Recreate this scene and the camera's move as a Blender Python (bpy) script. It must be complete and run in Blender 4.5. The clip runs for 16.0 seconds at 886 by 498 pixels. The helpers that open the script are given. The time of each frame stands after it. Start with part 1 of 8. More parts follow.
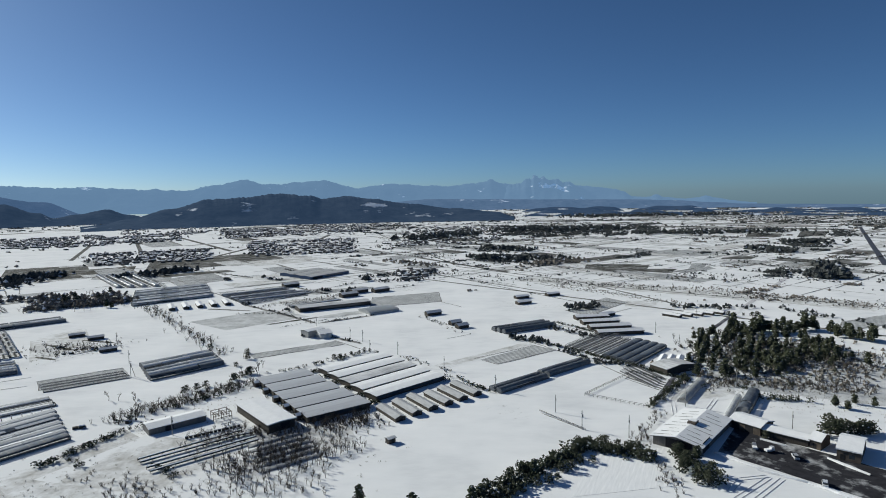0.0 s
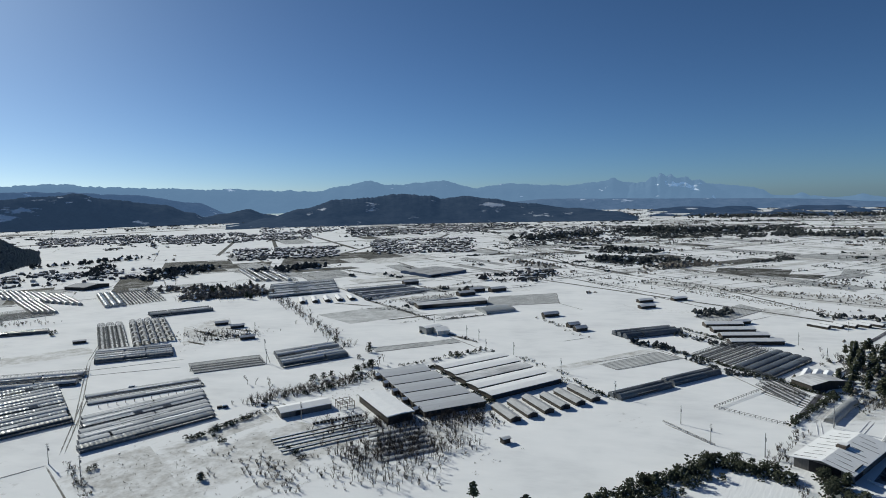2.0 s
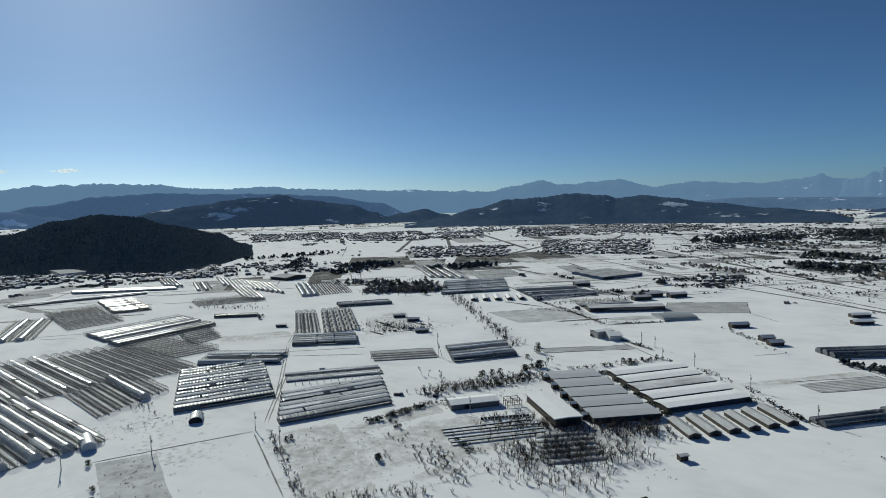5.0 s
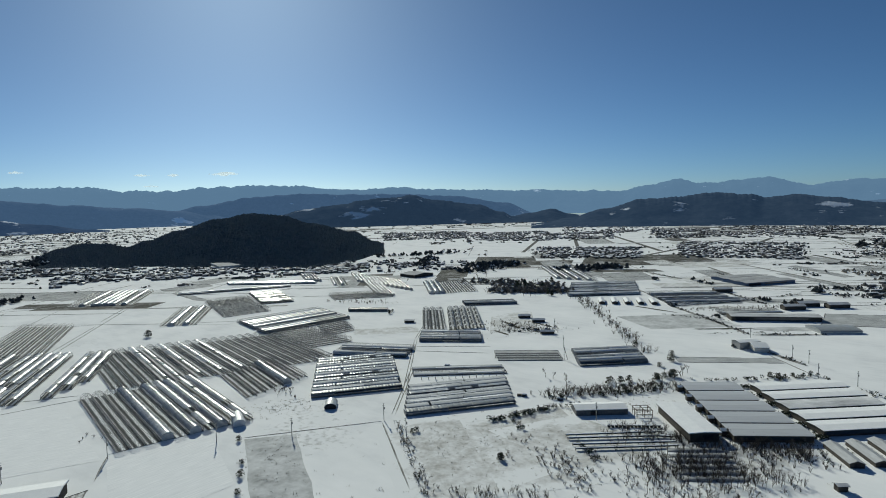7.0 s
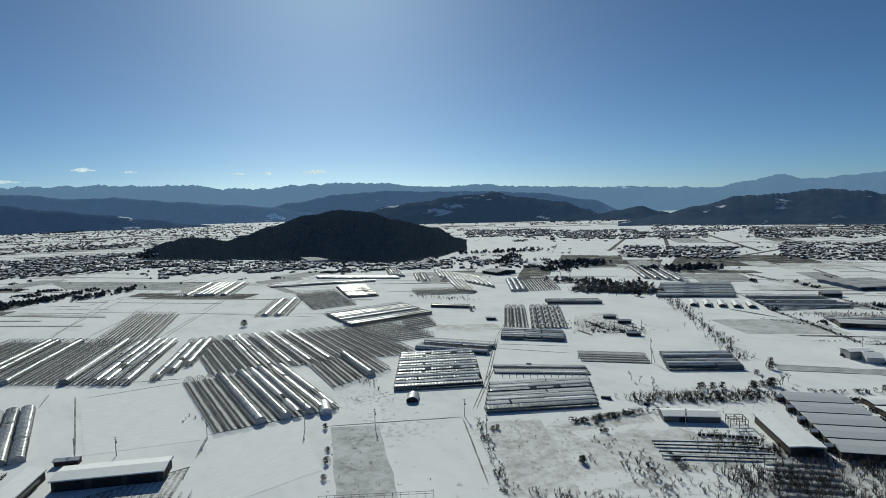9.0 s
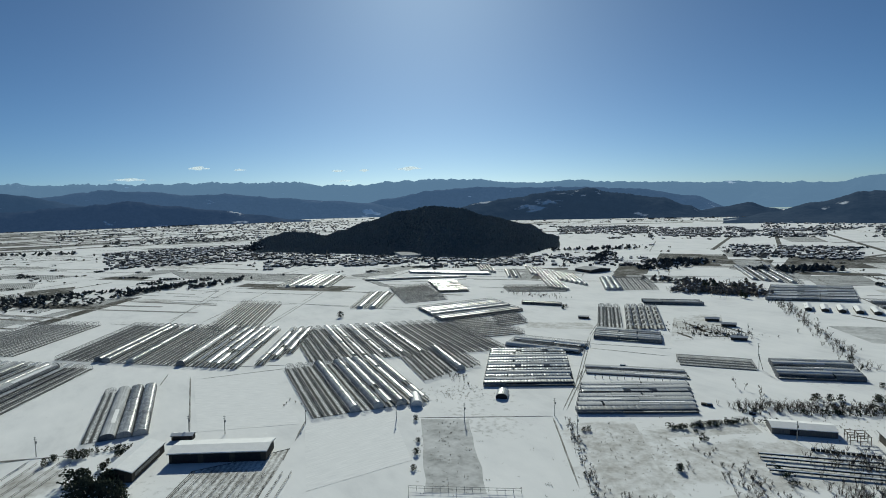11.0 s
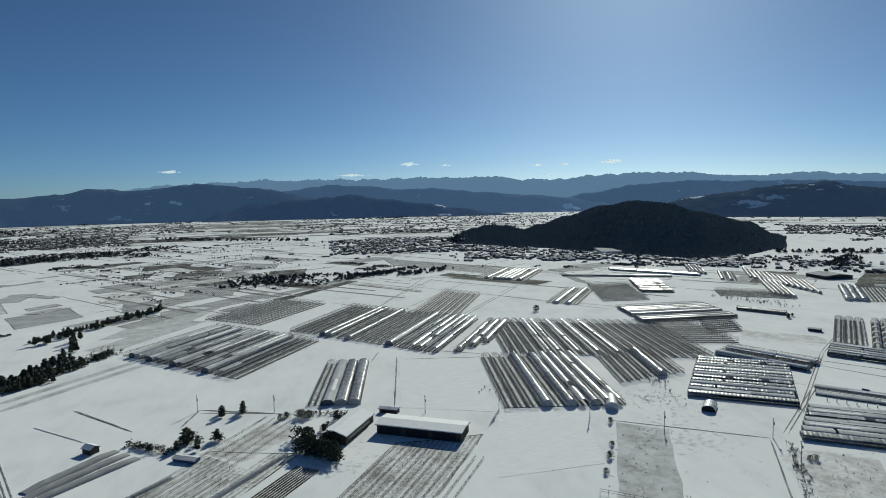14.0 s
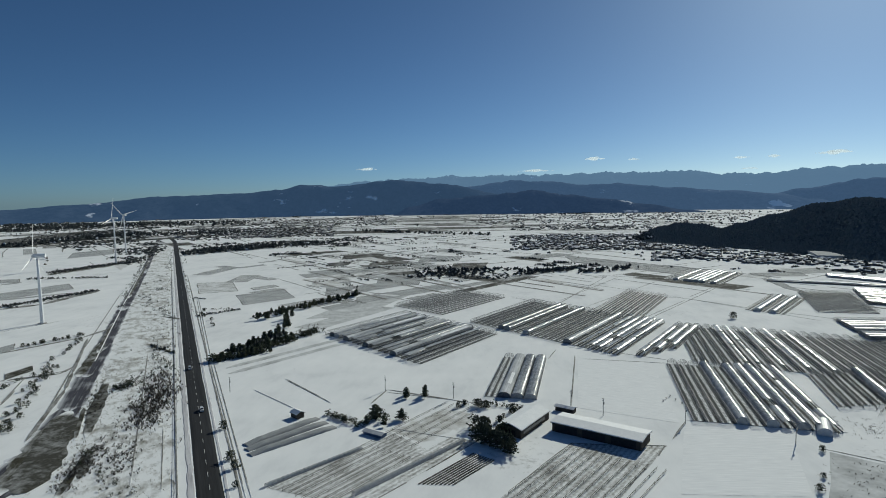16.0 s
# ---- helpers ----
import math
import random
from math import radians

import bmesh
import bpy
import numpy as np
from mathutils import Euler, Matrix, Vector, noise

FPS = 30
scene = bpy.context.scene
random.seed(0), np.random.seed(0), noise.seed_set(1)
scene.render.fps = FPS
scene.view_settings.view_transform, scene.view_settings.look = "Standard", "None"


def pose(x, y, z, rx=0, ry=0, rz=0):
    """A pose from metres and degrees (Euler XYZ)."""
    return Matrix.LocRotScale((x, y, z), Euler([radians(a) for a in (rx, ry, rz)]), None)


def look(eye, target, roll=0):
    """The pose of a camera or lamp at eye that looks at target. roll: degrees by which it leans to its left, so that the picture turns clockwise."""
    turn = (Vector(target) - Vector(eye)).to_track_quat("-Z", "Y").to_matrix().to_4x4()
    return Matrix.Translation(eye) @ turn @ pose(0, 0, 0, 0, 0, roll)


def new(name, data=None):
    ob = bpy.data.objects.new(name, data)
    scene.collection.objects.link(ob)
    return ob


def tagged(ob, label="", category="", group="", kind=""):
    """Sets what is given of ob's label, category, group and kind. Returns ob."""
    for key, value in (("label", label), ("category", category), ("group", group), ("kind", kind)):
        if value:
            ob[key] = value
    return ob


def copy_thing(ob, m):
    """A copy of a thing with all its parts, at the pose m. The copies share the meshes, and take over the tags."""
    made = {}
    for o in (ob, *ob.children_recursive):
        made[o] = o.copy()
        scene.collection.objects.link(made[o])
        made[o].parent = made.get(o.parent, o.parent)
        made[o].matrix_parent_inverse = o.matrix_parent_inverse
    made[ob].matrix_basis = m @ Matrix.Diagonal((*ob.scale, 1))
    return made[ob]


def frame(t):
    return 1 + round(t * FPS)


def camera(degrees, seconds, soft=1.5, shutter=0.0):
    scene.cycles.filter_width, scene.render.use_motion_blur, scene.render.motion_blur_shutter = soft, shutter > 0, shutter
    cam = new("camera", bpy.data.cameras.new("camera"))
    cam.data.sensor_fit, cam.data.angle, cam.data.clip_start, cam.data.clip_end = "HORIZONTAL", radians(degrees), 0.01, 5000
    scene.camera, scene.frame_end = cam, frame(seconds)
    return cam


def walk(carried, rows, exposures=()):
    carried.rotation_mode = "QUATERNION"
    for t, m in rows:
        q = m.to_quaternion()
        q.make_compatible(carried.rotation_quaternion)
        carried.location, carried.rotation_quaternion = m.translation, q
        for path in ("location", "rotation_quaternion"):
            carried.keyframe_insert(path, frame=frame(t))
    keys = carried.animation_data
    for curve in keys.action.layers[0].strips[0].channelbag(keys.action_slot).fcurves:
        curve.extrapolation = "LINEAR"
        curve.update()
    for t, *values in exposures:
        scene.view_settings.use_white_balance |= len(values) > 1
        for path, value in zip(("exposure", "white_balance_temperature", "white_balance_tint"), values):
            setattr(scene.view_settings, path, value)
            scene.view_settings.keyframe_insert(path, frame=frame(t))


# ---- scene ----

import collections

cam = camera(73.74, 16.0, soft=0.95)
EYE = 90.0


def aim(yaw, pitch, roll):
    """The camera hovers over one spot and only turns: yaw to the left of +y, pitch up, roll as look() takes it."""
    y, p = radians(yaw), radians(pitch)
    ahead = Vector((-math.sin(y) * math.cos(p), math.cos(y) * math.cos(p), math.sin(p)))
    return look((0, 0, EYE), Vector((0, 0, EYE)) + ahead * 100, roll)


PATH = [
    (0, 0.00, -5.27, -0.93),
    (0.5, 2.95, -5.24, -1.03),
    (1, 5.74, -5.18, -1.14),
    (1.5, 8.62, -5.12, -1.21),
    (2, 11.39, -5.09, -1.20),
    (2.5, 13.59, -5.06, -1.29),
    (3, 16.04, -5.01, -1.28),
    (3.5, 18.99, -4.95, -1.36),
    (4, 21.80, -4.88, -1.39),
    (6.5, 37.33, -4.52, -1.48),
    (7, 40.09, -4.45, -1.47),
    (7.5, 42.25, -4.41, -1.44),
    (8, 44.02, -4.45, -1.43),
    (8.5, 45.88, -4.50, -1.45),
    (9, 48.10, -4.54, -1.43),
    (11.5, 59.24, -4.75, -1.32),
    (12, 61.68, -4.79, -1.20),
    (12.5, 64.59, -4.83, -1.18),
    (13, 67.71, -4.85, -1.16),
    (13.5, 71.60, -4.86, -1.14),
    (14, 76.06, -4.86, -1.14),
    (14.5, 81.02, -4.90, -1.12),
    (15, 86.20, -4.92, -0.98),
    (15.5, 90.62, -4.97, -0.95),
    (16, 93.50, -4.99, -0.93),
]
walk(cam, [(t, aim(a, b, c)) for t, a, b, c in PATH], exposures=[(0, 0.11, 6480, 2), (4, -0.09, 6450, 0), (7, -0.13, 6500, -4), (12.5, -0.12, 6500, -4), (16, -0.24, 6500, -3)])

# ---- daylight ----
SUN_AZ, SUN_EL = 58.0, 26.5
world = bpy.data.worlds.new("sky")
scene.world = world
world.use_nodes = True
wn = world.node_tree
wn.nodes.clear()
sky = wn.nodes.new("ShaderNodeTexSky")
sky.sky_type = "NISHITA"
sky.sun_disc = False
sky.sun_elevation, sky.sun_rotation = radians(SUN_EL), radians(-SUN_AZ)
sky.altitude, sky.air_density, sky.dust_density, sky.ozone_density = 2500, 0.74, 2.8, 5.0
bg = wn.nodes.new("ShaderNodeBackground")
bg.inputs["Strength"].default_value = 0.060
wo = wn.nodes.new("ShaderNodeOutputWorld")
cold = wn.nodes.new("ShaderNodeMix")
cold.data_type, cold.blend_type = "RGBA", "MULTIPLY"
cold.inputs[0].default_value, cold.inputs[7].default_value = 1.0, (0.84, 0.985, 1.10, 1)
wn.links.new(sky.outputs[0], cold.inputs[6])
wn.links.new(cold.outputs[2], bg.inputs["Color"])
wn.links.new(bg.outputs[0], wo.inputs["Surface"])
sun = new("sun", bpy.data.lights.new("sun", "SUN"))
sun.data.energy, sun.data.angle, sun.data.color = 4.25, radians(0.53), (1.0, 0.955, 0.89)
sun_dir = Vector((-math.sin(radians(SUN_AZ)) * math.cos(radians(SUN_EL)), math.cos(radians(SUN_AZ)) * math.cos(radians(SUN_EL)), math.sin(radians(SUN_EL))))
sun.matrix_world = look(sun_dir * 300, (0, 0, 0))
tagged(sun, "low winter sun in a clear sky", "sun", kind="structure")

# ---- materials ----
def mat(name, rough=0.7, metal=0.0, spec=0.3):
    m = bpy.data.materials.new(name)
    m.use_nodes = True
    b = m.node_tree.nodes["Principled BSDF"]
    b.inputs["Roughness"].default_value, b.inputs["Metallic"].default_value = rough, metal
    b.inputs["Specular IOR Level"].default_value = spec
    return m, m.node_tree, b


def coords(nt, scale=(1, 1, 1), space="Object"):
    tc = nt.nodes.new("ShaderNodeTexCoord")
    mp = nt.nodes.new("ShaderNodeMapping")
    mp.inputs["Scale"].default_value = scale
    nt.links.new(tc.outputs[space], mp.inputs["Vector"])
    return mp.outputs[0]


def world_coords(nt, scale=(1, 1, 1), turn=0.0):
    ge = nt.nodes.new("ShaderNodeNewGeometry")
    mp = nt.nodes.new("ShaderNodeMapping")
    mp.inputs["Scale"].default_value = scale
    mp.inputs["Rotation"].default_value = (0, 0, radians(turn))
    nt.links.new(ge.outputs["Position"], mp.inputs["Vector"])
    return mp.outputs[0]


def nz(nt, vec, scale, detail=4.0, rough=0.55):
    n = nt.nodes.new("ShaderNodeTexNoise")
    n.inputs["Scale"].default_value, n.inputs["Detail"].default_value, n.inputs["Roughness"].default_value = scale, detail, rough
    nt.links.new(vec, n.inputs["Vector"])
    return n.outputs["Fac"]


def ramp(nt, fac, stops):
    r = nt.nodes.new("ShaderNodeValToRGB")
    el = r.color_ramp.elements
    while len(el) < len(stops):
        el.new(0.5)
    for e, (p, c) in zip(el, stops):
        e.position, e.color = p, (*c, 1) if len(c) == 3 else c
    nt.links.new(fac, r.inputs["Fac"])
    return r.outputs["Color"]


def mathn(nt, op, a, b=None, clamp=False):
    n = nt.nodes.new("ShaderNodeMath")
    n.operation, n.use_clamp = op, clamp
    for k, v in enumerate((a, b)):
        if v is None:
            continue
        if isinstance(v, (int, float)):
            n.inputs[k].default_value = v
        else:
            nt.links.new(v, n.inputs[k])
    return n.outputs[0]


def mixc(nt, fac, a, b):
    n = nt.nodes.new("ShaderNodeMix")
    n.data_type = "RGBA"
    for key, v in ((0, fac), (6, a), (7, b)):
        if isinstance(v, (int, float)):
            n.inputs[key].default_value = v
        elif isinstance(v, tuple):
            n.inputs[key].default_value = (*v, 1)
        else:
            nt.links.new(v, n.inputs[key])
    return n.outputs[2]


def bump(nt, b, height, strength=0.3, dist=0.1):
    n = nt.nodes.new("ShaderNodeBump")
    n.inputs["Strength"].default_value, n.inputs["Distance"].default_value = strength, dist
    nt.links.new(height, n.inputs["Height"])
    nt.links.new(n.outputs[0], b.inputs["Normal"])


def gap(v):
    return (v, v, v)


SNOW = (0.83, 0.838, 0.845)
STRAW = (0.25, 0.245, 0.225)


def snow_material():
    """Settled snow over farmland, with stubble and dry grass showing through where it is thin."""
    m, nt, b = mat("snow", 0.95, 0, 0.03)
    w = world_coords(nt)
    fine = nz(nt, w, 0.35, 6, 0.6)
    thin = nz(nt, w, 0.012, 3, 0.5)
    cover = mathn(nt, "ADD", mathn(nt, "MULTIPLY", thin, 0.7), mathn(nt, "MULTIPLY", fine, 0.45))
    fac = ramp(nt, cover, [(0.70, gap(0)), (0.82, gap(0.7))])
    soft = mathn(nt, "ADD", mathn(nt, "MULTIPLY", nz(nt, w, 0.03, 3), 0.6), mathn(nt, "MULTIPLY", nz(nt, world_coords(nt, (0.35, 1, 1), 38), 0.16, 6, 0.65), 0.4))
    tone = ramp(nt, soft, [(0.30, (0.70, 0.71, 0.725)), (0.48, (0.83, 0.837, 0.845)), (0.68, (0.905, 0.907, 0.91))])
    nt.links.new(mixc(nt, fac, tone, STRAW), b.inputs["Base Color"])
    bump(nt, b, nz(nt, w, 0.8, 5, 0.6), 0.25, 0.15)
    return m


def cover_material(name, dark, amount, scale=0.5, stretch=(1, 1, 1), lines=0.0, spread=0.12, light=SNOW, wave=3.2, vary=False, relief=0.4, fringe=0.0):
    """Snow broken by stubble or soil. amount: how much of the dark shows; stretch: the grain along local x; lines: furrows along x."""
    m, nt, b = mat(name, 0.95, 0, 0.04)
    v = coords(nt, stretch)
    if vary:
        oi = nt.nodes.new("ShaderNodeObjectInfo")
        shift = nt.nodes.new("ShaderNodeVectorMath")
        nt.links.new(v, shift.inputs[0])
        nt.links.new(mathn(nt, "MULTIPLY", oi.outputs["Random"], 40.0), shift.inputs[1])
        v = shift.outputs[0]
    f = nz(nt, v, scale, 7, 0.65)
    big = nz(nt, coords(nt), 0.06, 4)
    f = mathn(nt, "ADD", mathn(nt, "MULTIPLY", f, 0.55), mathn(nt, "MULTIPLY", big, 0.45))
    if lines:
        wv = nt.nodes.new("ShaderNodeTexWave")
        wv.bands_direction = "Y"
        wv.inputs["Scale"].default_value = wave / 20 * 2
        wv.inputs["Distortion"].default_value = 0.6
        wv.inputs["Detail"].default_value = 2
        nt.links.new(coords(nt), wv.inputs["Vector"])
        f = mathn(nt, "ADD", mathn(nt, "MULTIPLY", f, 1 - lines), mathn(nt, "MULTIPLY", wv.outputs["Fac"], lines))
    if fringe:
        tc = nt.nodes.new("ShaderNodeTexCoord")
        sp = nt.nodes.new("ShaderNodeSeparateXYZ")
        nt.links.new(tc.outputs["Generated"], sp.inputs[0])
        for axis, lim in (("Y", 0.30), ("X", 0.42)):
            edge = mathn(nt, "ABSOLUTE", mathn(nt, "SUBTRACT", sp.outputs[axis], 0.5))
            far = mathn(nt, "DIVIDE", mathn(nt, "MAXIMUM", mathn(nt, "SUBTRACT", edge, lim), 0.0), 0.5 - lim)
            f = mathn(nt, "SUBTRACT", f, mathn(nt, "MULTIPLY", far, fringe))
    c = 0.62 - 0.24 * amount
    fac = ramp(nt, f, [(max(0.0, c - spread), gap(0)), (min(1.0, c + spread), gap(1))])
    soil = ramp(nt, nz(nt, v, scale * 3, 3), [(0.3, dark), (0.7, tuple(min(1, 1.7 * k) for k in dark))])
    nt.links.new(mixc(nt, fac, light, soil), b.inputs["Base Color"])
    bump(nt, b, f, relief, 0.2)
    return m


def plain_material(name, c1, c2, scale=1.0, rough=0.6, metal=0.0, spec=0.3, stretch=(1, 1, 1), relief=0.15, per_object=0.0):
    m, nt, b = mat(name, rough, metal, spec)
    v = coords(nt, stretch)
    f = mathn(nt, "ADD", mathn(nt, "MULTIPLY", nz(nt, v, scale, 5, 0.6), 0.65), mathn(nt, "MULTIPLY", nz(nt, v, scale * 7, 4), 0.35))
    col = ramp(nt, f, [(0.35, c1), (0.65, c2)])
    if per_object:
        oi = nt.nodes.new("ShaderNodeObjectInfo")
        k = mathn(nt, "ADD", mathn(nt, "MULTIPLY", oi.outputs["Random"], per_object * 2), 1 - per_object)
        hs = nt.nodes.new("ShaderNodeHueSaturation")
        nt.links.new(k, hs.inputs["Value"])
        nt.links.new(col, hs.inputs["Color"])
        col = hs.outputs[0]
    nt.links.new(col, b.inputs["Base Color"])
    if relief:
        bump(nt, b, f, relief, 0.05)
    return m


def film_material(name, c1, c2, clear, rough):
    """Greenhouse film: wrinkled, glossy, lets some of the light through."""
    m, nt, b = mat(name, rough, 0, 0.42)
    v = coords(nt, (0.6, 2.5, 2.5))
    worn = nz(nt, coords(nt, (0.5, 1.0, 1.0)), 0.55, 4, 0.6)
    nt.links.new(mathn(nt, "ADD", mathn(nt, "MULTIPLY", ramp(nt, worn, [(0.38, gap(0)), (0.62, gap(1))]), 0.28), rough), b.inputs["Roughness"])
    f = nz(nt, v, 0.8, 5, 0.6)
    oi = nt.nodes.new("ShaderNodeObjectInfo")
    f2 = mathn(nt, "ADD", mathn(nt, "MULTIPLY", f, 0.8), mathn(nt, "MULTIPLY", oi.outputs["Random"], 0.2))
    nt.links.new(ramp(nt, f2, [(0.35, c1), (0.65, c2)]), b.inputs["Base Color"])
    bump(nt, b, nz(nt, coords(nt, (1.2, 0.35, 0.35)), 1.2, 4), 0.55, 0.14)
    tr = nt.nodes.new("ShaderNodeBsdfTransparent")
    mx = nt.nodes.new("ShaderNodeMixShader")
    out = nt.nodes["Material Output"]
    nt.links.new(mathn(nt, "MULTIPLY", f, 2 * clear, True), mx.inputs[0])
    nt.links.new(b.outputs[0], mx.inputs[1])
    nt.links.new(tr.outputs[0], mx.inputs[2])
    nt.links.new(mx.outputs[0], out.inputs["Surface"])
    return m


def leaf_material(name, c1, c2, snow=0.0):
    m, nt, b = mat(name, 0.95, 0, 0.02)
    ge = nt.nodes.new("ShaderNodeNewGeometry")
    oi = nt.nodes.new("ShaderNodeObjectInfo")
    f = mathn(nt, "ADD", mathn(nt, "MULTIPLY", ge.outputs["Random Per Island"], 0.7), mathn(nt, "MULTIPLY", oi.outputs["Random"], 0.3))
    col = ramp(nt, f, [(0.1, c1), (0.9, c2)])
    if snow:
        k = ramp(nt, ge.outputs["Random Per Island"], [(1 - snow, gap(0)), (1 - snow + 0.02, gap(1))])
        col = mixc(nt, k, col, (0.7, 0.71, 0.74))
    nt.links.new(col, b.inputs["Base Color"])
    return m


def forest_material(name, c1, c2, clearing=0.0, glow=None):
    """Wooded slopes; clearing: share of open snow patches; glow: the air's light on a far backdrop, painted in as
    emission.
    """
    m, nt, b = mat(name, 1.0, 0, 0.0)
    w = world_coords(nt)
    f = nz(nt, w, 0.03, 8, 0.7)
    spurs = nz(nt, world_coords(nt, (1, 1, 0.5)), 0.008, 4, 0.6)
    f = mathn(nt, "ADD", mathn(nt, "MULTIPLY", f, 0.5), mathn(nt, "MULTIPLY", spurs, 0.5))
    col = ramp(nt, f, [(0.38, c1), (0.62, c2)])
    if clearing:
        wide = world_coords(nt, (1, 1, 2.5))
        k = mathn(nt, "ADD", mathn(nt, "MULTIPLY", nz(nt, wide, 0.006, 6, 0.6), 0.8), mathn(nt, "MULTIPLY", f, 0.2))
        e = 0.74 - clearing
        col = mixc(nt, ramp(nt, k, [(e, gap(0)), (e + 0.03, gap(0.8))]), col, (0.72, 0.74, 0.78))
    nt.links.new(col, b.inputs["Base Color"])
    bump(nt, b, f, 0.6, 6)
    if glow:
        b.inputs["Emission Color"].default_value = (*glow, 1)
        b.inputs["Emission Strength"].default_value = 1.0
    return m


def cloud_material():
    """Thin low cloud that frays into the sky; its daylight brightness is put in as emission."""
    m, nt, b = mat("cloud", 1.0, 0, 0.0)
    b.inputs["Base Color"].default_value = (0.3, 0.3, 0.3, 1)
    b.inputs["Emission Color"].default_value, b.inputs["Emission Strength"].default_value = (0.60, 0.68, 0.74, 1), 1.0
    tr = nt.nodes.new("ShaderNodeBsdfTransparent")
    mx = nt.nodes.new("ShaderNodeMixShader")
    f = ramp(nt, nz(nt, world_coords(nt, (1, 1, 2)), 0.03, 4), [(0.35, gap(0.35)), (0.65, gap(0.95))])
    nt.links.new(f, mx.inputs[0])
    nt.links.new(b.outputs[0], mx.inputs[1])
    nt.links.new(tr.outputs[0], mx.inputs[2])
    nt.links.new(mx.outputs[0], nt.nodes["Material Output"].inputs["Surface"])
    return m


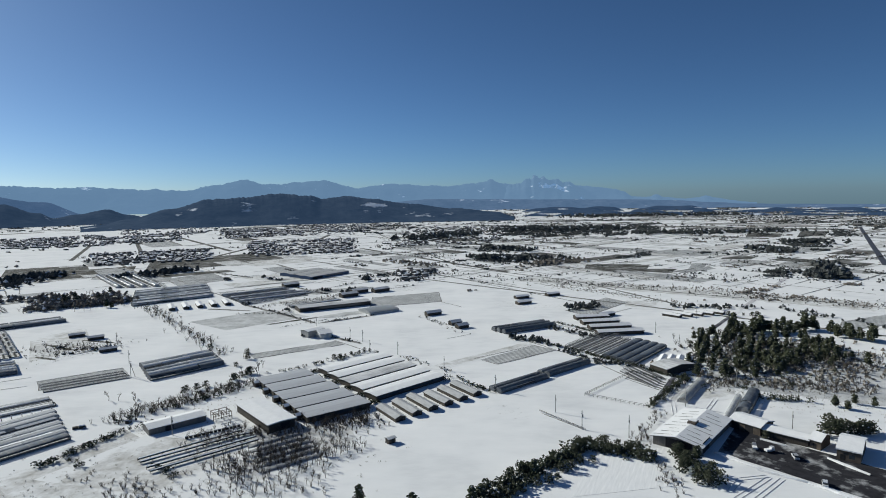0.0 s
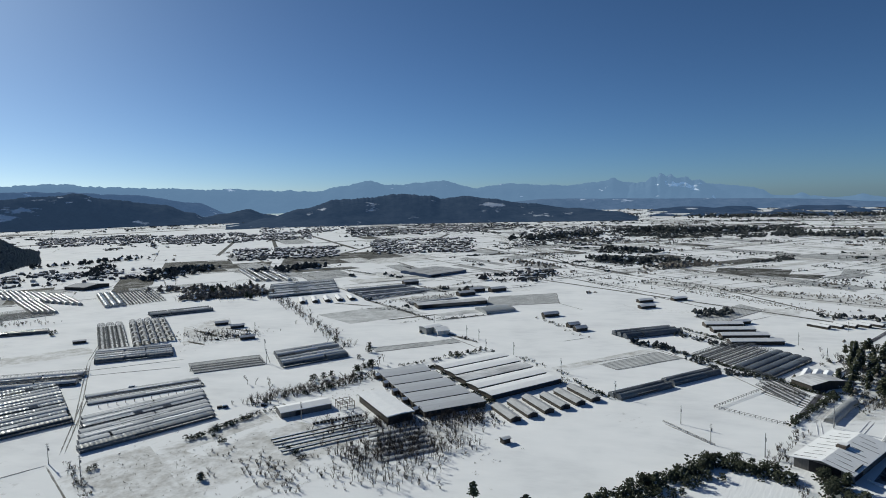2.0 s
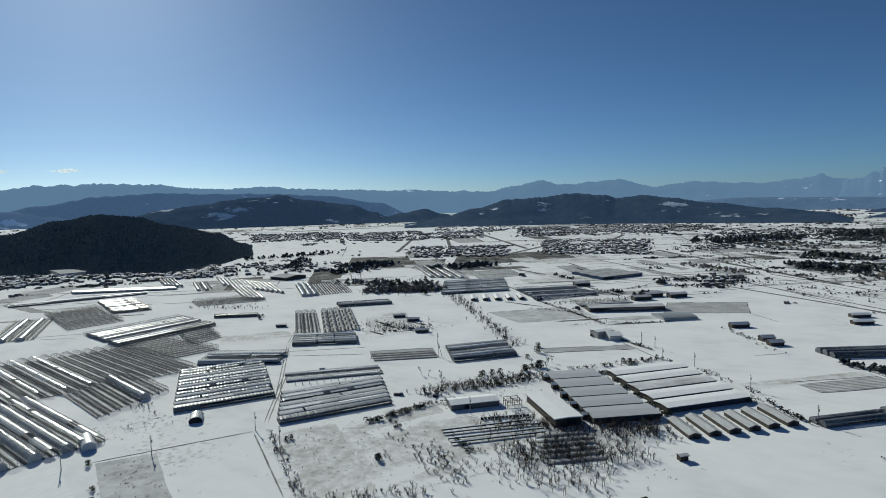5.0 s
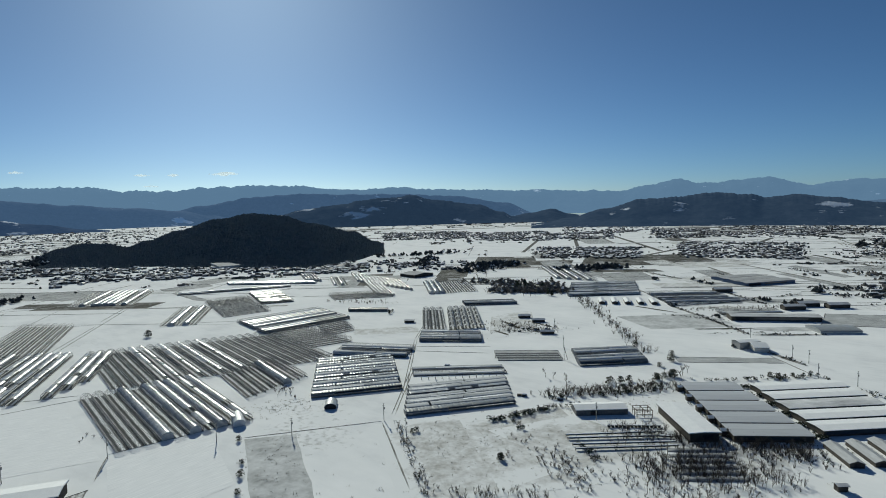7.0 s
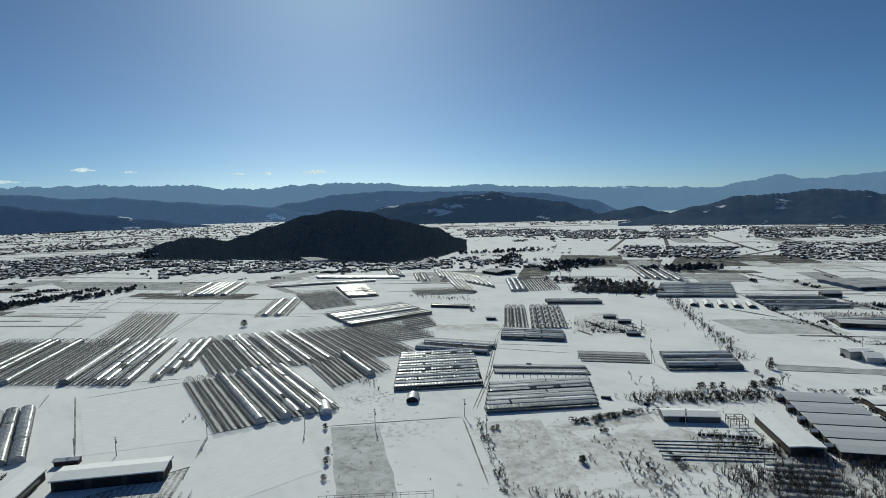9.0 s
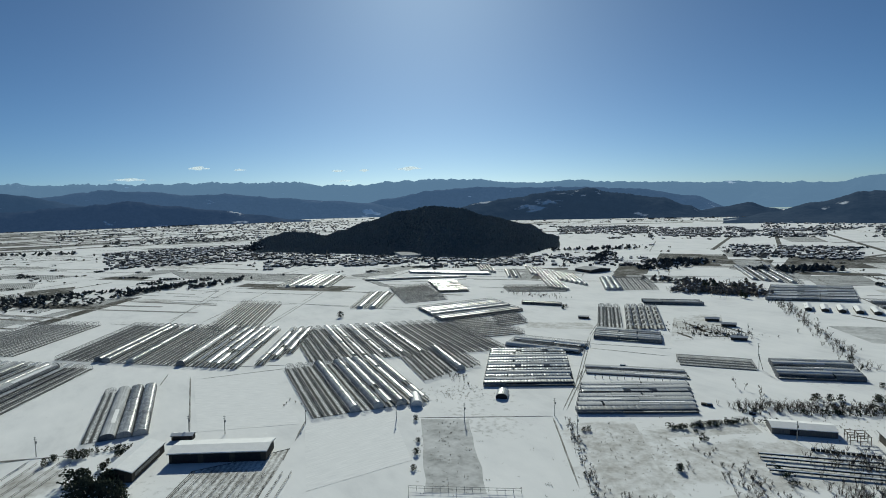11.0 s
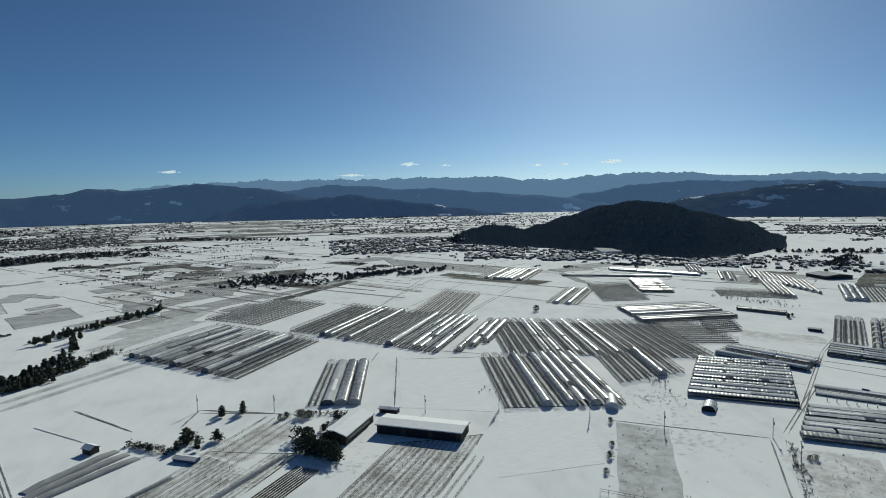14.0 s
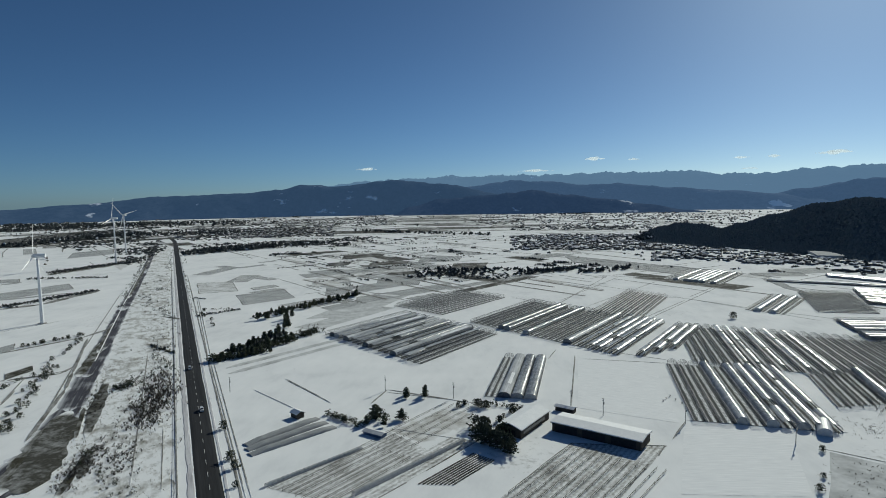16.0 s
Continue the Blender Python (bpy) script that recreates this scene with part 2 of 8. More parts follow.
M = {
    "snow": snow_material(),
    "scrub": cover_material("snowy_scrub", (0.28, 0.27, 0.25), 0.40, 0.22, spread=0.14, fringe=0.3),
    "verge": cover_material("trampled_verge", (0.15, 0.14, 0.115), 0.24, 0.25, (0.6, 1, 1), spread=0.09),
    "weeds": cover_material("weedy_ground", (0.24, 0.245, 0.245), 0.58, 0.14, spread=0.22),
    "stubble": cover_material("stubble_field", (0.172, 0.178, 0.18), 0.85, 0.8, (0.10, 1.4, 1), 0.25, 0.2, wave=1.6),
    "bed": cover_material("greenhouse_bed", (0.075, 0.076, 0.073), 0.50, 0.9, (0.09, 1, 1), 0.42, 0.15, wave=1.16),
    "turf": cover_material("dry_turf", (0.052, 0.051, 0.045), 1.4, 0.3, spread=0.25),
    "rows": cover_material("crop_rows", (0.17, 0.165, 0.155), 0.38, 0.9, (0.7, 1, 1), 0.08, 0.11, wave=1.6),
    "edge": cover_material("bank_grass", (0.075, 0.070, 0.060), 0.95, 0.35, spread=0.2),
    "yard": cover_material("slushy_yard", (0.026, 0.026, 0.030), 1.02, 0.16, spread=0.10),
    "furrow": cover_material("furrowed_snow", (0.73, 0.74, 0.752), 0.5, 0.5, (0.1, 1, 1), 0.35, 0.4, wave=2.2, relief=0.07, light=(0.83, 0.837, 0.845)),
    "ditch": cover_material("ditch_grass", (0.10, 0.095, 0.085), 1.0, 0.9, (0.3, 1, 1), spread=0.2, fringe=0.3),
    "slush": cover_material("slushy_track", (0.30, 0.29, 0.31), 0.8, 0.4, (0.1, 1, 1), spread=0.2, fringe=0.4),
    "melt": cover_material("melting_lane", (0.055, 0.055, 0.066), 1.05, 0.35, (0.06, 1.6, 1), spread=0.14, light=(0.70, 0.71, 0.74), fringe=0.35),
    "snowfilm": cover_material("snow_laden_film", (0.15, 0.16, 0.17), 0.42, 0.7, (0.045, 1.3, 1.3), spread=0.16, light=(0.72, 0.73, 0.745), vary=True),
    "greynet": cover_material("grey_fleece", (0.22, 0.225, 0.23), 0.85, 0.4, (0.2, 1, 1), spread=0.35, light=(0.38, 0.39, 0.40)),
    "bank": cover_material("brown_bank", (0.042, 0.040, 0.031), 1.15, 0.35, (0.35, 1, 1), spread=0.2, fringe=0.6),
    "asphalt": plain_material("asphalt", (0.013, 0.013, 0.014), (0.036, 0.036, 0.038), 0.5, 0.75, spec=0.2, stretch=(0.03, 1.2, 1)),
    "wet": plain_material("wet_asphalt", (0.04, 0.04, 0.045), (0.10, 0.10, 0.115), 0.15, 0.55, spec=0.3),
    "paint": plain_material("road_paint", (0.5, 0.5, 0.48), (0.7, 0.7, 0.68), 0.8, 0.6),
    "steel": plain_material("galvanised_pipe", (0.13, 0.135, 0.14), (0.27, 0.28, 0.29), 2.0, 0.6, 0.0, 0.15),
    "film": film_material("clear_film", (0.36, 0.37, 0.38), (0.60, 0.615, 0.62), 0.28, 0.12),
    "oldfilm": film_material("aged_film", (0.30, 0.315, 0.32), (0.54, 0.555, 0.56), 0.18, 0.28),
    "darkfilm": film_material("dark_film", (0.075, 0.085, 0.10), (0.19, 0.21, 0.23), 0.14, 0.30),
    "roof_grey": plain_material("grey_roof_sheet", (0.42, 0.43, 0.45), (0.52, 0.53, 0.55), 0.5, 0.5, 0.0, stretch=(0.15, 2, 1)),
    "roof_dark": plain_material("dark_roof", (0.06, 0.06, 0.065), (0.12, 0.115, 0.11), 0.8, 0.6),
    "roof_blue": plain_material("blue_roof", (0.06, 0.10, 0.18), (0.10, 0.15, 0.24), 0.8, 0.45),
    "roof_snow": plain_material("roof_snow", (0.78, 0.788, 0.80), (0.88, 0.884, 0.89), 0.4, 0.75, spec=0.2, relief=0.3),
    "greyroof": cover_material("grey_snowed_roof", (0.20, 0.20, 0.205), 0.6, 0.6, (0.3, 1.5, 1), spread=0.3, light=(0.66, 0.67, 0.68), vary=True),
    "thin_snow": cover_material("thin_roof_snow", (0.22, 0.22, 0.23), 0.45, 0.5, (0.3, 1.5, 1), spread=0.2),
    "wood": plain_material("weathered_boards", (0.035, 0.032, 0.029), (0.085, 0.074, 0.062), 1.0, 0.85, stretch=(3, 3, 0.3)),
    "sheet": plain_material("wall_sheet", (0.09, 0.09, 0.09), (0.17, 0.165, 0.155), 0.7, 0.5, 0.1, stretch=(4, 4, 0.2)),
    "plaster": plain_material("pale_wall", (0.45, 0.43, 0.40), (0.62, 0.60, 0.56), 0.6, 0.85),
    "rust": plain_material("rusty_wall", (0.07, 0.058, 0.048), (0.15, 0.12, 0.095), 0.5, 0.8),
    "skirt": plain_material("rolled_side_film", (0.06, 0.064, 0.068), (0.14, 0.145, 0.15), 0.6, 0.6),
    "straw": plain_material("dry_stalks", (0.24, 0.215, 0.17), (0.38, 0.34, 0.28), 1.0, 0.9),
    # near-black painted for the shade inside openings; also colours bench trays
    "dark": plain_material("dark_opening", (0.018, 0.018, 0.022), (0.035, 0.035, 0.037), 1.0, 0.9),
    "glass": plain_material("window_glass", (0.03, 0.04, 0.05), (0.05, 0.06, 0.07), 1.0, 0.1, spec=0.6, relief=0),
    "concrete": plain_material("concrete", (0.28, 0.28, 0.27), (0.42, 0.41, 0.39), 1.5, 0.8),
    "white": plain_material("white_paint", (0.72, 0.73, 0.74), (0.82, 0.82, 0.82), 0.5, 0.35, spec=0.4),
    "car": plain_material("car_paint", (0.55, 0.56, 0.58), (0.62, 0.63, 0.65), 1.0, 0.25, 0.2, 0.5, relief=0, per_object=0.5),
    "rubber": plain_material("rubber", (0.02, 0.02, 0.02), (0.035, 0.035, 0.035), 3.0, 0.8),
    "bark": plain_material("bark", (0.06, 0.05, 0.04), (0.13, 0.11, 0.09), 3.0, 0.9, stretch=(1, 1, 0.3)),
    "twig": plain_material("bare_twigs", (0.06, 0.052, 0.043), (0.14, 0.12, 0.10), 2.0, 0.9),
    "pine": leaf_material("pine_needles", (0.040, 0.050, 0.034), (0.112, 0.116, 0.076), 0.05),
    "shrub": leaf_material("evergreen_shrub", (0.038, 0.046, 0.033), (0.100, 0.104, 0.072), 0.06),
    # far_grove and forest_crowns: colours lightened in place of haze
    "grove": leaf_material("far_grove", (0.042, 0.050, 0.052), (0.105, 0.108, 0.104), 0.05),
    "forest": leaf_material("forest_crowns", (0.125, 0.142, 0.146), (0.195, 0.21, 0.206)),
    "bare_grove": leaf_material("leafless_grove", (0.12, 0.11, 0.095), (0.30, 0.27, 0.235), 0.06),
    "village_roof": leaf_material("village_roof", (0.05, 0.055, 0.065), (0.12, 0.12, 0.125), 0.68),
    "village_wall": leaf_material("village_wall", (0.05, 0.05, 0.06), (0.24, 0.23, 0.22)),
    # wooded_mound: haze over its backlit slope put in as a paler colour
    "mound": forest_material("wooded_mound", (0.10, 0.118, 0.124), (0.18, 0.20, 0.205)),
    # hills, rises and ranges: haze put into bluish base colours and blue emission
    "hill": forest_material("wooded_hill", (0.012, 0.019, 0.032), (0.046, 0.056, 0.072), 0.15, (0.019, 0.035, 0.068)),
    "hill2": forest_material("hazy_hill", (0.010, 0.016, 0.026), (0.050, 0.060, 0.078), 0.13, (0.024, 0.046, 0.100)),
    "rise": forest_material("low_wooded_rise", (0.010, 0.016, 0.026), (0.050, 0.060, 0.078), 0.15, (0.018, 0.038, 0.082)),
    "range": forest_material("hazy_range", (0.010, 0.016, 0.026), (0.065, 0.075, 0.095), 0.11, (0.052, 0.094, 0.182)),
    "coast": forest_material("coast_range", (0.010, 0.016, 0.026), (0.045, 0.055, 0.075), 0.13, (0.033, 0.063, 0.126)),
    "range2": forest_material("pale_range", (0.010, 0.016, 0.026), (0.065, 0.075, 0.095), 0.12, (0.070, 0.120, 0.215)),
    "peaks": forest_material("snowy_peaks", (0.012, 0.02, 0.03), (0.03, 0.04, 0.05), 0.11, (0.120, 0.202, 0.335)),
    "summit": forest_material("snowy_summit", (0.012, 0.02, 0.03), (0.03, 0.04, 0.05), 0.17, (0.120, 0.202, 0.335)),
    "cloud": cloud_material(),
}

# ---- building tools ----
class Shape:
    """Gathers faces for one mesh."""

    def __init__(self):
        self.v, self.f, self.m = [], [], []

    def quad(self, *pts, k=0):
        n = len(self.v)
        self.v.extend(tuple(p) for p in pts)
        self.f.append(tuple(range(n, n + len(pts))))
        self.m.append(k)
        return self

    def box(self, x0, y0, z0, x1, y1, z1, k=0):
        n = len(self.v)
        self.v += [(x0, y0, z0), (x1, y0, z0), (x1, y1, z0), (x0, y1, z0), (x0, y0, z1), (x1, y0, z1), (x1, y1, z1), (x0, y1, z1)]
        self.f += [tuple(n + i for i in q) for q in ((0, 3, 2, 1), (4, 5, 6, 7), (0, 1, 5, 4), (1, 2, 6, 5), (2, 3, 7, 6), (3, 0, 4, 7))]
        self.m += [k] * 6
        return self

    def prism(self, prof, x0, x1, k=0):
        """A closed profile in (y, z), swept along x, with end caps."""
        n, c = len(self.v), len(prof)
        self.v += [(x0, y, z) for y, z in prof] + [(x1, y, z) for y, z in prof]
        self.f += [(n + i, n + (i + 1) % c, n + c + (i + 1) % c, n + c + i) for i in range(c)]
        self.f += [tuple(n + c - 1 - i for i in range(c)), tuple(n + c + i for i in range(c))]
        self.m += [k] * (c + 2)
        return self

    def tube(self, pts, r0, r1=None, sides=3, k=0):
        r1 = r0 if r1 is None else r1
        n, last = len(self.v), len(pts) - 1
        for i, p in enumerate(pts):
            a = Vector(pts[max(0, i - 1)])
            b = Vector(pts[min(last, i + 1)])
            d = (b - a).normalized()
            s = d.cross(Vector((0.31, 0.17, 0.93))) if abs(d.z) < 0.95 else d.cross(Vector((1, 0, 0)))
            s.normalize()
            t = d.cross(s)
            r = r0 + (r1 - r0) * i / max(1, last)
            for j in range(sides):
                w = 2 * math.pi * j / sides
                self.v.append(tuple(Vector(p) + (s * math.cos(w) + t * math.sin(w)) * r))
        for i in range(last):
            for j in range(sides):
                q = (j + 1) % sides
                self.f.append((n + i * sides + j, n + i * sides + q, n + (i + 1) * sides + q, n + (i + 1) * sides + j))
                self.m.append(k)
        self.f.append(tuple(n + last * sides + j for j in range(sides)))
        self.m.append(k)
        return self

    def mesh(self, name, *mats, smooth=False):
        me = bpy.data.meshes.new(name)
        me.from_pydata(self.v, [], self.f)
        for m in mats:
            me.materials.append(M[m])
        if len(mats) > 1:
            me.polygons.foreach_set("material_index", self.m)
        if smooth:
            me.polygons.foreach_set("use_smooth", [True] * len(self.f))
        me.update()
        return me


def part(name, shape, material, parent, label="", smooth=False):
    me = shape.mesh(name, material, smooth=smooth) if isinstance(shape, Shape) else shape
    ob = new(name, me)
    ob.parent = parent
    if label:
        tagged(ob, label)
    return ob


def thing(name, m, label, category, group="", kind=""):
    ob = new(name)
    ob.empty_display_size = 0.5
    ob.matrix_basis = m
    return tagged(ob, label, category, group, kind)


def single(name, shape, material, m, label, category, group="", kind="", smooth=False):
    ob = new(name, shape.mesh(name, material, smooth=smooth) if isinstance(shape, Shape) else shape)
    ob.matrix_basis = m
    return tagged(ob, label, category, group, kind)


def fbm(x, y, z=0.0, octaves=4):
    return noise.fractal(Vector((x, y, z)), 1.0, 2.0, octaves)

# ---- the land ----
def polar(az, r):
    return -math.sin(radians(az)) * r, math.cos(radians(az)) * r


def ground():
    """One sheet of farmland out to the horizon, sinking towards the coast beyond the low ridges."""
    s = Shape()
    rings = [0, 40, 80, 120, 160, 210, 270, 340, 430, 540, 680, 860, 1100, 1400, 1800, 2300, 2900, 3500, 4100, 4900]
    n = 180
    s.v.append((0, 0, 0))
    for r in rings[1:]:
        for i in range(n):
            az = 360 * i / n
            x, y = polar(az, r)
            z = 0.25 * fbm(x / 60, y / 60) if r < 600 else 0.0
            s.v.append((x, y, z * 0.06 - 0.03 - (max(0, r - 3500) * 0.02)))
    for i in range(n):
        s.f.append((0, 1 + i, 1 + (i + 1) % n))
    for k in range(len(rings) - 2):
        for i in range(n):
            a, b = 1 + k * n, 1 + (k + 1) * n
            s.f.append((a + i, b + i, b + (i + 1) % n, a + (i + 1) % n))
    s.m = [0] * len(s.f)
    return single("ground", s, "snow", Matrix(), "snow-covered farmland plain with thin spots of stubble", "snowfield", kind="structure", smooth=True)


ground()


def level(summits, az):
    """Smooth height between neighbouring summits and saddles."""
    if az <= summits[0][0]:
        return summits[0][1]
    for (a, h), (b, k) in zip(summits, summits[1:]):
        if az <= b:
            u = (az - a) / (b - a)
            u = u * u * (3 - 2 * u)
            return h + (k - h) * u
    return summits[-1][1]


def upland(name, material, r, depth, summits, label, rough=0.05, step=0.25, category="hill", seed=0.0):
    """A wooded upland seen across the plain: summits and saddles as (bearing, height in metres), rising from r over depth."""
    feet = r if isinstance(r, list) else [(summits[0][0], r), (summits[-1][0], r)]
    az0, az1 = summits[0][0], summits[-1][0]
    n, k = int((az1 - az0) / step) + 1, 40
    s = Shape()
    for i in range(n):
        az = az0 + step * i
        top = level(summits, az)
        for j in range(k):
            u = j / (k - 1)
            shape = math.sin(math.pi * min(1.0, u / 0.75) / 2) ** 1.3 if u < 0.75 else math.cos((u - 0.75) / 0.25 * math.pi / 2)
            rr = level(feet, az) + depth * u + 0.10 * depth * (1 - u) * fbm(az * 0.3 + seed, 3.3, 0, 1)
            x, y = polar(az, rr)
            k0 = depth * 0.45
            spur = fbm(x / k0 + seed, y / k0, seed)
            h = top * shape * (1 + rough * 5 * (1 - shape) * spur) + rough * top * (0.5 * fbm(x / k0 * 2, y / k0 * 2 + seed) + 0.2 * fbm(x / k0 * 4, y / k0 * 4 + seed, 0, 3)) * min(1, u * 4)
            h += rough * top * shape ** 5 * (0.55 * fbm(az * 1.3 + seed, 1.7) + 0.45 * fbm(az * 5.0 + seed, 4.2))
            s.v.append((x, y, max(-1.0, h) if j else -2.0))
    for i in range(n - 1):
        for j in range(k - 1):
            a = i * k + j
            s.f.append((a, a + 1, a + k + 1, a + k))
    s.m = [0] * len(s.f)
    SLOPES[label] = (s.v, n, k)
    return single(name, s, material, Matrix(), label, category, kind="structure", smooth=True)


SLOPES = {}
# the pale blue haze of these ranges is emitted by their materials
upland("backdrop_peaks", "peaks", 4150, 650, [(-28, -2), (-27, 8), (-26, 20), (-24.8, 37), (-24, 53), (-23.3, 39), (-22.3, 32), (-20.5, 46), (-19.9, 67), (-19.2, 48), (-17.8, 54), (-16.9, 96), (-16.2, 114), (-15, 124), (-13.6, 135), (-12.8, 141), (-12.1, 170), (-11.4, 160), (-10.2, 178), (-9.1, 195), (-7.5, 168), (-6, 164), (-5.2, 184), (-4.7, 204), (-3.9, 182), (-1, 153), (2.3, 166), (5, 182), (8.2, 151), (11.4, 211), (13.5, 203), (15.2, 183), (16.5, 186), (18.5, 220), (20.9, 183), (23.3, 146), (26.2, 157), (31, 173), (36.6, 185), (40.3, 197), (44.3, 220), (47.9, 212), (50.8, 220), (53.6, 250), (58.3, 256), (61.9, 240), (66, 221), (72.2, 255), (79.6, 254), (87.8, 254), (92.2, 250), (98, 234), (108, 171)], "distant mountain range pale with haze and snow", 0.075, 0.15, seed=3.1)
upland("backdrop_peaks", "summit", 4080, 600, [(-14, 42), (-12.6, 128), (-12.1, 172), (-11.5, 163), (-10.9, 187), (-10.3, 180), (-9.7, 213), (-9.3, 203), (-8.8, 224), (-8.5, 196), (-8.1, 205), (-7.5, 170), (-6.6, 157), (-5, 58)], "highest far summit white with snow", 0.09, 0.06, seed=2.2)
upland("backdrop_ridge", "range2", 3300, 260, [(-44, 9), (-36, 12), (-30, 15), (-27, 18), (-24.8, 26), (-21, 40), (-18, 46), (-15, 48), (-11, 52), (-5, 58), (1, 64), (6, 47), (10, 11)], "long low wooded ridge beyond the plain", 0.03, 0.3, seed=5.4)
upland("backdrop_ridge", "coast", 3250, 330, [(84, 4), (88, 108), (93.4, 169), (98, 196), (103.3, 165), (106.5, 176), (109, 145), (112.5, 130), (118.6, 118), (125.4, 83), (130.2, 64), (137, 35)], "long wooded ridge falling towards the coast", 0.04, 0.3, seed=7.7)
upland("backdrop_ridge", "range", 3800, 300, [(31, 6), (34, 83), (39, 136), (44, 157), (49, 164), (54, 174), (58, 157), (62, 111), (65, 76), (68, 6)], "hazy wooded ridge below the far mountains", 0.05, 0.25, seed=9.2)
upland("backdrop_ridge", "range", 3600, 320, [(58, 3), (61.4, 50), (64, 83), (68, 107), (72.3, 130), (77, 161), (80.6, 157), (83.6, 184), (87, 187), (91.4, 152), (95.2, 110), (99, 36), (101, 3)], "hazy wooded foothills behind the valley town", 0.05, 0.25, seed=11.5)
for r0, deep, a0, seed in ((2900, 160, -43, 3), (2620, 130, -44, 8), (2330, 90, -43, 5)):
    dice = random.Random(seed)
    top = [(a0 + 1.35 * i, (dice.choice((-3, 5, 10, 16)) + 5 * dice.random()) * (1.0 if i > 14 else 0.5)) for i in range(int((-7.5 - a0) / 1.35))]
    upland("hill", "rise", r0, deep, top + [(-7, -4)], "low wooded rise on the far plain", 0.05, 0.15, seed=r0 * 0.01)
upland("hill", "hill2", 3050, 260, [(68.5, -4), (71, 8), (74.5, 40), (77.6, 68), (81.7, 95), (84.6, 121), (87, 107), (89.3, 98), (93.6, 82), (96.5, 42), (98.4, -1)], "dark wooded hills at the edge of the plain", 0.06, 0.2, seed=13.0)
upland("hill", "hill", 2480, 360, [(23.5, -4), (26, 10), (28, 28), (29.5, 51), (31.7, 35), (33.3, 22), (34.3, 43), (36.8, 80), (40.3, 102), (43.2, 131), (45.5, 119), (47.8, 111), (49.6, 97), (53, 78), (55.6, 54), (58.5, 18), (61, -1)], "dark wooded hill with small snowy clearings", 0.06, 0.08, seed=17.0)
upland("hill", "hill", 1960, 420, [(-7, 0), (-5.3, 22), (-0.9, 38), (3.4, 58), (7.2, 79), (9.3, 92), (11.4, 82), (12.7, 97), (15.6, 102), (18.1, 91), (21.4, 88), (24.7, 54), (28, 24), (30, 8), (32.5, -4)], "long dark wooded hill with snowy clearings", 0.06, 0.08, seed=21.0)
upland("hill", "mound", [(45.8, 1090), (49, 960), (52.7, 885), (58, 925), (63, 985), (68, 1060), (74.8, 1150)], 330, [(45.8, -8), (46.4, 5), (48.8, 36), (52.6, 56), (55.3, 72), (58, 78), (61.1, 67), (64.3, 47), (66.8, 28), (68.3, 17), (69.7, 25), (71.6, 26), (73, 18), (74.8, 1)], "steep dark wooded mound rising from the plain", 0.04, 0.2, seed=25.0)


def clump(s, x, y, z, rx, rz, rnd):
    """An irregular eight-faced tuft."""
    n = len(s.v)
    j = lambda: 0.7 + 0.6 * rnd.random()
    a = rnd.random() * 1.5
    for i in range(4):
        w = a + i * math.pi / 2
        k = rx * j()
        s.v.append((x + math.cos(w) * k, y + math.sin(w) * k, z + rz * (rnd.random() - 0.6) * 0.5))
    s.v += [(x, y, z + rz * j()), (x, y, z - rz * 0.6 * j())]
    for i in range(4):
        q = (i + 1) % 4
        s.f += [(n + i, n + q, n + 4), (n + q, n + i, n + 5)]
        s.m += [0, 0]


def wooded(label, material, count, h0, h1, seed, name_label):
    """Tree crowns standing on a hill's slope, as one mass."""
    rnd = random.Random(seed)
    v, n, k = SLOPES[label]
    s = Shape()
    for _ in range(count):
        i, j = rnd.randrange(n - 1), rnd.randrange(0, k - 4)
        a, b = rnd.random(), rnd.random()
        p = Vector(v[i * k + j]).lerp(Vector(v[(i + 1) * k + j]), a).lerp(Vector(v[i * k + j + 1]).lerp(Vector(v[(i + 1) * k + j + 1]), a), b)
        h = h0 + (h1 - h0) * rnd.random()
        clump(s, p.x, p.y, p.z + h * 0.15, h * 0.5, h * 0.6, rnd)
    return single("forest", s, material, Matrix(), name_label, "forest", kind="stuff")


wooded("steep dark wooded mound rising from the plain", "forest", 19000, 2.6, 5.2, 1, "dense dark evergreen forest covering the mound")

# ---- roads, ditches and plots ----
LIFT = [0.0]
BANKED = ("stubble", "turf", "rows", "bed")


EDGES = Shape()


def bank_line(x1, y1, x2, y2, w, rnd):
    """A ragged low bank of dark grass."""
    d = math.hypot(x2 - x1, y2 - y1)
    n = max(2, int(d / 9))
    dx, dy = -(y2 - y1) / d, (x2 - x1) / d
    LIFT[0] += 0.00005
    row = []
    for i in range(n + 1):
        u, k, o = i / n, w * rnd.uniform(0.25, 1.1) / 2, rnd.gauss(0, 0.25)
        cx, cy = x1 + (x2 - x1) * u + dx * o, y1 + (y2 - y1) * u + dy * o
        row.append(((cx - dx * k, cy - dy * k, 0.0 + LIFT[0]), (cx, cy, 0.12 + w * 0.06), (cx + dx * k, cy + dy * k, 0.0 + LIFT[0])))
    for a, b in zip(row, row[1:]):
        if rnd.random() < 0.12:
            continue
        EDGES.quad(a[0], b[0], b[1], a[1])
        EDGES.quad(a[1], b[1], b[2], a[2])


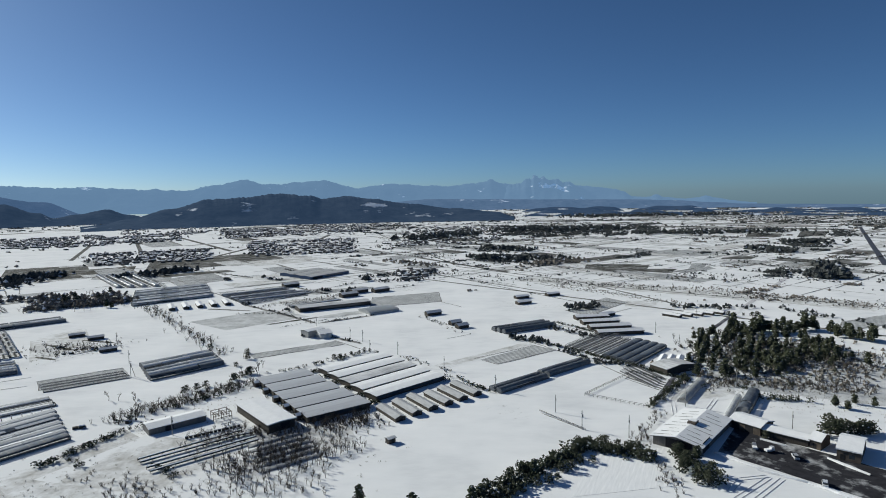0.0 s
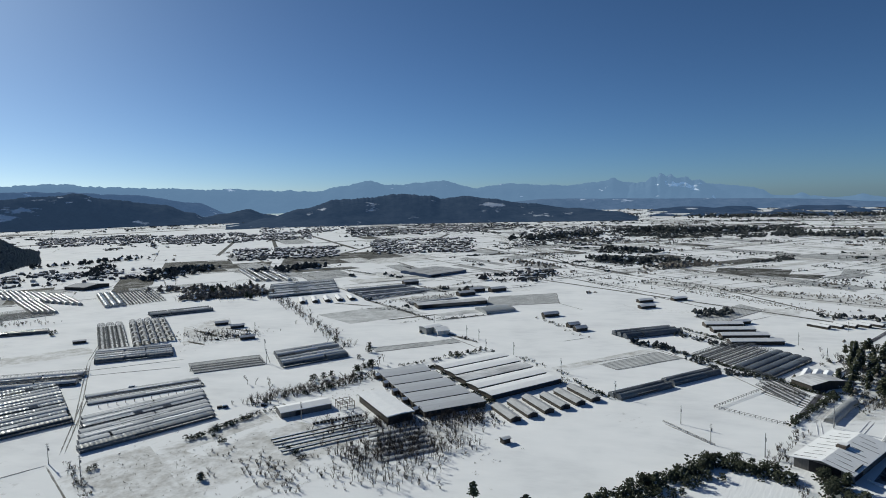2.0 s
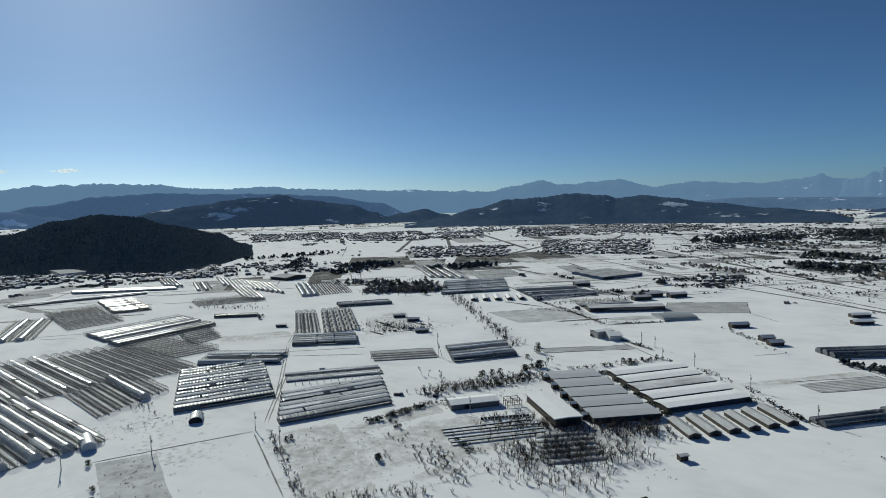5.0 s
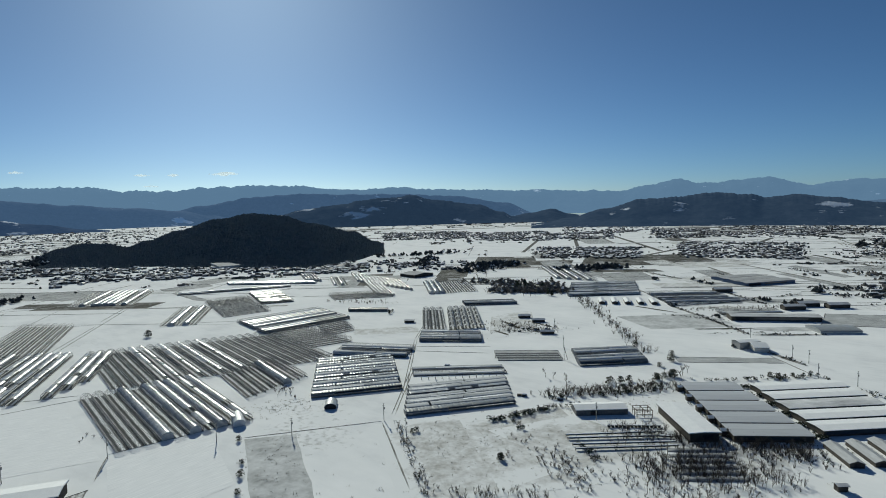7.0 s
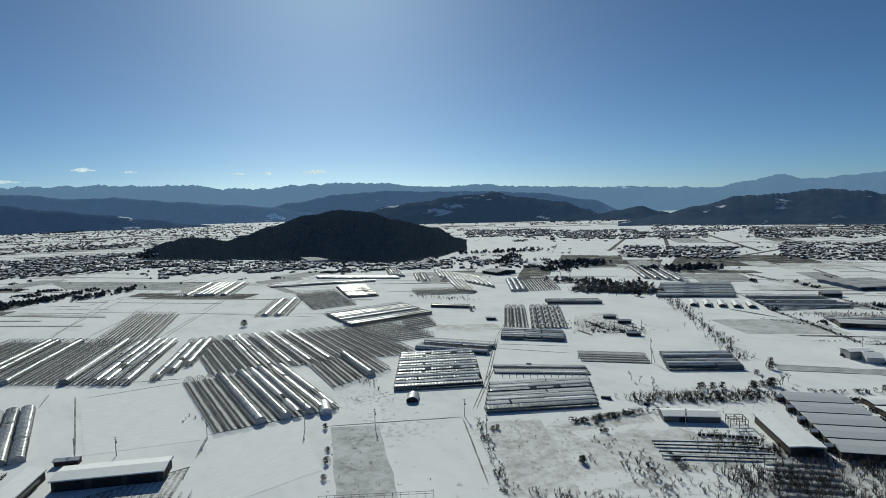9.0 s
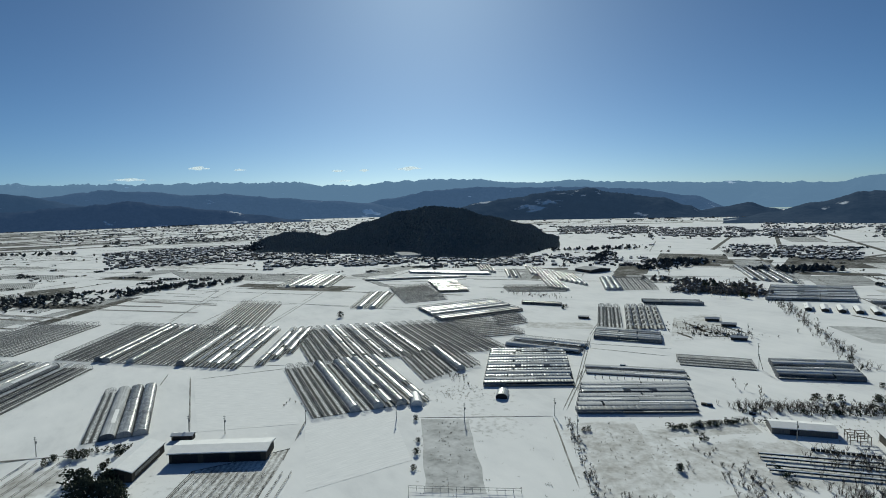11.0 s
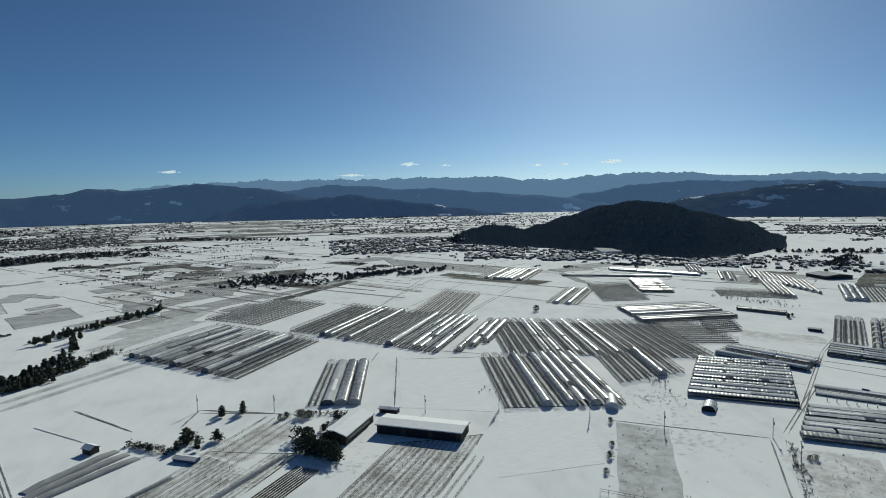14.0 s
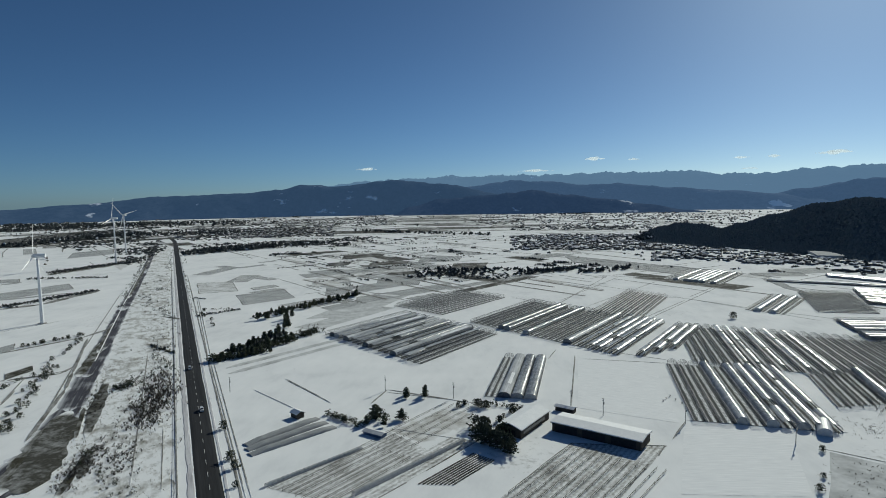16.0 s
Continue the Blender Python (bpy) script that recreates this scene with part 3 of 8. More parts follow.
def plot(x, y, ang, length, width, skew, material, name="field_plot", label="", category="field", lift=None):
    """A four-sided plot lying on the snow: local x runs along its rows."""
    LIFT[0] += 0.0001
    z = LIFT[0] if lift is None else lift
    s = Shape()
    n = max(2, int(length / 8))
    rnd = random.Random(int(abs(x * 7 + y * 13)))
    top, low = [], []
    for i in range(n + 1):
        u = i / n
        low.append((length * u, (rnd.random() - 0.5) * 0.8, 0))
        top.append((length * u + skew, width + (rnd.random() - 0.5) * 0.8, 0))
    for i in range(n):
        s.quad(low[i], low[i + 1], top[i + 1], top[i]) if width > 0 else s.quad(low[i], top[i], top[i + 1], low[i + 1])
    if material in BANKED:
        m, r = pose(x, y, 0, 0, 0, ang), math.hypot(x, y)
        c = [m @ Vector(p) for p in ((0, 0, 0), (length, 0, 0), (length + skew, width, 0), (skew, width, 0))]
        for a, b in zip(c, c[1:] + c[:1]):
            if rnd.random() < 0.75:
                bank_line(a.x, a.y, b.x, b.y, 0.35 + r / 800, rnd)
    return single(name, s, material, pose(x, y, z, 0, 0, ang), label, category, kind="structure")


def strip(x1, y1, x2, y2, width, material, name, label, category, z=0.0, bow=0.0, crown=0.06, ragged=0.0):
    """A ribbon with a slight crown, ragged: how unevenly it frays and edges that dip into the snow."""
    d = math.hypot(x2 - x1, y2 - y1)
    LIFT[0] += 0.0001
    n = max(2, int(d / (2.5 if ragged else 15)))
    s = Shape()
    h = width / 2
    rnd = random.Random(int(abs(x1 * 3 + y2 * 5)))
    for i in range(n + 1):
        u = i / n
        off = bow * math.sin(math.pi * u) + (rnd.random() - 0.5) * 0.25 * min(1, width / 3)
        taper = 1.0 if not ragged else min(1.0, 0.25 + 3.0 * min(u, 1 - u) * d / 30)
        lo = h * taper * (1 + ragged * fbm(d * u / 9 + x1, 1.3))
        hi = h * taper * (1 + ragged * fbm(d * u / 9 + x1, 7.9))
        s.v += [(d * u, off - lo, -0.05), (d * u, off - lo * 0.75, crown), (d * u, off + hi * 0.75, crown), (d * u, off + hi, -0.05)]
    for i in range(n):
        for j in range(3):
            a = i * 4 + j
            s.f.append((a, a + 4, a + 5, a + 1))
    s.m = [0] * len(s.f)
    return single(name, s, material, pose(x1, y1, z + LIFT[0], 0, 0, math.degrees(math.atan2(y2 - y1, x2 - x1))), label, category, kind="structure")


def ditch(x1, y1, x2, y2, width=0.7):
    return strip(x1, y1, x2, y2, width, "ditch", "ditch", "dark grassy ditch between snowy fields", "ditch", ragged=0.5)


def track(x1, y1, x2, y2, width=2.6, rut=0.5, material="ditch"):
    d = math.hypot(x2 - x1, y2 - y1)
    nx, ny = -(y2 - y1) / d * 0.75, (x2 - x1) / d * 0.75
    for k in (-1, 1):
        strip(x1 + nx * k, y1 + ny * k, x2 + nx * k, y2 + ny * k, rut, material, "farm_track", "wheel rut of a farm track in the snow", "track", 0.02, ragged=0.3)


# the highway and the sunken lane beside it, all parallel
ROAD_X, ROAD_Y, ROAD_A = -171.9, -85.2, 208.2


def beside(s0, s1, off, width, material, name, label, category, z=0.0, bow=0.0, ragged=0.0):
    c, n = math.cos(radians(ROAD_A)), math.sin(radians(ROAD_A))
    p = lambda t: (ROAD_X + c * t - n * off, ROAD_Y + n * t + c * off)
    return strip(*p(s0), *p(s1), width, material, name, label, category, z, bow, ragged=ragged)


beside(-130, 1150, 26, 33, "verge", "verge", "snowy strip with dry grass tufts between the roads", "verge", 0.0, ragged=0.25)
beside(-130, 1060, -0.7, 7.8, "asphalt", "road", "two-lane asphalt highway cleared of snow", "road", 0.06)
beside(-130, 1060, 4.6, 2.2, "slush", "pavement", "slushy shoulder along the highway", "road shoulder", 0.03, ragged=0.5)
beside(-130, 1060, -5.6, 1.0, "slush", "pavement", "slushy shoulder along the highway", "road shoulder", 0.03, ragged=0.5)
beside(-130, 1060, 8.6, 0.6, "ditch", "ditch", "dark drain beside the highway", "ditch", 0.04, ragged=0.5)
beside(-130, 600, -9.2, 0.9, "ditch", "ditch", "dark grassy ditch beside the highway", "ditch", 0.04, ragged=0.7)
LANE = "grey melting lane with snow left between its ruts"
BANK = "dark brown grass bank below the highway"
for a, w in (((-159.9, -149.9, -201.2, -162.5), 16), ((-196.0, -160.6, -248.0, -183.3), 12), ((-239.6, -179.3, -301.1, -210.8), 11), ((-288.0, -204.4, -362.5, -242.7), 11), ((-339.9, -230.8, -497.4, -312.0), 9.5), ((-471.0, -298.3, -771.3, -452.0), 9), ((-721.9, -426.4, -1424.9, -795.4), 9)):
    strip(*a, w, "melt", "road", LANE, "road", 0.05, ragged=0.35)
for a, w in (((-166.5, -150.3, -239.6, -178.8), 10), ((-211.7, -152.0, -281.5, -188.7), 4), ((-288.0, -208.7, -362.5, -244.2), 6), ((-165.4, -130.4, -206.6, -144.1), 3.2), ((-336.0, -230.3, -421.7, -275.1), 3), ((-533.1, -330.7, -875.9, -507.2), 3), ((-209.0, -154.6, -245.2, -175.5), 2)):
    strip(*a, w, "bank", "verge", BANK, "verge", 0.08, ragged=0.55)
for a, w in (((-317.6, -219.4, -483.9, -306.8), 0.8), ((-476.1, -302.9, -733.9, -436.4), 0.8)):
    strip(*a, w, "roof_snow", "verge", "ridge of ploughed snow along the lane", "snow ridge", 0.10, ragged=0.6, crown=0.08)
for a, w in (((-276.5, -241.5, -299.9, -222.8), 0.8), ((-247.5, -217.0, -287.7, -236.8), 0.7), ((-207.6, -171.5, -340.0, -242.3), 0.8), ((-340.0, -242.3, -560.3, -355.4), 0.7), ((-336.0, -198.7, -173.0, -111.0), 0.6), ((-223.4, -127.6, -170.8, -99.5), 0.5), ((-455.7, -254.3, -435.3, -230.6), 1.2), ((-250.0, -48.5, -269.9, -43.8), 1.2), ((-269.9, -43.8, -255.6, -11.2), 1.2)):
    strip(*a, w, "ditch", "ditch", "thin dark drain in the snow", "ditch", 0.08, ragged=0.5)
for k in range(60):
    c, n = math.cos(radians(ROAD_A)), math.sin(radians(ROAD_A))
    s = Shape().box(0, -0.07, 0, 4, 0.07, 0.01)
    t = -60 + k * 10.0
    single("lane_mark", s, "paint", pose(ROAD_X + c * t + n * 0.7, ROAD_Y + n * t - c * 0.7, 0.24, 0, 0, ROAD_A), "white dash on the highway's centre line", "road marking", "centre line dashes", kind="structure")
for a in ((-1030.7, -544.2, -1296.3, -688.4), (-1296.3, -688.4, -1568.0, -852.4), (-1568.0, -852.4, -1953.0, -1128.1)):
    strip(*a, 9, "asphalt", "road", "highway bending away towards the hills", "road", 0.07)
strip(-168.5, -143.7, -233.1, -175.1, 13.5, "turf", "verge", "dark brown grass bank below the highway", "verge", 0.11, ragged=0.25)
strip(-268.4, -182.4, -221.1, -157.0, 5.5, "turf", "verge", "dark brown grass bank below the highway", "verge", 0.11, ragged=0.4)
strip(-199.2, -142.7, -178.8, -131.6, 4.7, "turf", "verge", "dark brown grass bank below the highway", "verge", 0.11, ragged=0.5)
strip(-207.6, -173.0, -268.2, -201.3, 1.8, "edge", "ditch", "narrow dark drain beside the lane", "ditch", 0.12, ragged=0.3)
strip(-268.2, -201.3, -295.9, -217.3, 1.8, "edge", "ditch", "narrow dark drain beside the lane", "ditch", 0.12, ragged=0.3)
strip(-295.9, -217.3, -371.8, -260.8, 1.8, "edge", "ditch", "narrow dark drain beside the lane", "ditch", 0.12, ragged=0.3)
strip(-281.0, -245.3, -293.8, -223.0, 3.0, "edge", "ditch", "narrow dark drain beside the lane", "ditch", 0.1, ragged=0.4)
strip(-293.8, -223.0, -306.3, -224.1, 3.0, "edge", "ditch", "narrow dark drain beside the lane", "ditch", 0.1, ragged=0.4)
strip(-334.8, -290.7, -375.1, -267.0, 3.0, "edge", "ditch", "narrow dark drain beside the lane", "ditch", 0.1, ragged=0.4)
strip(-375.1, -267.0, -402.4, -264.9, 3.0, "edge", "ditch", "narrow dark drain beside the lane", "ditch", 0.1, ragged=0.4)
strip(-246.1, -215.8, -266.2, -225.3, 1.6, "edge", "ditch", "narrow dark drain beside the lane", "ditch", 0.1, ragged=0.4)
strip(-283.9, -245.2, -300.9, -245.9, 4.5, "stubble", "field_plot", "small grey plot beside the lane", "field", 0.07, ragged=0.3)
strip(-344.1, -298.6, -349.7, -294.3, 5, "stubble", "field_plot", "small grey plot beside the lane", "field", 0.07, ragged=0.1)
strip(-478.8, -412.5, -502.5, -392.5, 9.0, "edge", "bank", "dark grassy bank with low hedge", "bank", 0.09, ragged=0.5)
strip(-502.5, -392.5, -579.6, -392.7, 9.0, "edge", "bank", "dark grassy bank with low hedge", "bank", 0.09, ragged=0.5)
strip(-524.8, -451.4, -566.0, -411.4, 9, "stubble", "field_plot", "long grey plot of stubble", "field", 0.06, ragged=0.1)
strip(-718.6, -548.5, -783.8, -534.5, 16.0, "edge", "bank", "dark grassy bank with low hedge", "bank", 0.09, ragged=0.5)
strip(-783.8, -534.5, -876.9, -518.5, 16.0, "edge", "bank", "dark grassy bank with low hedge", "bank", 0.09, ragged=0.5)
strip(-625.7, -536.7, -647.3, -528.9, 12, "stubble", "field_plot", "long grey plot of stubble", "field", 0.06, ragged=0.1)
strip(-353.6, -206.5, -334.7, -181.2, 2.6, "bank", "verge", "dark brown grass bank below the highway", "verge", 0.12, ragged=0.6)
strip(-446.5, -251.1, -433.2, -228.5, 2.6, "bank", "verge", "dark brown grass bank below the highway", "verge", 0.12, ragged=0.6)
strip(-580.8, -333.3, -583.9, -319.4, 2.6, "bank", "verge", "dark brown grass bank below the highway", "verge", 0.12, ragged=0.6)
strip(-638.7, -363.4, -642.7, -356.4, 2.6, "bank", "verge", "dark brown grass bank below the highway", "verge", 0.12, ragged=0.6)
strip(-617.5, -368.0, -639.2, -372.9, 2.6, "bank", "verge", "dark brown grass bank below the highway", "verge", 0.12, ragged=0.6)
strip(-278.0, 709.8, -215.3, 659.7, 3.0, "edge", "bank", "dark grassy bank with low hedge", "bank", 0.09, ragged=0.5)
strip(-167.2, 605.3, -107.0, 538.4, 3.0, "edge", "bank", "dark grassy bank with low hedge", "bank", 0.09, ragged=0.5)
strip(-201.3, 738.5, -154.1, 674.3, 3.0, "edge", "bank", "dark grassy bank with low hedge", "bank", 0.09, ragged=0.5)
strip(-172.9, 497.0, -134.0, 459.2, 3.0, "edge", "bank", "dark grassy bank with low hedge", "bank", 0.09, ragged=0.5)
strip(-134.0, 459.2, -91.8, 415.3, 3.0, "edge", "bank", "dark grassy bank with low hedge", "bank", 0.09, ragged=0.5)
strip(-81.2, 381.1, -50.7, 354.0, 3.0, "edge", "bank", "dark grassy bank with low hedge", "bank", 0.09, ragged=0.5)
strip(-88.8, 415.7, -52.8, 439.9, 3.0, "edge", "bank", "dark grassy bank with low hedge", "bank", 0.09, ragged=0.5)
strip(-152.4, 496.2, -93.8, 524.3, 16, "scrub", "field_plot", "trampled ground of the nursery", "field", 0.05, ragged=0.3)
strip(-94.3, 433.5, -55.2, 459.4, 12, "weeds", "field_plot", "trampled ground of the nursery", "field", 0.05, ragged=0.3)
strip(-129.1, 544.9, -70.1, 577.7, 22, "stubble", "field_plot", "long grey plot of stubble", "field", 0.05, ragged=0.1)
strip(-147.2, 549.2, -123.4, 555.8, 12, "bed", "field_plot", "dark bed in rows", "field", 0.06, ragged=0.1)
track(-168.2, -70.6, -317.8, -151.0, 2.4)
track(-317.8, -152.0, -524.6, -259.6, 2.4)
strip(127.8, 305.4, 165.6, 366.7, 3.4, "melt", "road", "narrow cleared farm road", "road", 0.06, -4)
strip(165.6, 366.7, 212.3, 425.3, 3.4, "melt", "road", "narrow cleared farm road", "road", 0.02)
strip(212.3, 425.3, 492.8, 774.6, 5, "slush", "road", "straight snow-packed farm road", "road", 0.02)
strip(90.4, 247.1, 127.8, 305.4, 3, "melt", "road", "narrow cleared farm road", "road", 0.02)
strip(512.4, 678.3, 961.2, 1358.0, 7, "wet", "road", "wide wet road across the plain", "road", 0.25)
strip(-53.9, 659.5, 205.7, 411.9, 3.5, "turf", "road", "dark straight road between field banks", "road", 0.02)
strip(205.7, 411.9, 268.4, 352.2, 3.5, "turf", "road", "dark straight road between field banks", "road", 0.02)
strip(143.2, 567.8, 257.7, 479.6, 5, "ditch", "verge", "brushy dark bank along the fields", "verge", 0.05)
strip(253.1, 507.9, 331.6, 436.8, 5, "ditch", "verge", "brushy dark bank along the fields", "verge", 0.05)
strip(-139.8, 1010.9, 74.8, 672.7, 8, "turf", "road", "dark road sweeping towards the hills", "road", 0.02)
strip(-357.8, 784.3, -335.2, 1285.8, 9, "turf", "road", "dark straight road across open paddies", "road", 0.02)
strip(-255.3, 1129.5, -265.4, 1382.8, 9, "turf", "road", "dark road across open paddies", "road", 0.02)
strip(-558.3, 880.8, -702.2, 1173.4, 7, "turf", "road", "dark road across open paddies", "road", 0.02)
strip(-509.4, 993.0, -686.4, 1317.0, 7, "turf", "road", "dark road across open paddies", "road", 0.02)
strip(-624.6, 1390.8, -358.3, 997.3, 9, "turf", "road", "dark road across open paddies", "road", 0.02)
strip(70.0, 632.0, 345.0, 428.0, 44, "scrub", "verge", "scrubby snowed strip along the embankment", "verge", 0.0, ragged=0.4)
track(-177.4, 174.8, -219.9, 233.1, 3.0)
for a in ((83.8, 164.6, 101.3, 177.8), (89.9, 164.4, 104.7, 176.6), (84.8, 169.5, 91.7, 177.0), (91.7, 177.0, 101.4, 178.6), (92.4, 230.6, 98.1, 248.1), (98.1, 248.1, 107.6, 262.6), (103.6, 230.1, 117.7, 249.3)):
    track(*a, rut=0.32, material="slush")
track(-190.8, 194.8, -264.9, 284.3, 3.0)
track(-264.9, 284.3, -309.3, 349.2, 3.0)
ditch(-541.6, 134.0, -511.2, 181.8)
ditch(-514.0, 177.3, -460.3, 218.2)
ditch(-460.3, 218.2, -386.0, 292.1)
ditch(-521.8, 182.8, -586.4, 231.4)
ditch(-508.1, 175.2, -428.0, 115.9)
ditch(-669.1, 130.9, -634.1, 199.3)
ditch(-525.0, 29.6, -486.6, 60.7)
ditch(-504.5, 67.6, -654.3, 153.0)
ditch(-485.4, 62.7, -661.7, 142.0)
ditch(-332.6, 53.8, -247.2, 38.3)
ditch(-233.9, 81.7, -222.4, 136.8)
ditch(-233.9, 81.7, -214.4, 70.0)
ditch(-207.9, 119.6, -175.5, 166.0)
ditch(-175.5, 166.0, -125.3, 129.7)
ditch(-336.1, 78.6, -321.7, 101.3)
ditch(-323.3, 37.5, -344.3, 44.8)
ditch(-256.5, -13.8, -266.2, -43.3)
ditch(-256.5, -13.8, -249.9, 4.4)
ditch(-601.0, 111.0, -527.2, 168.6)
ditch(-527.2, 168.6, -419.4, 238.9)
ditch(-431.6, 123.4, -579.3, 230.4)
ditch(-480.2, 87.4, -619.9, 184.5)
ditch(-323.6, 56.9, -314.6, 100.9)
ditch(-285.1, -98.0, -251.9, -66.5)
ditch(-392.5, -339.6, -430.6, -321.5)
ditch(-340.0, -295.2, -388.4, -274.2)
ditch(-473.6, -408.2, -579.6, -394.0)
ditch(-695.9, -530.0, -942.3, -568.4)
ditch(38.7, 236.1, 53.1, 216.8)
ditch(-72.2, 367.9, -47.0, 339.0)
ditch(-5.0, 495.6, 16.8, 463.6)
ditch(1.2, 363.0, 15.9, 374.0)
ditch(42.4, 367.6, 79.2, 308.2)
ditch(79.2, 308.2, 93.3, 269.8)
ditch(70.8, 407.2, 95.4, 371.6)
ditch(112.6, 423.1, 146.7, 452.5)
ditch(-252.3, 268.1, -212.4, 296.1)
ditch(-243.1, 261.0, -204.3, 281.5)

for a, w in (((-253.0, 366.1, -223.6, 348.9), 4), ((-218.8, 337.8, -204.1, 354.3), 3), ((-235.2, 375.1, -207.4, 366.6), 3), ((-238.0, 335.9, -218.9, 327.6), 3)):
    strip(*a, w, "bank", "verge", "trodden dark ground round the yard sheds", "yard", 0.04, ragged=0.8)
for a, w in (((-184.1, 1512.8, 16.5, 747.3), 3), ((16.2, 735.9, 135.6, 594.4), 3), ((135.6, 594.4, 193.8, 443.0), 3), ((-9.5, 662.8, 98.5, 526.2), 2.5), ((-22.6, 691.0, 109.9, 480.3), 1.2)):
    strip(*a, w * 0.9, "turf", "verge", "brushy dark bank of a dike", "verge", 0.05, ragged=0.7)
strip(-127.8, 411.7, -87.3, 440.7, 4, "bank", "verge", "trodden dark ground along the nursery", "yard", 0.04, ragged=0.7)
strip(-194.5, 476.7, -152.3, 465.0, 3, "bank", "verge", "trodden dark ground along the nursery", "yard", 0.04, ragged=0.7)
# ---- plots ----
plot(-151.7, 89.9, 150.1, 61.7, -19.1, -2.8, "weeds", label="rough weedy plot thinly covered with snow")
plot(-119.8, 119.3, 142.9, 69.8, -68.8, -2.3, "scrub", label="snowy scrubland with dry grass tufts")
plot(-150.2, 186.3, 73.1, 49.3, -58.2, -24.9, "scrub", label="snowy scrubland with dry grass tufts")
plot(-133.8, 183.9, 61.7, 40.2, -50.2, 12.2, "scrub", label="snowy scrubland with dry grass tufts")
plot(-59.9, 170.8, 50.0, 45.7, 50.3, 26.5, "scrub", label="snowy orchard floor with dry grass")
plot(-174.2, -66.7, 145.3, 58.6, -32.2, 9.1, "rows", label="trellised plot of dry stems in thin snow")
plot(-170.4, 5.5, 146.0, 48.4, -28.9, 17.5, "rows", label="ribbed vegetable rows in thin snow")
strip(-286.0, -97.9, -251.9, -66.6, 0.7, "ditch", "ditch", "thin dark drain in the snow", "ditch", 0.08, ragged=0.6)
strip(-268.6, -107.4, -245.3, -81.6, 0.5, "slush", "ditch", "thin dark drain in the snow", "ditch", 0.08, ragged=0.6)
plot(-222.5, -37.9, 138.7, 36.9, -25.3, -1.4, "scrub", label="snowy yard with grass tufts")
plot(-174.3, 59.8, 89.1, 38.2, 53.4, 18.0, "furrow", label="smooth field with faint furrows under snow")
plot(-247.0, 41.3, 66.0, 40.2, 83.1, -21.8, "furrow", label="smooth field with faint furrows under snow")
plot(94.2, 289.2, -58.9, 26.5, -12.1, 6.1, "bed", label="bare striped bed inside a fenced plot")
plot(36.7, 167.7, 65.4, 31.0, -28.7, 19.4, "furrow", label="smooth field with faint furrows under snow")
plot(-193.3, 274.2, 35.2, 38.4, 18.0, -0.9, "stubble", label="grey stubble strip in snow")
plot(-106.9, 324.6, 31.6, 54.1, 10.4, -0.6, "stubble", label="grey stubble strip in snow")
plot(-186.9, 426.7, 42.1, 64.2, -47.5, 8.1, "weeds", label="grey paddy under thin snow")
plot(27.7, 305.9, 35.7, 45.0, 15.9, -2.5, "stubble", label="grey stubble strip in snow")
plot(-2.2, 297.4, 39.7, 79.2, 9.9, -3.3, "scrub", label="snowy field with a stubble band")
plot(-59.7, 471.0, 20.9, 62.0, 45.4, 13.5, "stubble", label="grey levelled yard")
plot(-312.9, 659.5, 54.4, 58.6, -67.9, -23.5, "stubble", label="grey field with thin snow")
plot(-369.0, 724.1, 37.4, 184.3, 143.2, 36.2, "turf", label="dark grass field")
plot(-526.6, 696.2, 26.2, 92.6, 95.6, -11.6, "turf", label="dark grass field")
plot(-402.6, 668.0, -17.5, 110.7, 65.6, -54.8, "stubble", label="grey greenhouse yard")
plot(-229.6, 221.7, 35.9, 59.8, 6.4, 4.4, "furrow", label="smooth snowy strip")
plot(-493.9, -204.0, 136.7, 49.6, 54.9, 17.7, "stubble", label="grey fallow plot")
plot(-700.0, -352.0, 86.0, 22.0, 74.0, 2.0, "stubble", label="small fallow plot beside the highway")
plot(-634.0, -281.0, 97.0, 23.0, 58.0, 1.0, "bed", label="small ribbed plot beside the highway")
plot(-557.7, -274.4, 112.1, 36.2, 76.7, -6.5, "rows", label="ribbed plot with thin snow")
plot(-983.1, -217.2, 26.2, 137.0, 34.7, 110.3, "turf", label="dark fallow plot")
plot(-560.0, -26.0, 143.0, 130.0, -13.0, 6.0, "turf", label="dark fallow strip behind the greenhouses")
plot(-395.3, -112.6, 152.2, 93.2, 20.8, -0.7, "weeds", label="long grey strip under film")
plot(-443.4, -90.7, 165.4, 109.2, 37.4, -19.9, "weeds", label="wide grey strip field")
plot(-495.6, -105.2, 137.3, 118.7, 28.7, 20.9, "stubble", label="long grey strip field")
plot(-569.7, -28.6, 138.5, 172.9, 14.7, 2.7, "stubble", label="long grey strip field")
plot(-652.3, -136.5, 151.5, 98.9, 71.1, 85.4, "stubble", label="grey fallow plot")
plot(-556.4, -117.4, 137.8, 58.9, 36.2, 26.8, "stubble", label="grey fallow plot")
plot(-897.1, 127.4, 36.5, 218.9, -59.0, 79.6, "stubble", label="grey grass strip")
plot(-661.4, 342.2, 106.8, 63.4, 39.0, 17.0, "stubble", label="grey strip under old film")
plot(-565.6, 285.5, 171.7, 111.3, -9.4, -27.5, "stubble", label="grey dry slope")
plot(174.1, 680.4, -7.3, 57.1, 55.2, 6.8, "turf", label="dark grass field")
plot(215.1, 665.1, -31.9, 45.5, 25.2, -19.5, "turf", label="dark grass field")
plot(261.0, 659.3, 34.8, 61.6, -16.8, -9.7, "stubble", label="grey fallow plot")
plot(374.5, 792.9, -8.8, 39.3, 37.5, -0.3, "stubble", label="grey fallow plot")
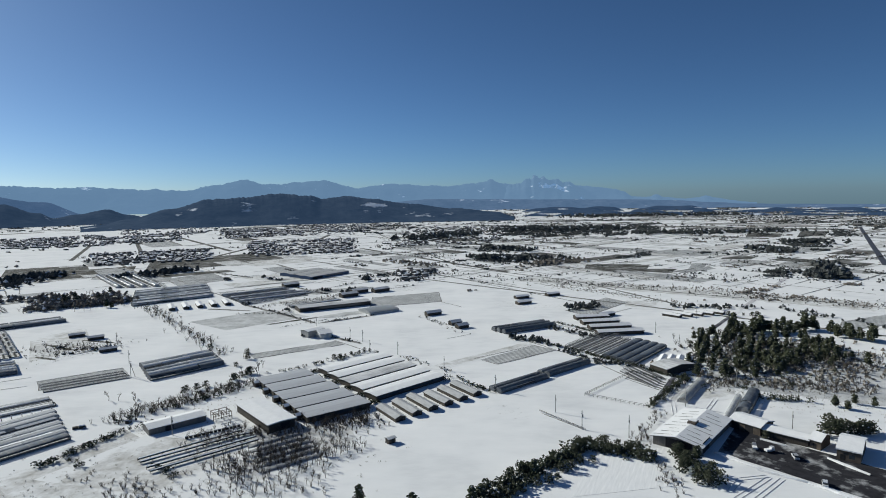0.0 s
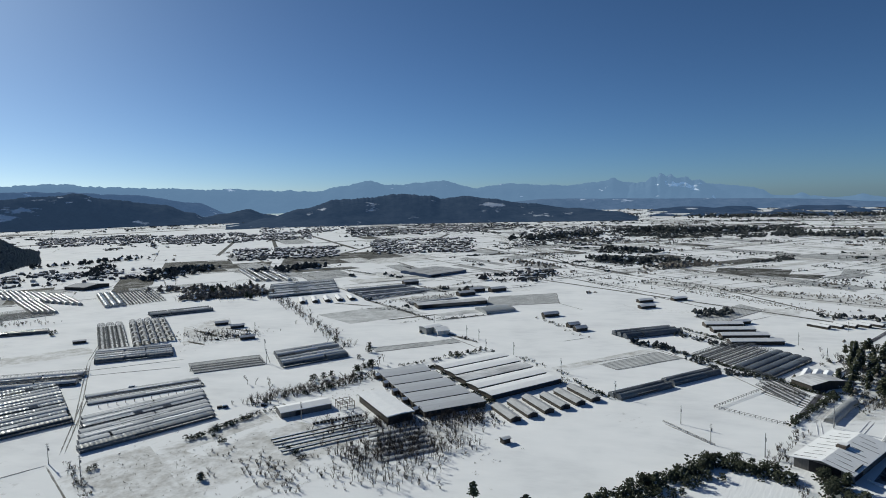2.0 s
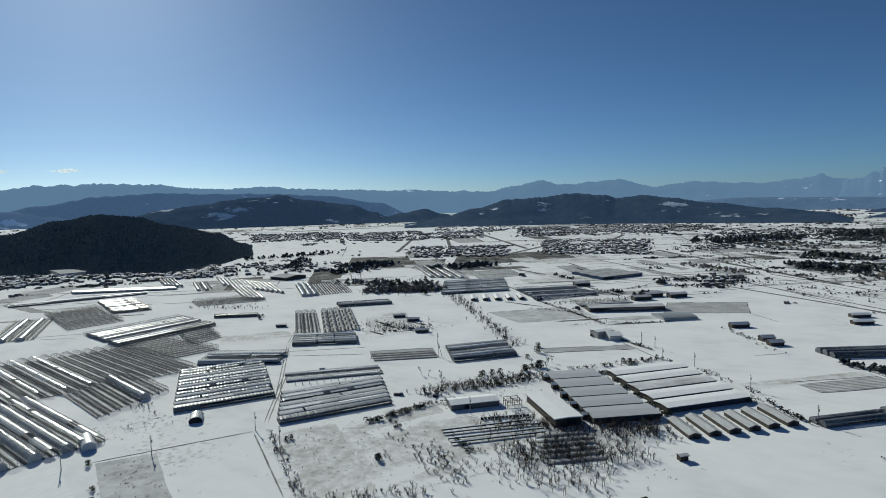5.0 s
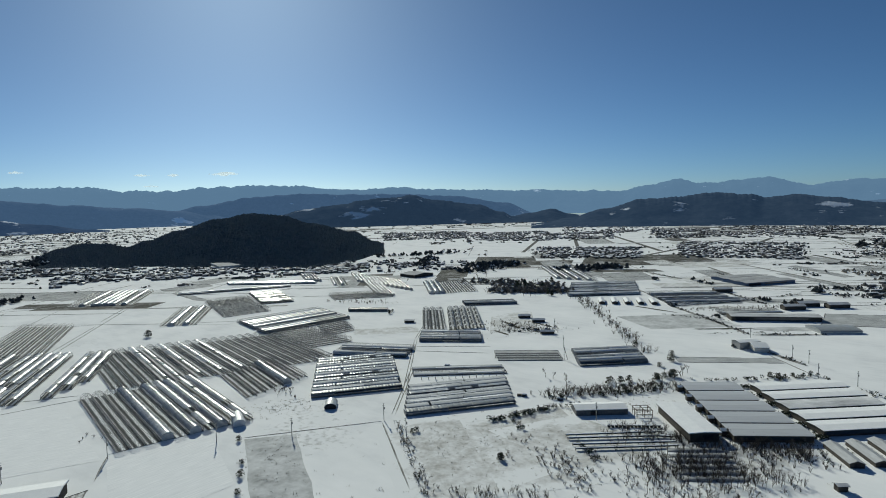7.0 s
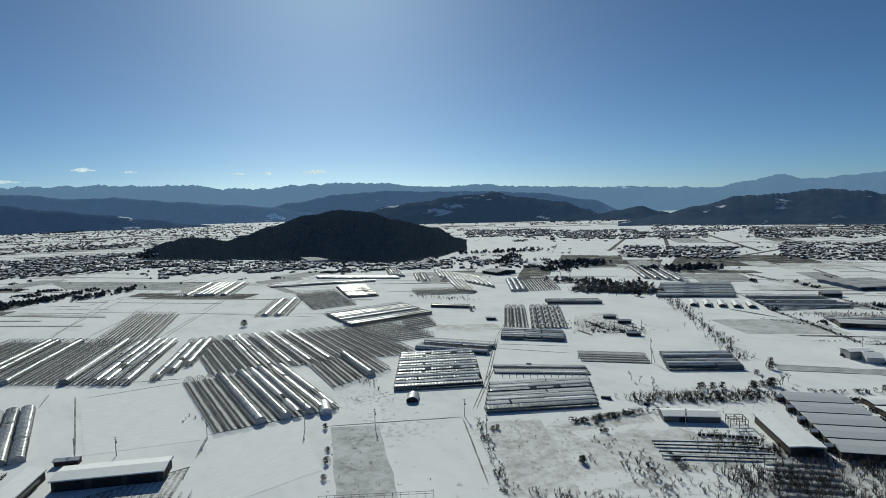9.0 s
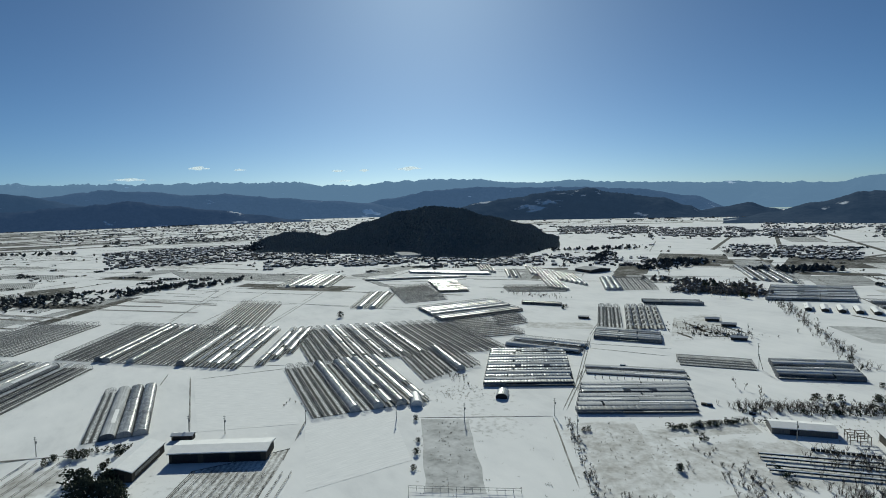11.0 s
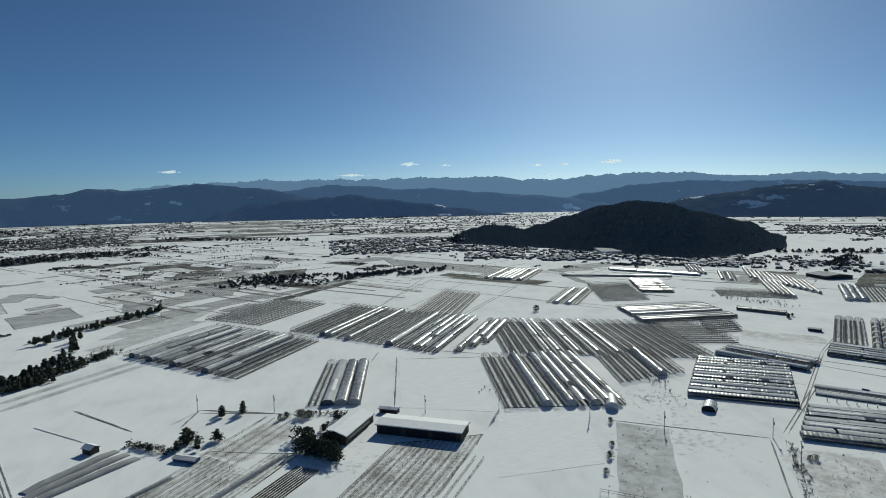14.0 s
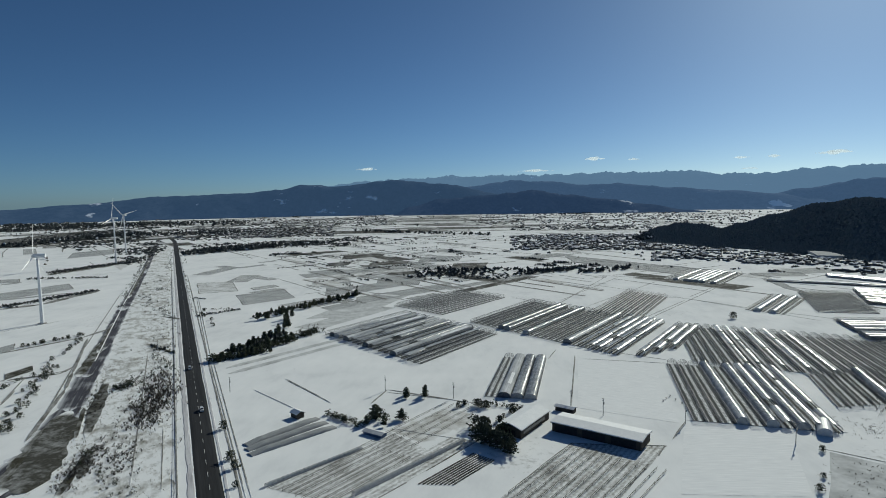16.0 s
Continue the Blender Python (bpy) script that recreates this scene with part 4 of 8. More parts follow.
plot(254.4, 811.5, 6.6, 141.4, 69.7, 48.7, "stubble", label="grey fallow plot")
plot(104.6, 423.8, 49.3, 69.4, 23.4, 8.9, "stubble", label="grey paddy with thin snow")
plot(59.5, 352.1, 33.1, 49.5, -22.1, -3.0, "furrow", label="smooth snowy plot behind a hedge")
plot(244.1, 361.3, 24.0, 50.8, 18.4, 34.8, "stubble", label="grey fallow plot")
plot(138.2, 453.3, -20.7, 24.8, 39.1, 1.9, "scrub", label="thinly snowed plot")
plot(92.6, 240.2, 15.0, 33.9, 24.4, 20.6, "scrub", label="rutted snowy yard")
plot(-443.0, 80.2, 145.8, 110.0, -21.2, -7.3, "bed", label="bare greenhouse plot")
plot(-676.2, 301.7, 90.6, 56.2, -29.4, -7.4, "stubble", label="grey strip field")
plot(-307.2, 264.0, 45.8, 50.8, 28.5, -1.6, "scrub", label="snowy plot with faint stubble")
plot(-225.5, 312.9, 63.2, 36.7, 78.2, 43.4, "scrub", label="junk-strewn snowy yard")
plot(120.0, 268.0, -26.9, 74.0, 92.0, 8.0, "weeds", label="brushy woodland floor under thin snow")
plot(93.7, 196.5, -49.5, 51.8, 25.6, -5.3, "yard", label="dark cleared yard of wet asphalt")


FAR = collections.defaultdict(Shape)


DICE_PLOTS = random.Random(41)
for _ in range(46):
    # small fallow plots beyond the windbreaks
    az, r = DICE_PLOTS.uniform(91, 113), DICE_PLOTS.uniform(470, 980)
    plot(*polar(az, r), 147 + DICE_PLOTS.choice((0, 0, 90)) + DICE_PLOTS.gauss(0, 3), DICE_PLOTS.uniform(25, 55), DICE_PLOTS.uniform(8, 18), DICE_PLOTS.uniform(-5, 5), DICE_PLOTS.choice(("stubble", "stubble", "bed", "rows")), label="small fallow plot in thin snow")


for a, w in (((92.1, 196.5, 101.4, 183.6), 1.8), ((100.1, 182.8, 111.2, 173.8), 1.5), ((110.7, 173.5, 123.5, 158.7), 1.5), ((113.4, 206.1, 119.3, 200.0), 1.6), ((127.3, 190.0, 132.9, 177.8), 1.3)):
    strip(*a, w, "roof_snow", "verge", "bank of shovelled snow at the yard's edge", "snow bank", 0.06, ragged=1.3, crown=0.5)
for a, w in (((-304.6, -137.1, -373.8, -87.2), 5), ((-294.4, -131.4, -361.7, -83.4), 5)):
    strip(*a, w, "weeds", "field_plot", "long grey strip under fleece", "field", 0.03, ragged=0.15)


def far_plot(x, y, ang, length, width, skew, material):
    """Adds a plot to the joined mass of far fields."""
    LIFT[0] += 0.0001
    m = pose(x, y, LIFT[0], 0, 0, ang)
    FAR[material].quad(*(m @ Vector(p) for p in ((0, 0, 0), (length, 0, 0), (length + skew, width, 0), (skew, width, 0))))


def far_fields(seed, count):
    """Fallow plots and banks of the far plain, following its grid of lanes."""
    rnd = random.Random(seed)
    for _ in range(count):
        az, r = rnd.uniform(-42, 134), 620 * (3000 / 620) ** rnd.random()
        if 110 < az and r < 1350 or 44 < az < 76 and r > 760 or 24 < az < 44 and 950 < r < 2100 or r > 1900 and -8 < az < 30:
            continue
        x, y = polar(az, r)
        ang = 38 + rnd.choice((0, 90)) + rnd.gauss(0, 3)
        k = r / 1000
        l, w = rnd.uniform(50, 130) * (0.6 + 0.5 * k), rnd.uniform(14, 40) * (0.6 + 0.6 * k)
        far_plot(x, y, ang, l, w, rnd.uniform(-6, 6), rnd.choice(("stubble", "stubble", "scrub", "turf", "rows")))
        if rnd.random() < 0.6:
            far_plot(x, y, ang, l * 2.2, 2.5 + 2 * k, 0, "ditch")


def far_strips(seed, count, az0=-42, az1=134, kinds=("stubble", "turf", "ditch", "stubble")):
    """Long bands of paddy bank and wood edge where the plain runs flat to the hills."""
    rnd = random.Random(seed)
    for _ in range(count):
        az, r = rnd.uniform(az0, az1), rnd.uniform(1500, 3150)
        if 114 < az < 122 and r < 1700 or 50 < az < 72 and r < 1600 or r > 1900 and -8 < az < 30 or r > 2450 and 25 < az < 60 or 26 < az < 44 and r < 1900:
            continue
        x, y = polar(az, r)
        far_plot(x, y, az + rnd.gauss(0, 10), rnd.uniform(80, 320), rnd.uniform(12, 50), 0, rnd.choice(kinds))


def bunds(seed, count, a0=-42, a1=134):
    """Banks of paddies and lanes along the plain's grid."""
    rnd = random.Random(seed)
    made = 0
    while made < count:
        az, r = rnd.uniform(a0, a1), 560 * (2900 / 560) ** rnd.random()
        if 110 < az and r < 1050 or 45 < az < 75 and 820 < r < 1500 or 22 < az < 44 and 1130 < r < 2100 or r < 640 and 26 < az < 100:
            continue
        x, y = polar(az, r)
        a = radians(38 + rnd.choice((0, 0, 90)) + rnd.gauss(0, 2))
        l = rnd.uniform(50, 190) * (0.5 + r / 1500)
        bank_line(x, y, x + math.cos(a) * l, y + math.sin(a) * l, 0.7 + r / 700, rnd)
        made += 1


bunds(3, 520)
bunds(6, 200, -42, -6)
bunds(7, 70, 94, 110)
for a0, a1, r0, r1, key in ((-19, -13.4, 690, 762, "turf"), (-21.4, -19, 698, 730, "turf"), (-25.5, -20.9, 880, 960, "stubble"), (-27.7, -25.3, 848, 898, "turf"), (-29.8, -27.2, 1260, 1480, "turf"), (-32.9, -31, 1280, 1490, "turf"),
                          (-12.5, -8.7, 775, 885, "weeds"), (-23.9, -22.7, 736, 796, "stubble"), (28, 34, 800, 900, "turf"), (96, 99, 690, 760, "turf"), (92, 96, 820, 900, "stubble"),
                          (99.5, 103.3, 892, 969, "turf"), (97.1, 100.8, 795, 844, "turf"), (100.8, 104.2, 678, 770, "scrub"), (101.2, 103.8, 690, 735, "turf"), (95.9, 100.1, 600, 698, "stubble"), (102.8, 105, 557, 652, "stubble"), (102.7, 104.8, 803, 856, "turf"), (89.5, 92.8, 737, 808, "turf")):
    LIFT[0] += 0.0001
    FAR[key].quad(*((*polar(a, r), LIFT[0]) for a, r in ((a1, r0), (a0, r0 * 1.01), (a0 - 0.4, r1), (a1 - 0.3, r1 * 0.99))))
far_fields(4, 420)
far_strips(9, 260)
far_strips(13, 200, 92, 136, ("turf", "ditch", "turf"))
far_strips(15, 90, -42, -6, ("turf", "ditch", "stubble"))
for key, shape in FAR.items():
    single("far_fields", shape, key, Matrix(), "fallow plots and banks of the far snowy plain", "fields", kind="stuff")
for a, k in (((-524.7, -451.4, 160.3, 71.8, 46.0, 26.7), "stubble"), ((-639.2, -548.2, 115.3, 19.0, 36.8, -9.8), "stubble"), ((-293.6, -253.4, 173.2, 17.2, -12.8, -12.0), "bank"), ((-925.2, -673.3, 158.0, 79.6, 99.9, 73.3), "stubble"),
             ((-1156.5, -985.7, -172.7, 478.0, 198.7, 307.0), "turf"), ((-348.2, -302.2, 173.8, 10.1, -12.8, -12.2), "stubble"), ((-817.2, -527.5, -159.8, 133.8, -28.5, -84.1), "scrub")):
    plot(*a, k, label="fallow plot beyond the lane")
single("field_banks", EDGES, "edge", Matrix(), "dark grassy banks between the snowy fields", "bank", kind="stuff")

# ---- pipe greenhouses ----
def arch(w, eave, top, n=8, shrink=0.0):
    """The hoop's line across a bay, from foot to foot."""
    pts = [(shrink, 0.0), (shrink, eave)]
    for i in range(1, n):
        a = math.pi * i / n
        pts.append((w / 2 - (w / 2 - shrink) * math.cos(a), eave + (top - eave) * math.sin(a)))
    return pts + [(w - shrink, eave), (w - shrink, 0.0)]


def hoops(length, w, eave, top, gap_m):
    s = Shape()
    n = max(2, round(length / gap_m))
    for i in range(n + 1):
        s.tube([(length * i / n, y, z) for y, z in arch(w, eave, top, 6)], 0.06)
    return s


def rails(length, w, eave, top):
    out = []
    line = arch(w, eave, top, 6)
    for i in (1, 3, 4, 5, 7):
        y, z = line[i]
        out.append(Shape().tube([(0, y, z + 0.03), (length, y, z + 0.03)], 0.05))
    return out


def end_frame(x, w, eave, top):
    s = Shape().tube([(x, y, z) for y, z in arch(w, eave, top, 8)], 0.08)
    for k in (0.3, 0.5, 0.7):
        s.tube([(x, w * k, 0), (x, w * k, eave + (top - eave) * math.sin(math.pi * k) * 0.98)], 0.05)
    return s.tube([(x, 0.0, eave), (x, w, eave)], 0.05)


def sheet(x0, x1, w, eave, top, lo, hi, seed, lift=0.07):
    """A sheet of film over part of the arch, sagging between hoops."""
    rnd = random.Random(seed)
    line = arch(w, eave, top, 10)
    line = line[lo:len(line) - hi] if hi else line[lo:]
    n = max(2, int((x1 - x0) / 0.42))
    s = Shape()
    c = len(line)
    deep = [rnd.uniform(0.02, 0.13) for _ in range(int(x1 / 1.6) + 2)]
    for i in range(n + 1):
        x = x0 + (x1 - x0) * i / n
        sag = deep[int(x / 1.6)] * (0.5 - 0.5 * math.cos(2 * math.pi * x / 1.6)) + rnd.random() * 0.015
        for y, z in line:
            k = 1 + (lift - sag) / (w / 2)
            s.v.append((x, w / 2 + (y - w / 2) * k, z * (1 + (lift - sag) / top) + 0.01))
    for i in range(n):
        for j in range(c - 1):
            a = i * c + j
            s.f.append((a, a + c, a + c + 1, a + 1))
    s.m = [0] * len(s.f)
    return s


def end_wall(x, w, eave, top):
    s = Shape()
    s.v += [(x, y, z) for y, z in arch(w, eave, top, 10)]
    s.f.append(tuple(range(len(s.v))))
    s.m.append(0)
    return s


STYLES = {
    "b": "bare steel hoops of a pipe greenhouse over snowy soil",
    "f": "pipe greenhouse covered in glossy wrinkled clear film",
    "o": "pipe greenhouse covered in dull aged film",
    "r": "pipe greenhouse with film rolled up along its ridge",
    "p": "pipe greenhouse half covered in torn glossy film",
    "d": "pipe greenhouse covered in dark film",
    "s": "pipe greenhouse under a streaked load of snow",
    "t": "pipe greenhouse with torn film in holes",
}


def bay(style, length, w, eave, top, group, seed, far=False):
    ob = thing("pipe_greenhouse", Matrix(), STYLES[style], "greenhouse", group)
    solid = style in "fods"
    frame_shape = hoops(length, w, eave, top, 3.2 if far or style in "od" else 1.6)
    if far and not solid:
        for y, z in arch(w, eave, top, 6)[1:-1:2]:
            frame_shape.tube([(0, y, z + 0.03), (length, y, z + 0.03)], 0.07)
        for x in (0.0, length):
            for y in (w / 3, 2 * w / 3):
                frame_shape.tube([(x, y, 0), (x, y, top * 0.93)], 0.06)
    part("pipe_frame", frame_shape, "steel", ob)
    for s in () if solid or far else rails(length, w, eave, top):
        part("purlin", s, "steel", ob)
    for yy in (-0.22, w - 0.06):
        part("side_skirt", Shape().box(0, yy, 0, length, yy + 0.28, 0.35 if style == "b" else 0.6), "skirt", ob, "rolled-up side film")
    film = {"o": "oldfilm", "d": "darkfilm", "s": "snowfilm", "t": "snowfilm"}.get(style, "film")
    for x in (0.0, length):
        if solid or not far:
            part("end_frame", end_frame(x, w, eave, top), "steel", ob)
        if solid:
            part("end_wall", end_wall(x + (-0.03 if x == 0 else 0.03), w, eave, top), "darkfilm" if style != "f" else "oldfilm", ob, "film end wall")
    if solid:
        dice = random.Random(seed + 9)
        cuts = [0.1, length * dice.uniform(0.2, 0.4), length * dice.uniform(0.5, 0.8), length - 0.1]
        for a, b in zip(cuts, cuts[1:]):
            part("film_cover", sheet(a, b - dice.choice((0.0, 0.1, 0.9)), w, eave, top, dice.choice((0, 0, 1, 2)), dice.choice((0, 0, 1, 2)), seed, dice.uniform(-0.06, 0.02) if style == "f" else dice.uniform(0.03, 0.12)), film, ob, "wrinkled film cover", smooth=True)
        for _ in range({"f": 0, "s": 1, "d": 0}.get(style, 2)):
            a = dice.random() * length * 0.6
            lo = dice.choice((2, 3, 4, 6))
            part("snow_patch", sheet(a, min(length - 0.3, a + dice.uniform(0.25, 0.5) * length), w, eave, top, lo, 10 - lo, seed, 0.13), "roof_snow", ob, "snow lying on the film", smooth=True)
    elif style == "r":
        dice = random.Random(seed + 5)
        a = 1.0
        while a < length - 3:
            b = min(length - 1, a + dice.uniform(0.15, 0.4) * length)
            part("film_cover", sheet(a, b, w, eave, top, dice.choice((3, 4, 4, 5)), dice.choice((3, 4, 5, 5)), seed, 0.16), film, ob, "film rolled along the ridge", smooth=True)
            a = b + dice.uniform(0.3, 4.0)
    elif style == "p":
        part("film_cover", sheet(length * 0.32, length - 0.4, w, eave, top, 1, 3, seed), film, ob, "torn film cover", smooth=True)
        part("film_cover", sheet(0.5, length * 0.22, w, eave, top, 3, 3, seed + 1), film, ob, "torn film cover", smooth=True)
    elif style == "t":
        n = 5
        for i in range(n):
            a = length * i / n
            part("film_strip", sheet(a, a + length / n * 0.28, w, eave, top, 0, 0, seed + i), film, ob, "strip of torn film", smooth=True)
            part("film_strip", sheet(a + length / n * 0.28, a + length / n, w, eave, top, 0, 8, seed + i), film, ob, "strip of torn film", smooth=True)
    return ob


def greenhouses(x, y, ang, length, n, pitch, skew, styles, eave=1.3, top=3.0, base="bed", spread=0.55):
    """A block of parallel bays: pitch across (its sign gives the side), skew along per bay."""
    w = abs(pitch) - spread
    group = "greenhouses in one block"
    protos = {}
    rot = pose(x, y, 0, 0, 0, ang)
    for i in range(n):
        st = styles[i % len(styles)]
        off = pitch * i + (0.0 if pitch > 0 else pitch)
        m = rot @ pose(skew * i, off + spread / 2, 0)
        key = st, i % 3 if st in "fors" else 0
        if key in protos:
            copy_thing(protos[key], m)
        else:
            protos[key] = bay(st, length, w, eave, top, group, int(abs(x) + i), math.hypot(x, y) > 430)
            protos[key].matrix_basis = m
    if base:
        plot(x, y, ang, length, pitch * n, skew * n, base, label="soil of a greenhouse block streaked with snow")


greenhouses(-233.4, 84.1, 169.7, 81.5, 10, -5.21, -0.24, "bbbfbfpfrp")
greenhouses(-318.3, 114.6, 168.2, 89.8, 21, -5.42, -1.19, "bbbbrrbrbrbrbbbbbbbbb")
greenhouses(-249.5, 148.7, 165.1, 46.7, 7, -5.20, 2.37, "bbbbfbb")
greenhouses(-312.6, -32.1, 148.1, 82.3, 18, 5.40, 1.28, "bbrbsprbpsrprsrfsb")
greenhouses(-420.0, -7.0, 148.5, 97.0, 22, -5.40, -1.46, "bbbbbdfbbfbbbbbobrrprr")
greenhouses(-331.8, 87.4, 148.5, 84.0, 1, -5.40, 0.0, "r")
greenhouses(-339.2, 98.3, 148.5, 73.0, 1, -5.40, 0.0, "p")
greenhouses(-346.6, 109.2, 148.5, 63.0, 1, -5.40, 0.0, "r")
greenhouses(-419.1, 111.3, 152.6, 115.9, 7, 5.55, 2.68, "b")
greenhouses(-446.9, -28.6, 146.0, 92.3, 10, 5.62, 0.81, "b")
greenhouses(-256.8, 24.8, 169.9, 67.0, 4, 5.83, 0.03, "ffsb", 1.2, 2.6)
greenhouses(-223.3, 166.5, 54.4, 43.4, 13, 5.21, 0.48, "dsfsfrsfosfrfs", 1.6, 2.2)
greenhouses(-278.4, 224.7, 26.2, 46.0, 5, 5.04, -0.31, "sbr", 1.4, 2.4)
greenhouses(-170.8, 175.7, 53.7, 49.4, 7, 5.58, 1.33, "dsssrssss", 1.6, 1.95)
greenhouses(-208.2, 220.5, 40.9, 49.0, 3, 5.52, -0.49, "sb", 0.5, 1.0)
greenhouses(-257.9, 279.9, 32.0, 40.7, 5, 5.27, -0.69, "dso", 1.5, 2.4)
greenhouses(-281.8, 309.7, 132.0, 76.3, 3, -5.66, -0.96, "b")
greenhouses(-263.8, 318.2, 130.9, 81.7, 5, -5.01, 1.01, "t")
greenhouses(-189.2, 271.0, 35.3, 36.2, 3, 5.06, -0.62, "b", 0.5, 0.85, base="stubble")
greenhouses(-146.1, 286.4, 44.6, 37.7, 6, 5.43, 0.95, "dsobsos", 1.5, 2.5)
greenhouses(-315.5, 402.8, 41.2, 45.8, 3, 5.92, -0.69, "do", 1.4, 2.4)
greenhouses(-381.9, 326.9, 33.0, 33.7, 2, 5.03, -1.55, "dfo", 1.4, 2.4)
greenhouses(-365.3, 235.3, 83.5, 72.2, 11, 5.45, 0.56, "dosbosodosbos", 1.6, 2.5)
greenhouses(-305.1, 228.8, 72.6, 28.7, 11, 5.64, -0.91, "b")
greenhouses(-322.9, 257.9, 86.1, 22.7, 9, 5.50, 2.57, "b")
greenhouses(-481.5, 307.2, 63.7, 30.0, 15, 5.36, -0.24, "rrfrrbrfrr", 1.4, 2.4, spread=1.1)
greenhouses(-451.8, 252.9, 79.3, 40.2, 17, 5.51, 0.87, "b")
greenhouses(-443.4, 224.5, 142.7, 80.8, 5, 5.47, 0.58, "bfbfb", 1.4, 2.4)
greenhouses(-592.0, 238.3, 144.9, 93.4, 11, 5.52, 1.08, "bfbffffbfb", 1.4, 2.4)
greenhouses(-429.3, 404.5, 144.8, 101.5, 5, -3.43, -2.97, "f", 1.4,2.5)
greenhouses(-524.7, 464.0, 144.1, 79.4, 13, -3.74, -7.92, "f", 1.4, 2.5)
greenhouses(-583.8, 434.8, 148.8, 69.9, 5, -3.55, -2.57, "f")
greenhouses(-522.7, 427.1, 144.3, 70.0, 4, -3.97, -1.15, "fb", 1.4, 2.4)
greenhouses(-612.0, 290.8, 62.9, 117.0, 1, 4.89, -0.09, "of", 1.4, 2.4)
greenhouses(-638.5, 364.5, 36.7, 104.0, 3, 5.72, -3.26, "fo", 1.4, 2.4)
greenhouses(-442.4, 361.1, 50.3, 56.8, 6, 5.34, -0.96, "b")
greenhouses(-387.1, 436.3, 135.9, 82.5, 9, -5.56, 0.73, "fffbbbbbbbbbbbbf")
greenhouses(-262.7, 492.3, 40.3, 66.9, 15, 5.34, 1.44, "osbosoobooodosoo", 1.5, 2.6)
greenhouses(98.8, 301.7, -74, 24.0, 3, -4.6, 4.2, "b", 0.5, 0.9)
greenhouses(-334.3, 597.6, 129.2, 119.6, 8, -5.21, -3.39, "fb")
greenhouses(-172.3, 497.8, 37.5, 60.9, 11, 5.31, -0.09, "bsbtbsbb", 1.3, 2.4)
greenhouses(39.4, 372.4, 28.9, 41.7, 3, 4.91, -0.64, "d")
greenhouses(70.6, 339.3, 48.7, 44.6, 9, -5.25, -1.37, "bbbbbdddd", 1.3, 2.1)
greenhouses(25.5, 259.6, 39.6, 33.0, 2, 4.0, -0.63, "d", 0.9, 2.4)
greenhouses(51.6, 283.2, 39.6, 33.0, 2, 4.0, -0.63, "d", 0.9, 2.4)
greenhouses(121.8, 229.4, 53.6, 28.1, 1, 5.21, -2.03, "d")

# ---- trees and scrub ----
def pine_mesh(seed, h):
    """A wind-shaped pine: bent trunk, whorls of limbs, needle tufts in uneven storeys."""
    rnd = random.Random(seed)
    lean = (rnd.uniform(-0.06, 0.06), rnd.uniform(-0.06, 0.06))
    trunk = [(lean[0] * z + 0.15 * math.sin(z), lean[1] * z, z) for z in [h * k / 6 for k in range(7)]]
    t = Shape().tube(trunk, h * 0.022, h * 0.005, 5)
    c = Shape()
    z = h * rnd.uniform(0.12, 0.25)
    while z < h:
        u = z / h
        reach = h * 0.36 * (1 - u) ** 0.45 * rnd.uniform(0.5, 1.25) + h * 0.04
        n = 3 + int(4 * (1 - u)) + rnd.randrange(2)
        a0 = rnd.random() * 6.3
        for i in range(n):
            a = a0 + 6.283 * i / n + rnd.uniform(-0.4, 0.4)
            r = reach * rnd.uniform(0.55, 1.0)
            bx, by = lean[0] * z, lean[1] * z
            tip = (bx + math.cos(a) * r, by + math.sin(a) * r, z + r * 0.15)
            t.tube([(bx, by, z), tip], h * 0.006, h * 0.002)
            for q in range(4):
                k = 0.35 + 0.22 * q
                clump(c, bx + math.cos(a) * r * k + rnd.gauss(0, 0.15), by + math.sin(a) * r * k + rnd.gauss(0, 0.15), z + r * 0.15 * k + rnd.gauss(0, 0.12), h * 0.075 * rnd.uniform(0.7, 1.3), h * 0.055, rnd)
        z += h * rnd.uniform(0.055, 0.09)
    clump(c, lean[0] * h, lean[1] * h, h, h * 0.03, h * 0.05, rnd)
    return t, c


def bush_mesh(seed, h):
    """A broad evergreen clump with several stems."""
    rnd = random.Random(seed)
    t, c = Shape(), Shape()
    for i in range(5):
        a = 6.28 * i / 5 + rnd.random()
        r = h * rnd.uniform(0.25, 0.5)
        t.tube([(0, 0, 0), (math.cos(a) * r * 0.5, math.sin(a) * r * 0.5, h * 0.4), (math.cos(a) * r, math.sin(a) * r, h * 0.8)], h * 0.02, h * 0.006)
    for _ in range(120):
        a, k = rnd.random() * 6.283, math.sqrt(rnd.random())
        z = h * (0.1 + 0.85 * rnd.random())
        r = h * 0.62 * k * math.sqrt(max(0.05, 1 - (z / h - 0.35) ** 2 * 1.9)) * (0.8 + 0.3 * math.sin(3 * a + seed))
        clump(c, math.cos(a) * r, math.sin(a) * r, z, h * 0.085 * rnd.uniform(0.6, 1.3), h * 0.07, rnd)
    return t, c


